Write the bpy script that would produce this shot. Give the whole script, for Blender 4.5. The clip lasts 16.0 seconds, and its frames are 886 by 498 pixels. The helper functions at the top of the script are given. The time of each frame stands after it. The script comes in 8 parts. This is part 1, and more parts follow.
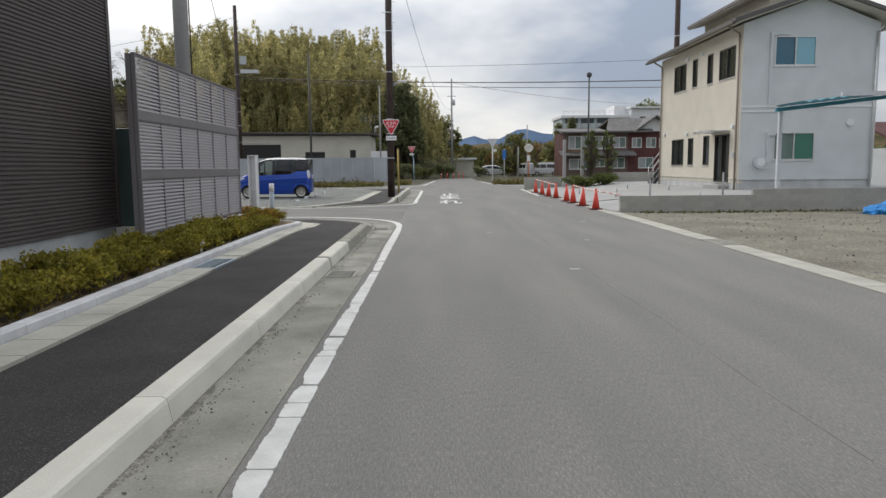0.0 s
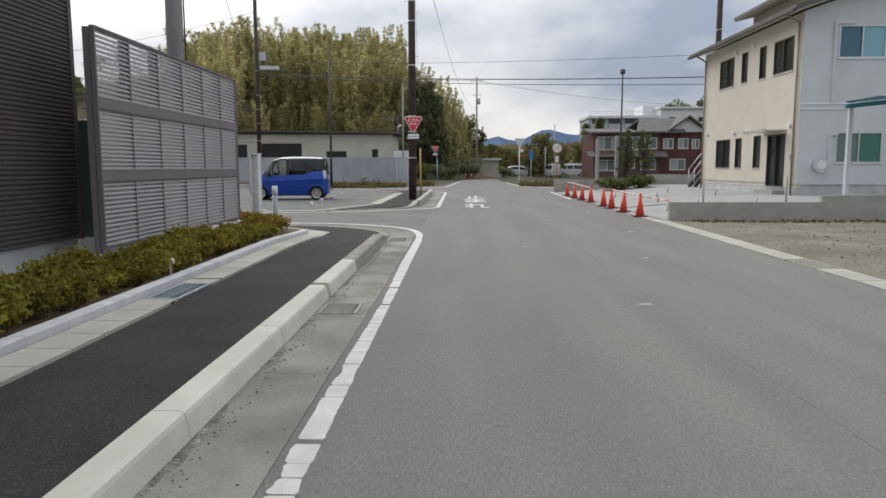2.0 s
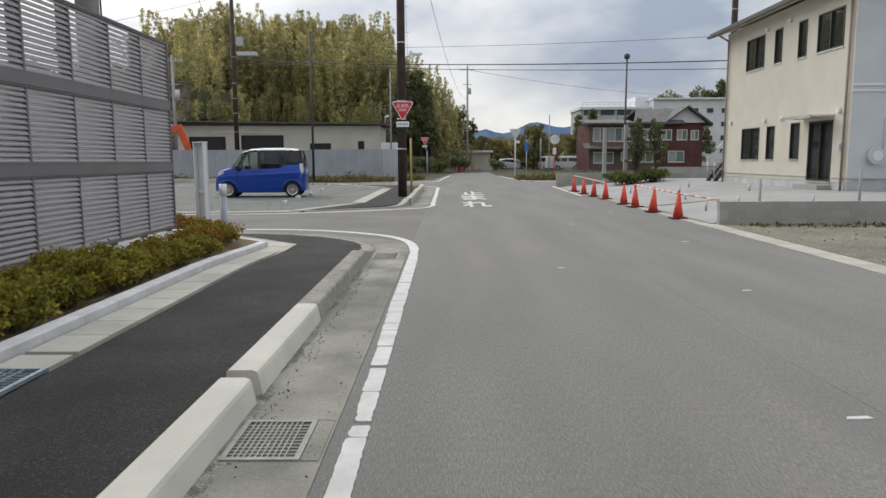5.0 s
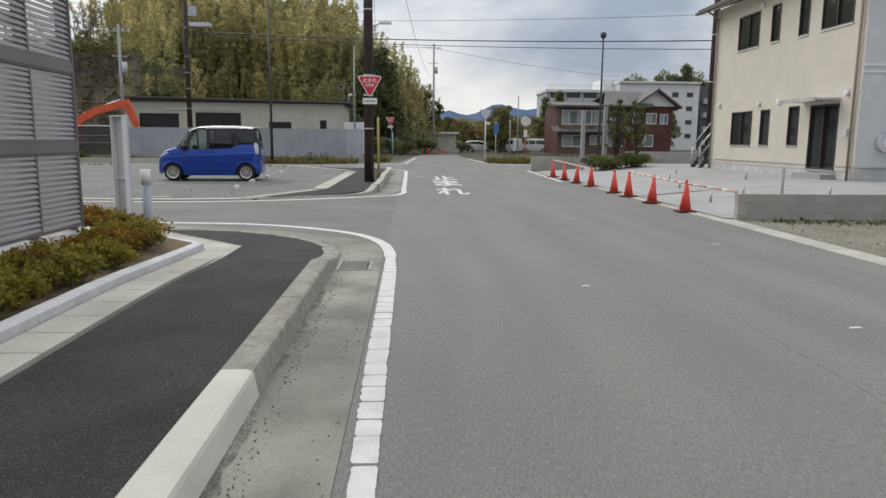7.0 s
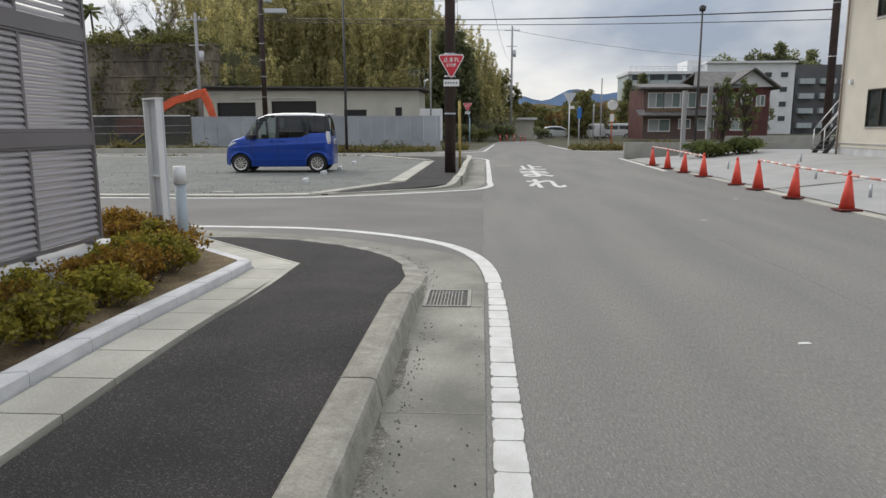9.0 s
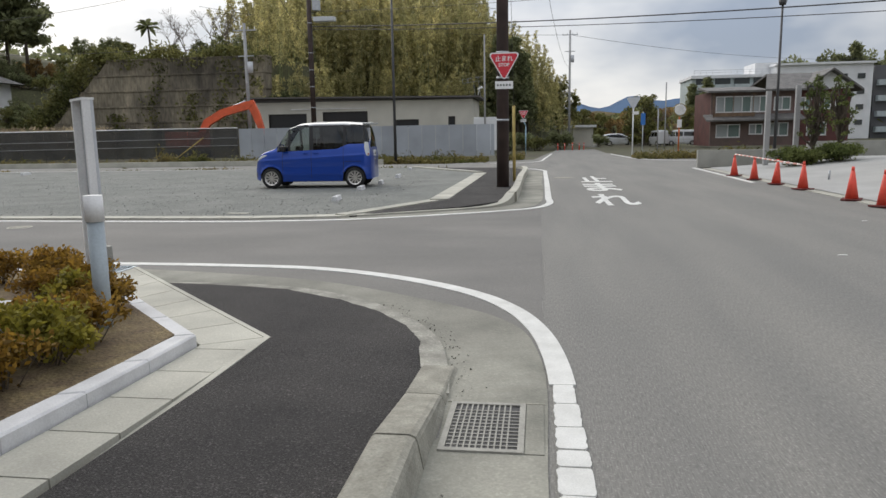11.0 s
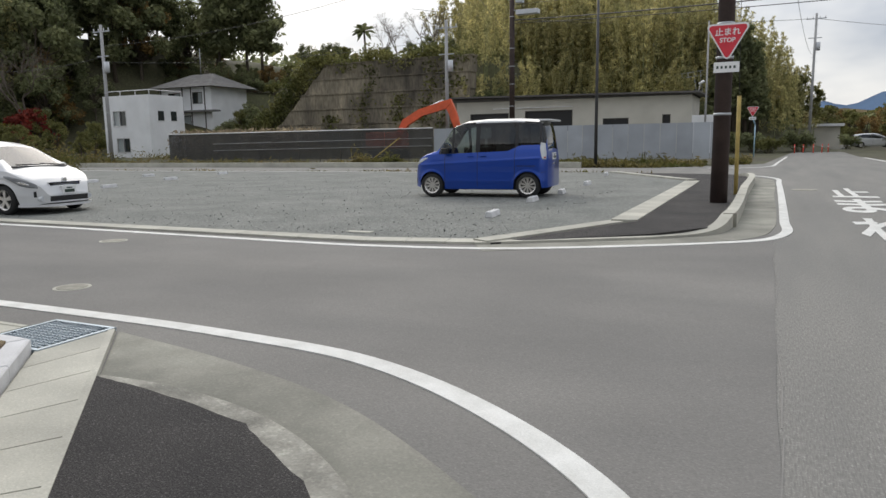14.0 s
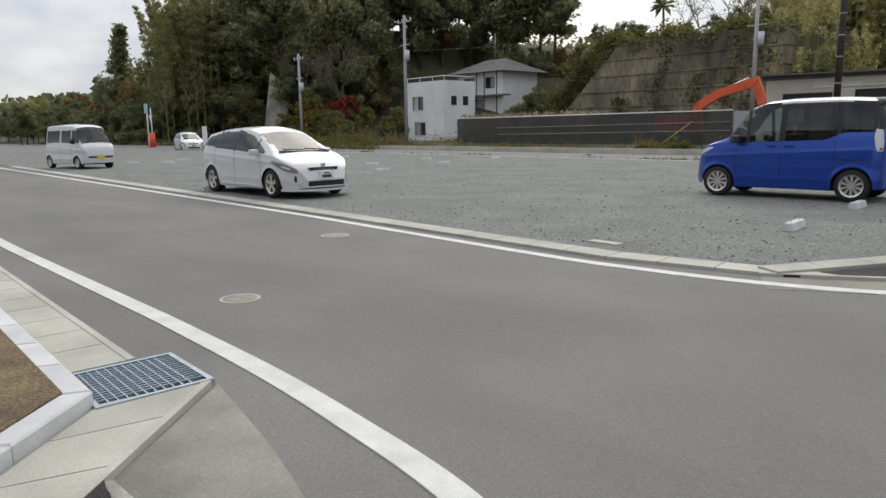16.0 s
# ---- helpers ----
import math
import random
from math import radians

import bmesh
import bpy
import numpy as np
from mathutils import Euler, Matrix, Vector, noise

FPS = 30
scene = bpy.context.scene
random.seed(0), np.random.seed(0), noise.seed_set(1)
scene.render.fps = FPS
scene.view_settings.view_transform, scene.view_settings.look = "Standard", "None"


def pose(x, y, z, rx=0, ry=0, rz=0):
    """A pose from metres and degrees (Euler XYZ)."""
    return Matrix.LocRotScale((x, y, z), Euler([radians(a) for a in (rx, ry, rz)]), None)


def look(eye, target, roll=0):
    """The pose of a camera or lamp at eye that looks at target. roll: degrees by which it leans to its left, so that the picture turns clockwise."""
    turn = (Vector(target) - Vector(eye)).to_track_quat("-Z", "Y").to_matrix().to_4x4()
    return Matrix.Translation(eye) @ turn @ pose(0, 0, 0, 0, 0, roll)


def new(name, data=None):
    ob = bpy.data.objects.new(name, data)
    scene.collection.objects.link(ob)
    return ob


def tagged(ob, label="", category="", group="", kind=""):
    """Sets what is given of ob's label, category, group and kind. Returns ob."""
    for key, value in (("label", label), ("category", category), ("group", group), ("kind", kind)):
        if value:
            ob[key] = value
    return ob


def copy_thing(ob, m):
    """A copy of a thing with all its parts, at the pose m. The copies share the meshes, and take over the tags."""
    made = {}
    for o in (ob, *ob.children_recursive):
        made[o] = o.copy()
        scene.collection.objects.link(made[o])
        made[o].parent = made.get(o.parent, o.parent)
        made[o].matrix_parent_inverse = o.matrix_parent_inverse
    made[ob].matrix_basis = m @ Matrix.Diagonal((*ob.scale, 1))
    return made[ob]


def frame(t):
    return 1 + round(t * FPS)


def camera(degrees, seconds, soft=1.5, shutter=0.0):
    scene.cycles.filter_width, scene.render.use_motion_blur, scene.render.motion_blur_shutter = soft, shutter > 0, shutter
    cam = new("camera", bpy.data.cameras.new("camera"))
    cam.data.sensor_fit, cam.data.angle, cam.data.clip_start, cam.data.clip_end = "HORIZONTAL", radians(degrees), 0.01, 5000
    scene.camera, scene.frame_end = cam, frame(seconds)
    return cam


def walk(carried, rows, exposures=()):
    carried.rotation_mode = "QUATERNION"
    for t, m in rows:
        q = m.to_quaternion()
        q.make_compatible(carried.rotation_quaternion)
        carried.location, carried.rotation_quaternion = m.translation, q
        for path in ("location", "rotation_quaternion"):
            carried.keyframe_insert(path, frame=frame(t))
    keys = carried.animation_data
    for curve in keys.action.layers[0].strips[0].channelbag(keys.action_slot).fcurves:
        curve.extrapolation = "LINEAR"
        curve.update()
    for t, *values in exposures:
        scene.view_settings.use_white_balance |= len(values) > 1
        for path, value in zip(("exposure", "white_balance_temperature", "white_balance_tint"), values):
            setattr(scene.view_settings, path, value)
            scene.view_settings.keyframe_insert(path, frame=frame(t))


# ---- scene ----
cam = camera(64.9, 16.0)
PATH = [
    (0, (0.149, 2.104, 1.466), (0.171, 4.091, 1.232), -0.5),
    (0.5, (0.161, 2.631, 1.496), (0.157, 4.617, 1.261), -0.6),
    (1, (0.158, 3.205, 1.484), (0.112, 5.192, 1.259), -0.4),
    (1.5, (0.146, 3.832, 1.498), (0.104, 5.818, 1.262), -0.2),
    (2, (0.091, 4.408, 1.491), (0.048, 6.393, 1.258), -0.1),
    (2.5, (0.049, 5.03, 1.478), (0.036, 7.017, 1.252), 0.0),
    (3, (-0.015, 5.616, 1.477), (-0.026, 7.601, 1.231), -0.2),
    (3.5, (-0.04, 6.202, 1.462), (-0.055, 8.186, 1.21), -0.2),
    (6, (-0.431, 9.299, 1.486), (-0.427, 11.283, 1.229), -0.1),
    (6.5, (-0.51, 9.849, 1.493), (-0.476, 11.83, 1.226), 0.3),
    (7, (-0.503, 10.436, 1.486), (-0.405, 12.41, 1.181), 0.5),
    (7.5, (-0.512, 11.052, 1.462), (-0.378, 13.019, 1.123), 0.7),
    (8, (-0.578, 11.687, 1.434), (-0.479, 13.656, 1.1), 0.7),
    (8.5, (-0.759, 12.264, 1.462), (-0.758, 14.233, 1.117), 0.2),
    (9, (-0.853, 12.805, 1.463), (-0.965, 14.772, 1.121), -0.2),
    (11.5, (-0.881, 15.98, 1.437), (-1.21, 17.93, 1.136), -1.2),
    (12, (-0.854, 16.545, 1.472), (-1.271, 18.48, 1.184), -1.4),
    (12.5, (-0.819, 17.168, 1.435), (-1.321, 19.081, 1.142), -1.4),
    (13, (-0.877, 17.82, 1.42), (-1.498, 19.699, 1.13), -1.4),
    (13.5, (-0.881, 18.439, 1.437), (-1.616, 20.275, 1.14), -0.9),
    (14, (-0.944, 19.046, 1.421), (-1.781, 20.837, 1.118), -0.9),
    (14.5, (-1.023, 19.64, 1.426), (-2.012, 21.352, 1.124), -1.1),
    (15, (-1.173, 20.177, 1.447), (-2.292, 21.803, 1.126), -1.3),
    (15.5, (-1.391, 20.658, 1.457), (-2.671, 22.158, 1.124), -1.1),
    (16, (-1.637, 21.14, 1.465), (-3.112, 22.447, 1.128), -0.8),
]
walk(cam, [(t, look(eye, to, roll)) for t, eye, to, roll in PATH])

from mathutils.geometry import tessellate_polygon

# ---- world, sun, exposure ----
scene.view_settings.exposure = 0.0
world = bpy.data.worlds.new("sky")
scene.world = world
world.use_nodes = True
wn, wl = world.node_tree.nodes, world.node_tree.links
wn.clear()
SUN_AZ, SUN_EL = radians(-40), radians(36)
sky = wn.new("ShaderNodeTexSky")
sky.sky_type, sky.sun_disc, sky.sun_elevation, sky.sun_rotation = "NISHITA", False, SUN_EL, SUN_AZ
sky.air_density, sky.dust_density = 1.0, 1.5
coord = wn.new("ShaderNodeTexCoord")
stretch = wn.new("ShaderNodeMapping")
stretch.inputs["Scale"].default_value = (1.0, 1.0, 2.2)
stretch.inputs["Location"].default_value = (0.35, 0.1, 0.2)
cloud = wn.new("ShaderNodeTexNoise")
cloud.inputs["Scale"].default_value, cloud.inputs["Detail"].default_value, cloud.inputs["Roughness"].default_value = 2.2, 5.0, 0.52
ramp = wn.new("ShaderNodeValToRGB")
ramp.color_ramp.elements[0].position, ramp.color_ramp.elements[0].color = 0.38, (4.5, 5.2, 6.5, 1)
ramp.color_ramp.elements[1].position, ramp.color_ramp.elements[1].color = 0.61, (12.6, 12.4, 12.1, 1)
cover = wn.new("ShaderNodeMixRGB")
cover.inputs[0].default_value = 0.86
back = wn.new("ShaderNodeBackground")
back.inputs["Strength"].default_value = 0.084
wout = wn.new("ShaderNodeOutputWorld")
wl.new(coord.outputs["Generated"], stretch.inputs["Vector"])
wl.new(stretch.outputs["Vector"], cloud.inputs["Vector"])
wl.new(cloud.outputs["Fac"], ramp.inputs["Fac"])
wl.new(sky.outputs["Color"], cover.inputs[1])
wl.new(ramp.outputs["Color"], cover.inputs[2])
split = wn.new("ShaderNodeSeparateXYZ")
lift = wn.new("ShaderNodeMapRange")
lift.inputs["From Min"].default_value, lift.inputs["From Max"].default_value = 0.12, 0.9
lift.inputs["To Min"].default_value, lift.inputs["To Max"].default_value = 0.92, 1.72
lifted = wn.new("ShaderNodeMixRGB")
lifted.blend_type = "MULTIPLY"
lifted.inputs[0].default_value = 1.0
wl.new(coord.outputs["Generated"], split.inputs["Vector"])
wl.new(split.outputs["Z"], lift.inputs["Value"])
wl.new(cover.outputs["Color"], lifted.inputs[1])
toward, glow, both = wn.new("ShaderNodeVectorMath"), wn.new("ShaderNodeMapRange"), wn.new("ShaderNodeMath")
toward.operation, both.operation = "DOT_PRODUCT", "MULTIPLY"
toward.inputs[1].default_value = (math.sin(SUN_AZ) * math.cos(SUN_EL), math.cos(SUN_AZ) * math.cos(SUN_EL), math.sin(SUN_EL))
glow.inputs["From Min"].default_value, glow.inputs["From Max"].default_value = 0.1, 0.95
glow.inputs["To Min"].default_value, glow.inputs["To Max"].default_value = 0.88, 1.16
wl.new(coord.outputs["Generated"], toward.inputs[0])
wl.new(toward.outputs["Value"], glow.inputs["Value"])
wl.new(lift.outputs["Result"], both.inputs[0])
wl.new(glow.outputs["Result"], both.inputs[1])
wl.new(both.outputs["Value"], lifted.inputs[2])
wl.new(lifted.outputs["Color"], back.inputs["Color"])
wl.new(back.outputs["Background"], wout.inputs["Surface"])

sun_data = bpy.data.lights.new("sun", "SUN")
sun_data.energy, sun_data.angle, sun_data.color = 1.4, radians(50), (1.0, 0.93, 0.84)
sun = new("sun", sun_data)
sun.matrix_world = look((-40 * math.sin(-SUN_AZ), 40 * math.cos(SUN_AZ), 40 * math.tan(SUN_EL)), (0, 0, 0))


# ---- materials ----
def material(name, col, rough=0.7, metal=0.0, var=0.12, scale=2.0, grain=0.08, gscale=60.0, bump=0.15, col2=None,
             coat=0.0, rand=0.0, island=0.0, stretch=(1, 1, 1), spec=0.5, see=0.0, speck=None, stain=0.0):
    """Base colour varied by a broad and a fine noise, fine relief, and a shade of its own for each piece."""
    m = bpy.data.materials.new(name)
    m.use_nodes = True
    n, l = m.node_tree.nodes, m.node_tree.links
    b = n["Principled BSDF"]
    tc = n.new("ShaderNodeTexCoord")
    mp = n.new("ShaderNodeMapping")
    mp.inputs["Scale"].default_value = stretch
    l.new(tc.outputs["Object"], mp.inputs["Vector"])
    broad, fine = n.new("ShaderNodeTexNoise"), n.new("ShaderNodeTexNoise")
    broad.inputs["Scale"].default_value, broad.inputs["Detail"].default_value = scale, 5.0
    fine.inputs["Scale"].default_value, fine.inputs["Detail"].default_value = gscale, 3.0
    l.new(mp.outputs["Vector"], broad.inputs["Vector"])
    l.new(mp.outputs["Vector"], fine.inputs["Vector"])
    r = n.new("ShaderNodeValToRGB")
    c2 = col2 or col
    r.color_ramp.elements[0].position, r.color_ramp.elements[1].position = 0.32, 0.68
    r.color_ramp.elements[0].color = (*[max(0.0, c * (1 - var)) for c in col], 1)
    r.color_ramp.elements[1].color = (*[min(1.0, c * (1 + var)) for c in c2], 1)
    l.new(broad.outputs["Fac"], r.inputs["Fac"])
    g = n.new("ShaderNodeMapRange")
    g.inputs["From Min"].default_value, g.inputs["From Max"].default_value = 0.25, 0.75
    g.inputs["To Min"].default_value, g.inputs["To Max"].default_value = 1 - grain, 1 + grain
    l.new(fine.outputs["Fac"], g.inputs["Value"])
    value = g.outputs["Result"]
    extra = []
    if speck:  # pale stones in the surface: size of the pattern, strength
        extra.append((speck[0], 1.0, 0.56, 0.70, 1 - speck[1] * 0.15, 1 + speck[1]))
    if stain:  # broad dirty patches
        extra.append((0.45, 6.0, 0.42, 0.68, 1.0 + stain * 0.5, 1 - stain))
    for scale_, detail, f0, f1, t0, t1 in extra:
        tex, k, mul = n.new("ShaderNodeTexNoise"), n.new("ShaderNodeMapRange"), n.new("ShaderNodeMath")
        tex.inputs["Scale"].default_value, tex.inputs["Detail"].default_value = scale_, detail
        k.inputs["From Min"].default_value, k.inputs["From Max"].default_value = f0, f1
        k.inputs["To Min"].default_value, k.inputs["To Max"].default_value = t0, t1
        mul.operation = "MULTIPLY"
        l.new(tc.outputs["Object"], tex.inputs["Vector"])
        l.new(tex.outputs["Fac"], k.inputs["Value"])
        l.new(k.outputs["Result"], mul.inputs[0])
        l.new(value, mul.inputs[1])
        value = mul.outputs["Value"]
    for amount, node, socket in ((rand, "ShaderNodeObjectInfo", "Random"), (island, "ShaderNodeNewGeometry", "Random Per Island")):
        if amount:
            info, k, mul = n.new(node), n.new("ShaderNodeMapRange"), n.new("ShaderNodeMath")
            k.inputs["To Min"].default_value, k.inputs["To Max"].default_value = 1 - amount, 1 + amount
            mul.operation = "MULTIPLY"
            l.new(info.outputs[socket], k.inputs["Value"])
            l.new(k.outputs["Result"], mul.inputs[0])
            l.new(value, mul.inputs[1])
            value = mul.outputs["Value"]
    hsv = n.new("ShaderNodeHueSaturation")
    l.new(r.outputs["Color"], hsv.inputs["Color"])
    l.new(value, hsv.inputs["Value"])
    l.new(hsv.outputs["Color"], b.inputs["Base Color"])
    b.inputs["Roughness"].default_value, b.inputs["Metallic"].default_value = rough, metal
    b.inputs["Coat Weight"].default_value, b.inputs["Coat Roughness"].default_value = coat, 0.04
    b.inputs["Specular IOR Level"].default_value = spec
    if see:
        b.inputs["Alpha"].default_value = 1 - see
    if bump:
        bp = n.new("ShaderNodeBump")
        bp.inputs["Strength"].default_value, bp.inputs["Distance"].default_value = bump, 0.02
        l.new(fine.outputs["Fac"], bp.inputs["Height"])
        l.new(bp.outputs["Normal"], b.inputs["Normal"])
    return m


def glass_pane(name, col, rough=0.03):
    m = bpy.data.materials.new(name)
    m.use_nodes = True
    b = m.node_tree.nodes["Principled BSDF"]
    b.inputs["Base Color"].default_value, b.inputs["Roughness"].default_value = (*col, 1), rough
    b.inputs["Specular IOR Level"].default_value = 0.5
    return m


ASPHALT = material("road_asphalt", (0.186, 0.183, 0.172), 0.88, var=0.06, scale=1.3, grain=0.26, gscale=130, bump=0.25, stretch=(1, 0.12, 1), speck=(70, 0.30), stain=0.025, col2=(0.204, 0.198, 0.182), spec=0.35)
STREET_ASPHALT = material("side_street_asphalt", (0.160, 0.156, 0.148), 0.88, var=0.08, scale=0.6, grain=0.2, gscale=140, bump=0.15, stretch=(0.5, 1, 1), speck=(80, 0.16), stain=0.08, col2=(0.178, 0.172, 0.160), spec=0.35)
DARK_ASPHALT = material("pavement_asphalt", (0.038, 0.036, 0.036), 0.85, var=0.16, scale=1.2, grain=0.8, gscale=130, bump=0.7, col2=(0.048, 0.045, 0.043), spec=0.3, speck=(75, 0.9))
CONCRETE = material("gutter_concrete", (0.205, 0.203, 0.172), 0.9, stain=0.28, speck=(50, 0.12), var=0.18, scale=1.8, grain=0.12, gscale=70, bump=0.2, rand=0.06, col2=(0.262, 0.256, 0.218))
NEW_CONCRETE = material("new_kerb_concrete", (0.60, 0.585, 0.51), 0.85, stain=0.05, var=0.07, scale=2.5, grain=0.05, gscale=90, bump=0.1, rand=0.04)
OLD_CONCRETE = material("weathered_kerb_concrete", (0.255, 0.246, 0.205), 0.92, stain=0.08, var=0.16, scale=9, grain=0.2, gscale=80, bump=0.3, rand=0.08, col2=(0.285, 0.275, 0.232))
SLAB = material("gutter_cover_concrete", (0.42, 0.41, 0.355), 0.9, stain=0.14, speck=(60, 0.1), var=0.12, scale=2.2, grain=0.1, gscale=80, bump=0.15, rand=0.08)
CORNER_CONCRETE = material("corner_kerb_concrete", (0.270, 0.263, 0.228), 0.92, stain=0.28, var=0.22, scale=5, grain=0.18, gscale=60, bump=0.25, col2=(0.315, 0.306, 0.266), speck=(40, 0.2))
BORDER = material("white_border_concrete", (0.58, 0.58, 0.585), 0.85, var=0.10, scale=4, grain=0.08, gscale=90, bump=0.12, rand=0.05)
BLOCK = material("concrete_block", (0.36, 0.355, 0.325), 0.92, var=0.10, scale=2, grain=0.15, gscale=60, bump=0.3, rand=0.07)
FORECOURT = material("forecourt_concrete", (0.35, 0.35, 0.34), 0.9, var=0.10, scale=0.7, grain=0.08, gscale=50, bump=0.12)
PAINT = material("road_paint", (0.58, 0.58, 0.55), 0.75, var=0.05, scale=5, grain=0.10, gscale=120, bump=0.25, col2=(0.65, 0.65, 0.625), stain=0.05)
GRAVEL = material("gravel", (0.175, 0.183, 0.170), 0.95, var=0.10, scale=0.9, grain=0.42, gscale=30, bump=0.7, col2=(0.20, 0.205, 0.19), spec=0.25, speck=(20, 0.40), stain=0.05)
STONE = material("crushed_stone", (0.225, 0.232, 0.22), 0.95, grain=0.15, island=0.28, bump=0.2)
DIRT = material("bare_dirt", (0.200, 0.180, 0.140), 0.95, var=0.3, scale=0.7, grain=0.45, gscale=25, bump=0.9, col2=(0.175, 0.168, 0.128), speck=(16, 0.4))
SOIL = material("bed_soil", (0.165, 0.115, 0.072), 0.97, var=0.35, scale=5, grain=0.5, gscale=45, bump=0.8, col2=(0.150, 0.115, 0.058))
GROUND = material("rough_ground", (0.085, 0.075, 0.045), 0.97, var=0.35, scale=0.12, grain=0.4, gscale=4, bump=0.5, col2=(0.060, 0.062, 0.028))
STEEL = material("galvanised_steel", (0.44, 0.46, 0.48), 0.45, metal=0.75, var=0.12, scale=5, grain=0.06, gscale=50, bump=0.05)
GRATE = material("steel_grate", (0.29, 0.285, 0.255), 0.6, metal=0.3, var=0.15, scale=9, grain=0.1, bump=0.05)
BLUE_STEEL = material("blue_grey_steel", (0.34, 0.40, 0.45), 0.5, metal=0.6, var=0.15, scale=9, grain=0.1, bump=0.05)
GREY_PAINT = material("grey_painted_metal", (0.55, 0.57, 0.60), 0.5, var=0.06, scale=3, bump=0.04)
LOUVRE_FRAME = material("dark_louvre_frame", (0.205, 0.190, 0.192), 0.5, metal=0.3, var=0.06, scale=1.5, grain=0.04, bump=0.03)
LOUVRE = material("grey_louvre_metal", (0.37, 0.352, 0.36), 0.5, metal=0.2, var=0.08, scale=1.5, grain=0.04, bump=0.03)
SIDING = material("dark_brown_siding", (0.095, 0.080, 0.075), 0.55, var=0.12, scale=0.8, grain=0.06, bump=0.05)
PLINTH = material("plinth_concrete", (0.50, 0.51, 0.51), 0.9, var=0.15, scale=2, grain=0.1, bump=0.15)
CREAM = material("cream_wall", (0.60, 0.565, 0.48), 0.85, var=0.05, scale=1.2, grain=0.05, gscale=45, bump=0.2)
WHITE_WALL = material("white_wall", (0.58, 0.61, 0.62), 0.85, var=0.05, scale=1.2, grain=0.05, gscale=45, bump=0.25)
PLAIN_WHITE = material("white_plaster", (0.72, 0.73, 0.74), 0.85, var=0.07, scale=0.6, grain=0.05, bump=0.1)
BEIGE = material("beige_plaster", (0.52, 0.50, 0.44), 0.88, var=0.10, scale=0.5, grain=0.06, bump=0.1)
FRAME = material("bronze_frame", (0.055, 0.05, 0.042), 0.45, metal=0.4, bump=0.02)
ALU = material("aluminium", (0.62, 0.62, 0.62), 0.4, metal=0.7, bump=0.02)
PANE = glass_pane("window_glass", (0.030, 0.036, 0.036))
# These two blues paint the reflected sky into the panes' base colour.
PANE_SKY = glass_pane("sky_reflection_glass", (0.20, 0.42, 0.52))
PANE_SKY_DEEP = glass_pane("deep_sky_reflection_glass", (0.035, 0.13, 0.20))
PANE_MIST = glass_pane("misted_window_glass", (0.13, 0.19, 0.17))
CURTAIN = glass_pane("pale_window_glass", (0.33, 0.36, 0.36), 0.08)
GREEN_PANE = glass_pane("green_window_glass", (0.03, 0.16, 0.11))
ROOF = material("dark_roof_metal", (0.095, 0.088, 0.085), 0.55, var=0.1, scale=1, bump=0.05)
SOFFIT = material("cream_soffit", (0.55, 0.52, 0.44), 0.8, bump=0.05)
TILE = material("grey_roof_tile", (0.13, 0.125, 0.12), 0.75, var=0.25, scale=1.5, grain=0.25, gscale=12, bump=0.4)
RED_WALL = material("dark_red_siding", (0.098, 0.034, 0.030), 0.75, var=0.25, scale=0.8, grain=0.1, gscale=20, bump=0.1)
WOOD = material("old_timber", (0.16, 0.105, 0.065), 0.85, var=0.3, scale=2, grain=0.2, gscale=30, bump=0.2, stretch=(1, 1, 0.2))
POLE_BROWN = material("dark_brown_pole", (0.047, 0.030, 0.026), 0.7, var=0.3, scale=2.5, grain=0.15, gscale=30, bump=0.15)
POLE_GREY = material("grey_concrete_pole", (0.34, 0.34, 0.34), 0.8, var=0.15, scale=2.0, grain=0.1, bump=0.1, stretch=(1, 1, 0.15))
POLE_DARK = material("dark_lamp_pole", (0.05, 0.05, 0.052), 0.5, bump=0.03)
WHITE = material("white_enamel", (0.76, 0.76, 0.76), 0.4, var=0.04, bump=0.02)
RED_SIGN = material("sign_red", (0.62, 0.035, 0.055), 0.45, var=0.08, scale=5, bump=0.02)
BLUE_SIGN = material("sign_blue", (0.03, 0.16, 0.48), 0.45, bump=0.02)
PALE_GREY = material("bollard_grey", (0.40, 0.46, 0.50), 0.5, bump=0.03)
PALE_BLUE = material("pale_blue_paint", (0.30, 0.45, 0.55), 0.5, bump=0.03)
TEAL = material("teal_corrugated_sheet", (0.06, 0.26, 0.34), 0.5, var=0.1, bump=0.03)
CONE = material("cone_red_plastic", (0.72, 0.075, 0.045), 0.5, var=0.08, scale=6, bump=0.03, rand=0.06)
CONE_BASE = material("cone_base_rubber", (0.10, 0.012, 0.010), 0.75, bump=0.05)
TAPE = material("white_striped_tape", (0.80, 0.74, 0.70), 0.6, bump=0.02)
RED_TAPE = material("red_stripe", (0.66, 0.30, 0.25), 0.6, bump=0.02)
YELLOW = material("weathered_yellow", (0.36, 0.27, 0.08), 0.7, var=0.2, scale=4, bump=0.05)
BLUE_CAR = material("blue_car_paint", (0.003, 0.048, 0.33), 0.30, metal=0.35, var=0.03, bump=0.0, coat=0.5, grain=0.02)
WHITE_CAR = material("white_car_paint", (0.58, 0.59, 0.60), 0.3, var=0.02, bump=0.0, coat=0.6, grain=0.01)
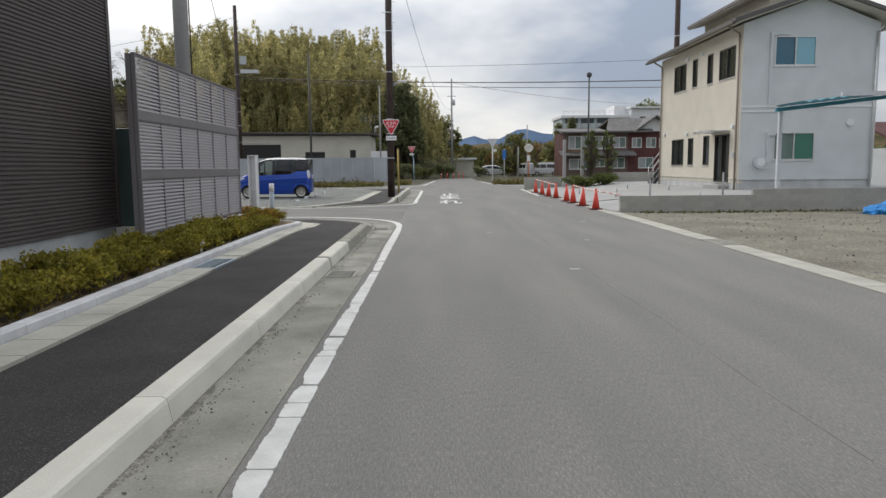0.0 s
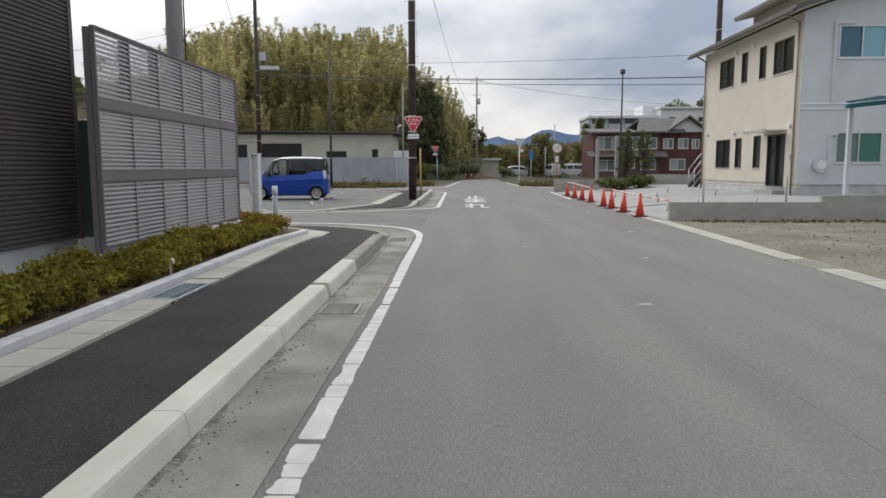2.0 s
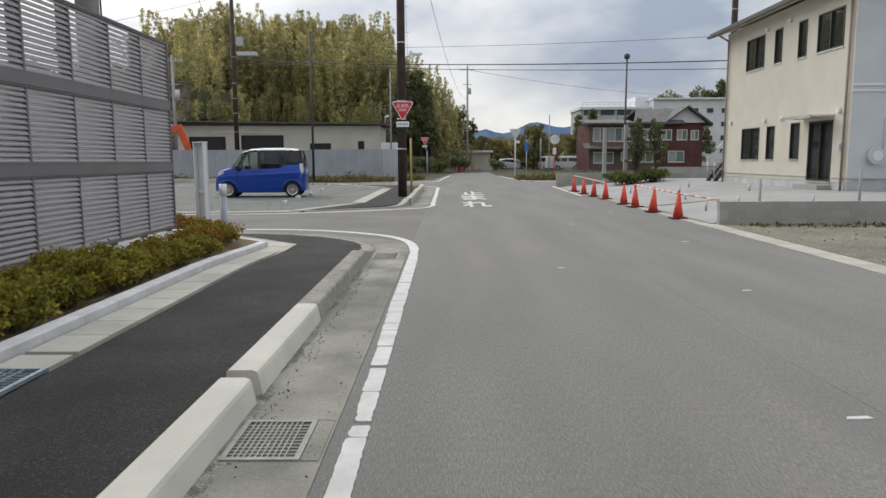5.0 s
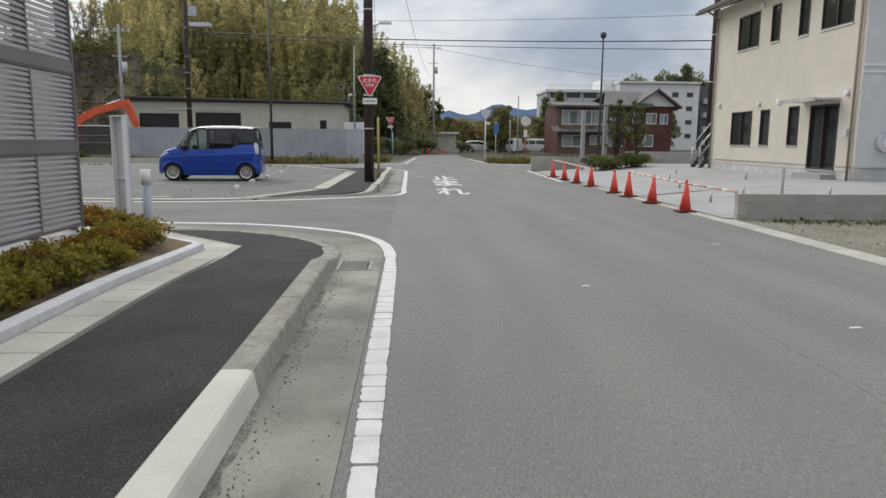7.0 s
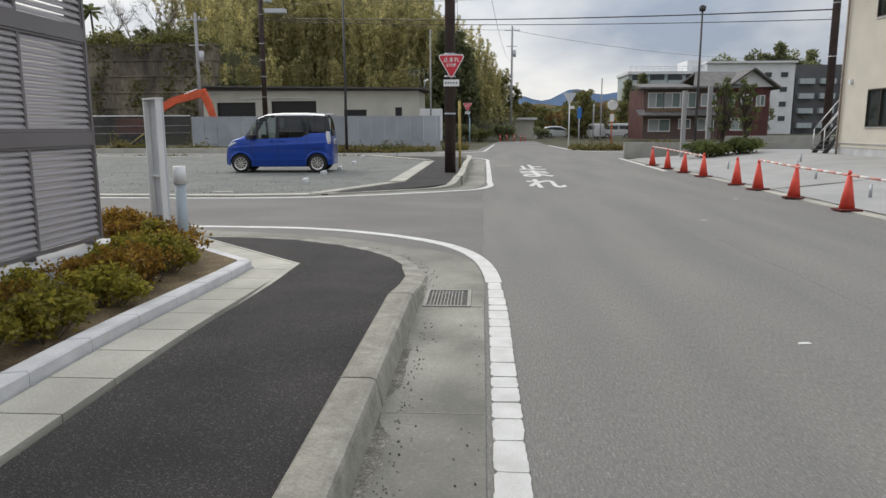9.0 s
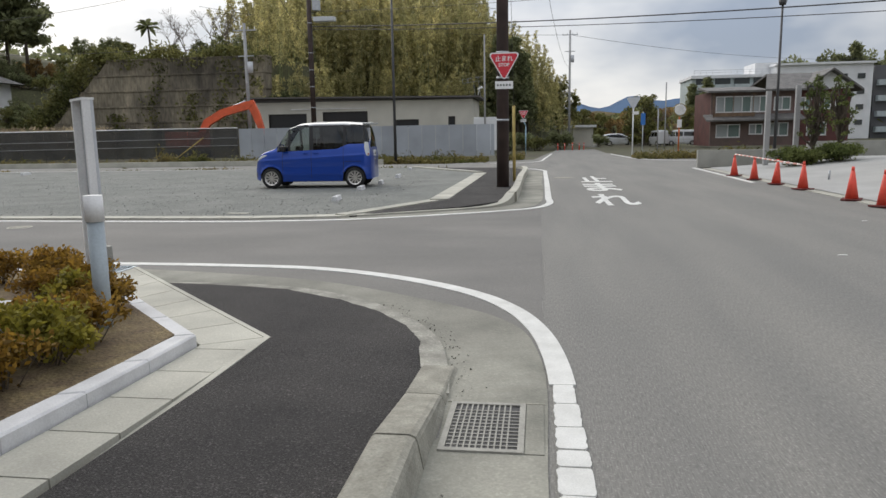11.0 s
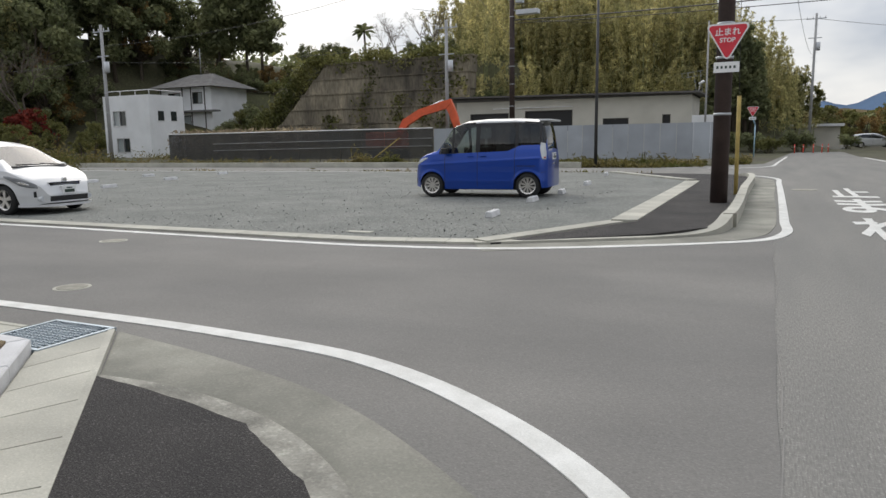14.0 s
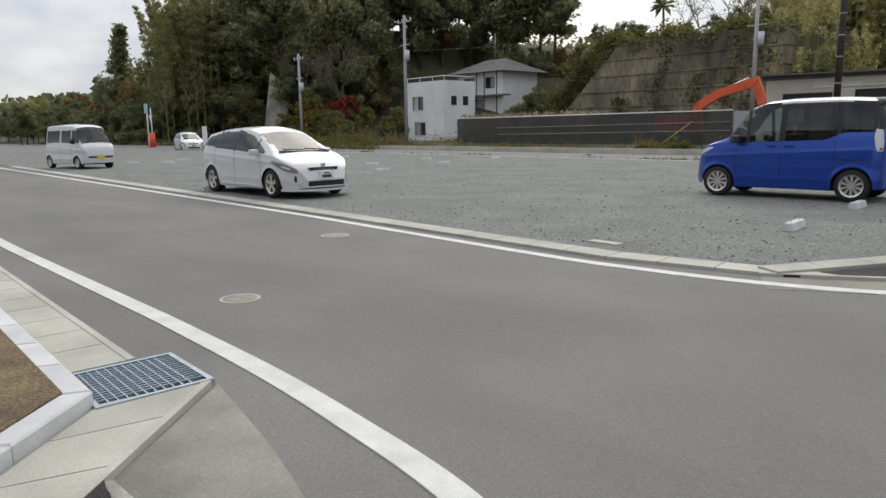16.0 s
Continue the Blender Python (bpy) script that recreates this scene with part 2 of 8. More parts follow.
def tinted_glass(name, tint):
    """A pane that lets tinted light through and mirrors more at a slant."""
    m = bpy.data.materials.new(name)
    m.use_nodes = True
    n, l = m.node_tree.nodes, m.node_tree.links
    n.remove(n["Principled BSDF"])
    clear, gloss, slant, mix = n.new("ShaderNodeBsdfTransparent"), n.new("ShaderNodeBsdfGlossy"), n.new("ShaderNodeFresnel"), n.new("ShaderNodeMixShader")
    clear.inputs["Color"].default_value = (*tint, 1)
    gloss.inputs["Roughness"].default_value = 0.02
    slant.inputs["IOR"].default_value = 1.7
    l.new(slant.outputs["Fac"], mix.inputs[0])
    l.new(clear.outputs["BSDF"], mix.inputs[1])
    l.new(gloss.outputs["BSDF"], mix.inputs[2])
    l.new(mix.outputs["Shader"], n["Material Output"].inputs["Surface"])
    return m


CAR_GLASS = tinted_glass("car_privacy_glass", (0.16, 0.17, 0.16))
CAR_GLASS_PALE = tinted_glass("car_clear_glass", (0.66, 0.72, 0.66))
WINDSCREEN = tinted_glass("windscreen_glass", (0.24, 0.28, 0.25))
CABIN = material("cabin_fabric", (0.055, 0.052, 0.05), 0.9, bump=0.1)
TRIM = material("black_trim", (0.012, 0.012, 0.013), 0.45, bump=0.02)
TYRE = material("tyre_rubber", (0.018, 0.018, 0.018), 0.85, bump=0.1)
ALLOY = material("alloy_rim", (0.62, 0.60, 0.57), 0.3, metal=0.85, bump=0.0)
LAMP_CLEAR = glass_pane("clear_lamp_lens", (0.56, 0.58, 0.60), 0.06)
LAMP_GREY = glass_pane("grey_lamp_lens", (0.20, 0.21, 0.22), 0.05)
LAMP_RED = glass_pane("red_lamp_lens", (0.35, 0.02, 0.02), 0.08)
PLATE_YELLOW = material("yellow_plate", (0.72, 0.50, 0.03), 0.5, bump=0.0)
INK = material("dark_ink", (0.03, 0.05, 0.04), 0.6, bump=0.0)
ORANGE = material("excavator_orange", (0.66, 0.105, 0.035), 0.5, var=0.15, scale=2, bump=0.04)
CHROME = material("chrome_rod", (0.7, 0.7, 0.7), 0.2, metal=1.0, bump=0.0)
SHEET = material("grey_hoarding_sheet", (0.36, 0.385, 0.42), 0.5, var=0.10, scale=0.8, grain=0.06, bump=0.05, rand=0.12)
MESH_SHEET = material("black_net_sheet", (0.062, 0.062, 0.060), 0.8, var=0.3, scale=1.2, grain=0.2, gscale=20, bump=0.1, see=0.32)
RETAIN = material("dark_retaining_block", (0.142, 0.124, 0.100), 0.95, var=0.45, scale=0.5, grain=0.35, gscale=5, bump=0.5, rand=0.12, col2=(0.19, 0.165, 0.12), stretch=(1, 1, 0.3), stain=0.2)
TARP = material("blue_tarpaulin", (0.03, 0.25, 0.62), 0.5, bump=0.1)
BARK = material("bark", (0.085, 0.068, 0.050), 0.92, var=0.3, scale=3, grain=0.3, gscale=25, bump=0.5, stretch=(1, 1, 0.3))
CULM = material("bamboo_culm", (0.20, 0.22, 0.10), 0.6, var=0.2, scale=1, bump=0.05)
TWIG = material("bare_twigs", (0.17, 0.14, 0.115), 0.9, var=0.2, bump=0.0)


def leaf_material(name, col, col2, island=0.45, rand=0.18):
    m = material(name, col, 0.62, var=0.25, scale=0.5, grain=0.1, gscale=3, bump=0.0, col2=col2, island=island, rand=rand, spec=0.3)
    n, l = m.node_tree.nodes, m.node_tree.links
    b = n["Principled BSDF"]
    through_leaf, both = n.new("ShaderNodeBsdfTranslucent"), n.new("ShaderNodeMixShader")
    both.inputs[0].default_value = 0.5
    l.new(b.inputs["Base Color"].links[0].from_socket, through_leaf.inputs["Color"])
    l.new(b.outputs["BSDF"], both.inputs[1])
    l.new(through_leaf.outputs["BSDF"], both.inputs[2])
    l.new(both.outputs["Shader"], n["Material Output"].inputs["Surface"])
    return m


LEAF_BAMBOO = leaf_material("bamboo_leaves", (0.360, 0.350, 0.150), (0.500, 0.445, 0.210), island=0.35)
LEAF_BAMBOO_OLIVE = leaf_material("olive_bamboo_leaves", (0.200, 0.205, 0.080), (0.300, 0.275, 0.115), island=0.4)
LEAF_SAPLING = leaf_material("sapling_leaves", (0.12, 0.16, 0.05), (0.17, 0.19, 0.06))
LEAF_DARK = leaf_material("evergreen_leaves", (0.150, 0.176, 0.084), (0.220, 0.228, 0.112))
LEAF_MID = leaf_material("broad_leaves", (0.135, 0.150, 0.050), (0.195, 0.185, 0.066))
LEAF_AUTUMN = leaf_material("autumn_leaves", (0.190, 0.115, 0.040), (0.230, 0.155, 0.060))
LEAF_RED = leaf_material("maple_leaves", (0.19, 0.030, 0.022), (0.23, 0.045, 0.03))
LEAF_YELLOW = leaf_material("yellow_leaves", (0.24, 0.17, 0.025), (0.28, 0.20, 0.04))
LEAF_HEDGE = leaf_material("hedge_leaves", (0.220, 0.225, 0.034), (0.330, 0.260, 0.042), island=0.55)
LEAF_HEDGE_RED = leaf_material("hedge_leaves_turning", (0.250, 0.125, 0.025), (0.270, 0.185, 0.030), island=0.55)
LEAF_GRASS = leaf_material("weeds", (0.115, 0.130, 0.030), (0.180, 0.140, 0.055))
LEAF_DRY = leaf_material("dry_grass", (0.26, 0.20, 0.12), (0.30, 0.25, 0.17))
# The blue of distant air haze is painted into the mountain's base colour.
HAZE_BLUE = material("far_mountain_haze", (0.10, 0.15, 0.235), 1.0, var=0.12, scale=0.004, grain=0.05, gscale=0.02, bump=0.0, spec=0.0)
FAR_WOOD = material("far_woodland", (0.055, 0.062, 0.028), 1.0, var=0.4, scale=0.05, grain=0.35, gscale=0.35, bump=0.4, col2=(0.10, 0.075, 0.035), spec=0.1)


# ---- building helpers ----
def box(bm, x0, x1, y0, y1, z0, z1, bev=0.0):
    v = [bm.verts.new((x, y, z)) for z in (z0, z1) for x, y in ((x0, y0), (x1, y0), (x1, y1), (x0, y1))]
    faces = [bm.faces.new([v[i] for i in f]) for f in ((3, 2, 1, 0), (4, 5, 6, 7), (0, 1, 5, 4), (1, 2, 6, 5), (2, 3, 7, 6), (3, 0, 4, 7))]
    if bev:
        bmesh.ops.bevel(bm, geom=list({e for f in faces for e in f.edges}), offset=bev, segments=2, profile=0.6, affect="EDGES")
    return bm


def boxes(*rows, bev=0.0):
    bm = bmesh.new()
    for r in rows:
        box(bm, *r, bev=bev)
    return bm


def tube(bm, p0, p1, r0, r1=None, n=10, caps=True):
    p0, p1 = Vector(p0), Vector(p1)
    r1 = r0 if r1 is None else r1
    q = (p1 - p0).to_track_quat("Z", "Y")
    ring = lambda p, r: [bm.verts.new(p + q @ Vector((r * math.cos(a), r * math.sin(a), 0))) for a in (2 * math.pi * (i + 0.5) / n for i in range(n))]
    a, b = ring(p0, r0), ring(p1, r1)
    for i in range(n):
        f = bm.faces.new((a[i], a[(i + 1) % n], b[(i + 1) % n], b[i]))
        f.smooth = True
    if caps:
        bm.faces.new(a[::-1])
        bm.faces.new(b)
    return bm


def tubes(*rows, n=10):
    bm = bmesh.new()
    for r in rows:
        tube(bm, *r, n=n)
    return bm


def prism(outline, z0, z1, bm=None):
    """A flat slab over an outline; z1 may be a function of x and y."""
    bm = bm or bmesh.new()
    if sum(a[0] * b[1] - b[0] * a[1] for a, b in zip(outline, [*outline[1:], outline[0]])) < 0:
        outline = outline[::-1]
    top = z1 if callable(z1) else (lambda x, y: z1)
    lo = [bm.verts.new((x, y, z0)) for x, y in outline]
    hi = [bm.verts.new((x, y, top(x, y))) for x, y in outline]
    k = len(outline)
    for t in tessellate_polygon([[Vector((x, y, 0)) for x, y in outline]]):
        a, b, c = (Vector(outline[q]) for q in t)
        bm.faces.new([hi[q] for q in (t if (b - a).cross(c - a) > 0 else t[::-1])])
    for i in range(k):
        bm.faces.new((lo[i], lo[(i + 1) % k], hi[(i + 1) % k], hi[i]))
    return bm


def plate(outline, y0, y1):
    """A slab over an outline in x and z, between y0 and y1."""
    bm = bmesh.new()
    if sum(a[0] * b[1] - b[0] * a[1] for a, b in zip(outline, [*outline[1:], outline[0]])) < 0:
        outline = outline[::-1]
    a, b = [bm.verts.new((x, y0, z)) for x, z in outline], [bm.verts.new((x, y1, z)) for x, z in outline]
    k = len(outline)
    for t in tessellate_polygon([[Vector((x, z, 0)) for x, z in outline]]):
        p, q, r = (Vector(outline[n]) for n in t)
        t = t if (q - p).cross(r - p) > 0 else t[::-1]
        bm.faces.new([a[n] for n in t])
        bm.faces.new([b[n] for n in t[::-1]])
    for i in range(k):
        bm.faces.new((a[(i + 1) % k], a[i], b[i], b[(i + 1) % k]))
    return bm


def smooth_path(points, n=8):
    """A rounded line through the points that does not overshoot where their spacing changes."""
    p = [Vector(q) for q in points]
    d = [(b - a).length for a, b in zip(p, p[1:])]
    tan = [(p[1] - p[0]).normalized()]
    for i in range(1, len(p) - 1):
        tan.append(((p[i] - p[i - 1]) / d[i - 1] ** 1.5 + (p[i + 1] - p[i]) / d[i] ** 1.5).normalized())
    tan.append((p[-1] - p[-2]).normalized())
    out = []
    for i, L in enumerate(d):
        m = min(L, 4.0) if L < 4 else L * 0.3
        for k in range(n):
            t = k / n
            out.append((2 * t ** 3 - 3 * t * t + 1) * p[i] + (t ** 3 - 2 * t * t + t) * m * tan[i] + (3 * t * t - 2 * t ** 3) * p[i + 1] + (t ** 3 - t * t) * m * tan[i + 1])
    return [*out, p[-1]]


def ribbon(path, left, right, z0, z1, bm=None):
    """A band along a line in the plan, from left to right of it (negative: on its other side)."""
    bm = bm or bmesh.new()
    top = z1 if callable(z1) else (lambda x, y: z1)
    p = [Vector(q) for q in path]
    rows = []
    for i in range(len(p)):
        d = (p[min(i + 1, len(p) - 1)] - p[max(i - 1, 0)]).normalized()
        s = Vector((d.y, -d.x))
        a, b = p[i] - s * left, p[i] + s * right
        rows.append([bm.verts.new((q.x, q.y, z)) for q, z in ((a, z0), (a, top(a.x, a.y)), (b, top(b.x, b.y)), (b, z0))])
    for r, s in zip(rows, rows[1:]):
        for k in range(3):
            bm.faces.new((r[k], r[k + 1], s[k + 1], s[k]))
    bm.faces.new(rows[0][::-1])
    bm.faces.new(rows[-1])
    bmesh.ops.recalc_face_normals(bm, faces=bm.faces)
    return bm


def mesh_of(bm, mat, name="mesh"):
    me = bpy.data.meshes.new(name)
    bm.to_mesh(me)
    bm.free()
    for m in (mat if isinstance(mat, (list, tuple)) else [mat]):
        me.materials.append(m)
    return me


def part(name, bm, mat, parent, label=""):
    ob = new(name, bm if isinstance(bm, bpy.types.Mesh) else mesh_of(bm, mat, name))
    ob.parent = parent
    return tagged(ob, label) if label else ob


def thing(name, label, category, group="", at=None, kind=""):
    ob = new(name)
    ob.empty_display_size = 0.2
    if at is not None:
        ob.matrix_basis = at
    return tagged(ob, label, category, group, kind)


def structure(name, bm, mat, label="", category=""):
    return tagged(new(name, mesh_of(bm, mat, name)), label, category, kind="structure")


def smoothstep(t):
    t = min(1.0, max(0.0, t))
    return t * t * (3 - 2 * t)


# ---- ground ----
def foot_line(x):
    """Where the wooded slope begins, going north."""
    if x > -28:
        return 90.0
    if x > -56:
        return 87.5
    if x > -110:
        return 80 + (x + 56) * 0.48
    return max(40.0, 54 + (x + 110) * 0.2)


def hill(x, y):
    if y < 38:
        return -0.06
    d = y - foot_line(x)
    h = 12.5 if x < -9 else 12.5 * smoothstep((5 - x) / 14)
    long = 24.0
    if -56 < x <= -28:
        long, h = 5.0, 9.8
    elif x <= -56:
        h = 8.5 + 7.5 * smoothstep((-79 - x) / 8) - 9 * smoothstep((-112 - x) / 14)
    base = -0.06 + 0.45 * smoothstep((y - 58) / 8) * smoothstep((-2 - x) / 10)
    east = 9 * smoothstep((y - 190) / 150) * smoothstep((x - 5) / 40)
    far = 9 * smoothstep((math.hypot(x, y) - 350) / 500)
    z = base + h * smoothstep(d / long) + east + far
    return min(z, 4.4) if -76 < x < -60 and y < 96 else z


def axis(lo, hi, step, far):
    a = list(np.arange(lo, hi + 0.1, step))
    out = []
    d = step
    while (out[-1] if out else hi) < far:
        d *= 1.35
        out.append((out[-1] if out else hi) + d)
    left = []
    d = step
    while (left[-1] if left else lo) > -far:
        d *= 1.35
        left.append((left[-1] if left else lo) - d)
    return left[::-1] + a + out


gx, gy = axis(-160, 70, 3.0, 3500), axis(-30, 160, 3.0, 3500)
gm = bpy.data.meshes.new("ground")
gm.from_pydata([(x, y, hill(x, y) + (0.3 * noise.noise((x * 0.13, y * 0.13, 0)) if y > foot_line(x) else 0)) for y in gy for x in gx], [],
               [(j * len(gx) + i, j * len(gx) + i + 1, (j + 1) * len(gx) + i + 1, (j + 1) * len(gx) + i) for j in range(len(gy) - 1) for i in range(len(gx) - 1)])
gm.materials.append(GROUND)
for f in gm.polygons:
    f.use_smooth = True
tagged(new("ground", gm), "rough brown and green ground rising into wooded hills", "ground", kind="structure")

right_edge = lambda y: 5.0 + 0.02 * y
structure("road", prism([(-150, 22.0), (-8, 22.0), (-8, 18), (-1.7, 18.0), (-1.7, -25), (right_edge(-25), -25), (right_edge(47), 47), (48, 50.5), (48, 57.5), (5.6, 58.5),
                         (4.6, 75), (5.2, 100), (10, 140), (7.5, 141), (1.6, 100), (-0.2, 75), (-1.2, 60.5), (-6, 54.8), (-150, 54.8)], -0.05, 0.0),
          ASPHALT, "grey asphalt road with a side street", "road")
seam_edge = [(-0.84 + 0.02 * noise.noise((v * 1.1, 0, 0)), v) for v in np.arange(19.6, 30.4, 0.2)]
structure("side_street", prism([(-1.7, 19.6), *seam_edge, (-150, 30.4), (-150, 22.0), (-8, 22.0), (-8, 18.6), (-1.7, 18.6)], -0.02, 0.004),
          STREET_ASPHALT, "darker smooth asphalt of the side street", "road")
near_curve = smooth_path([(-0.63, -8), (-0.63, 12), (-0.64, 18), (-0.73, 20.1), (-0.83, 20.6), (-1.0, 21.09), (-1.33, 21.64), (-2.07, 22.31), (-3.27, 22.91), (-4.58, 23.08), (-6.94, 23.12), (-12, 22.98), (-70, 22.75)])
pave_z = lambda x, y: 0.115 - 0.085 * smoothstep((y - 16.5) / 3.5)

# gutter beside the kerb
gutter_outer = smooth_path([(-0.838, -8), (-0.838, 10), (-0.835, 18), (-0.885, 19.95), (-1.01, 20.5), (-1.25, 20.89), (-1.9, 21.43), (-3.0, 22.12), (-4.2, 22.5), (-5.46, 22.74)])
kerb_foot = smooth_path([(-1.30, -8), (-1.30, 10), (-1.31, 18), (-1.42, 19.4), (-1.62, 20.2), (-1.95, 20.75), (-2.45, 21.3), (-3.2, 21.74), (-4.15, 21.92), (-4.62, 21.9)])
gutter = [(p.x, p.y) for p in gutter_outer] + [(p.x - (0.12 if p.y < 18.5 else 0.02), p.y) for p in kerb_foot[::-1]]
structure("gutter", prism(gutter, -0.04, 0.008), CONCRETE, "pale concrete gutter along the kerb with grit in it", "gutter")
for i, y in enumerate((-3.5, 0.55, 4.6, 9.3, 16.2)):
    structure("gutter_joint", boxes((-1.37, -0.84, y, y + 0.006, 0.0, 0.0100)), OLD_CONCRETE, "dark joint between gutter slabs", "joint")

# pavement
structure("pavement", prism([(-2.8, -8), (-1.59, -8), (-1.59, 16.5), (-2.8, 16.5)], -0.04, 0.115), DARK_ASPHALT, "dark coarse asphalt pavement", "pavement")
bm = bmesh.new()
ys = [16.5 + 0.5 * i for i in range(7)]
for a, b in zip(ys, ys[1:]):
    bm.faces.new([bm.verts.new((x, y, pave_z(x, y))) for x, y in ((-2.8, a), (-1.59, a), (-1.59, b), (-2.8, b))])
corner = [(-2.8, 19.5), (-1.59, 19.5)]
for a, b in zip(((-1.59, 19.5), (-1.68, 20.05), (-1.86, 20.45), (-2.15, 20.85), (-2.62, 21.28), (-3.25, 21.66), (-4.15, 21.85)), ((-1.68, 20.05), (-1.86, 20.45), (-2.15, 20.85), (-2.62, 21.28), (-3.25, 21.66), (-4.15, 21.85), (-4.66, 21.88))):
    for k in range(1, 9):
        x, yy = a[0] + (b[0] - a[0]) * k / 8, a[1] + (b[1] - a[1]) * k / 8
        w = 0.030 * noise.noise((x * 3.0, yy * 3.0, 1.0)) + 0.016 * noise.noise((x * 14.0, yy * 14.0, 2.0))
        corner.append((x + w * 0.7 - 0.02, yy + w * 0.7 - 0.02))
corner.append((-2.8, 20.02))
prism(corner, 0.0, lambda x, yy: 0.0348 + 0.0027 * smoothstep((yy - 19.5) / 0.3), bm)
bmesh.ops.recalc_face_normals(bm, faces=bm.faces)
structure("pavement_corner", bm, DARK_ASPHALT, "dark coarse asphalt pavement falling to the corner", "pavement")
low_kerb = [p for p in kerb_foot if p.y > 18.9]
structure("flush_kerb", ribbon(low_kerb, 0.17, 0.0, -0.02, lambda x, y: 0.035), CORNER_CONCRETE, "stained flush concrete kerb round the corner", "kerb")

# kerb blocks, new and weathered
kerb_profile = [(-1.372, 0.0), (-1.398, 0.135), (-1.408, 0.158), (-1.435, 0.170), (-1.585, 0.170), (-1.60, 0.16), (-1.60, -0.02), (-1.372, -0.02)]


def kerb_block(length, h0=1.0, h1=1.0):
    bm = bmesh.new()
    a = [bm.verts.new((x + 1.45, 0.004, max(z, 0) * h0 + min(z, 0))) for x, z in kerb_profile]
    b = [bm.verts.new((x + 1.45, length - 0.004, max(z, 0) * h1 + min(z, 0))) for x, z in kerb_profile]
    k = len(a)
    for i in range(k):
        bm.faces.new((a[i], a[(i + 1) % k], b[(i + 1) % k], b[i]))
    bm.faces.new(a[::-1]), bm.faces.new(b)
    bmesh.ops.recalc_face_normals(bm, faces=bm.faces)
    return bm


kerb = thing("kerb", "row of concrete kerb blocks along the pavement, pale new then weathered", "kerb", kind="structure")
new_block, old_block = mesh_of(kerb_block(2.06), NEW_CONCRETE), mesh_of(kerb_block(1.9), OLD_CONCRETE)
for y in (-4.32, -2.26, -0.2, 1.86, 3.92, 5.98, 8.04, 10.1, 12.3):
    part("kerb_block", new_block, None, kerb).location = (-1.45, y + 0.02, 0)
for y in (14.37, 16.28):
    part("kerb_block", old_block, None, kerb, "weathered grey kerb block").location = (-1.45, y, 0)
part("kerb_block", kerb_block(0.75, 1.0, 0.42), OLD_CONCRETE, kerb, "sloping weathered kerb block").location = (-1.45, 18.19, 0)
part("kerb_block", kerb_block(0.6, 0.42, 0.2), OLD_CONCRETE, kerb, "sloping weathered kerb block").location = (-1.45, 18.94, 0)


# cover slabs and border blocks along the planting bed
def along(path, offset0, offset1, length, gap, z0, ztop, first=0.0):
    """Outlines of pieces laid end to end beside a line of straight stretches."""
    pts = [Vector(p) for p in path]
    dirs = [(b - a).normalized() for a, b in zip(pts, pts[1:])]

    def side(i, off):
        n0 = Vector((dirs[max(i - 1, 0)].y, -dirs[max(i - 1, 0)].x))
        n1 = Vector((dirs[min(i, len(dirs) - 1)].y, -dirs[min(i, len(dirs) - 1)].x))
        return pts[i] + (n0 + n1) * (off / (1 + n0.dot(n1)))

    for i, d in enumerate(dirs):
        a0, a1, b0, b1 = side(i, offset0), side(i + 1, offset0), side(i, offset1), side(i + 1, offset1)
        k = max(1, round((pts[i + 1] - pts[i]).length / length))
        for j in range(k):
            e = gap / (pts[i + 1] - pts[i]).length
            s, t = j / k + e / 2, (j + 1) / k - e / 2
            yield [(q.x, q.y) for q in (a0.lerp(a1, s), b0.lerp(b1, s), b0.lerp(b1, t), a0.lerp(a1, t))]


bed_line = [(-3.24, -6), (-3.24, 19.79), (-5.53, 22.08), (-30, 22.10)]
slab_run = thing("gutter_covers", "concrete gutter cover slabs with a pale edge, beside dark pavement", "gutter cover", kind="structure")
slab_lines = [((-3.225, -6), (-3.225, 19.81), (-2.85, -6), (-2.85, 20.03), 0), ((-3.225, 19.81), (-5.53, 22.115), (-2.85, 20.03), (-5.50, 22.68), 7), ((-6.19, 22.115), (-30, 22.115), (-6.19, 22.46), (-30, 22.41), 48)]
for a0, a1, b0, b1, k in slab_lines:
    cuts = [i / k for i in range(k + 1)] if k else [0.0, *[(10.02 + 0.485 * i + 6) / 26.03 for i in range(-32, 21)], 1.0]
    for t0, t1 in zip(cuts, cuts[1:]):
        e = 0.006 / (Vector(b1) - Vector(b0)).length
        q = [Vector(p).lerp(Vector(r), t) for p, r, t in ((a0, a1, t0 + e), (b0, b1, t0 + e), (b0, b1, t1 - e), (a0, a1, t1 - e))]
        if not k:
            for u, v in ((0, 1), (3, 2)):
                q[u].y = min(q[v].y, a1[1])
        cx, cy = sum(p.x for p in q) / 4, sum(p.y for p in q) / 4
        if 11.3 < cy < 12.8 and cx > -3.5 or -6.19 < cx < -5.45 and cy > 22.2 or cx < -16:
            continue
        part("slab", prism([(p.x, p.y) for p in q], -0.02, lambda x, y: pave_z(x, y) + 0.008), SLAB, slab_run)
for y0, y1 in ((11.375, 11.572), (12.556, 12.855)):
    part("slab", prism([(-3.225, y0), (-2.85, y0), (-2.85, y1), (-3.225, y1)], -0.02, 0.122), SLAB, slab_run)
edge_line = [(-2.85, -6), (-2.85, 20.03), (-5.48, 22.66)]
structure("slab_edging", ribbon([Vector((-30, 22.41)), Vector((-6.19, 22.46))], 0.05, 0.0, -0.02, lambda x, y: pave_z(x, y) + 0.013), SLAB, "narrow pale concrete edging", "edging")
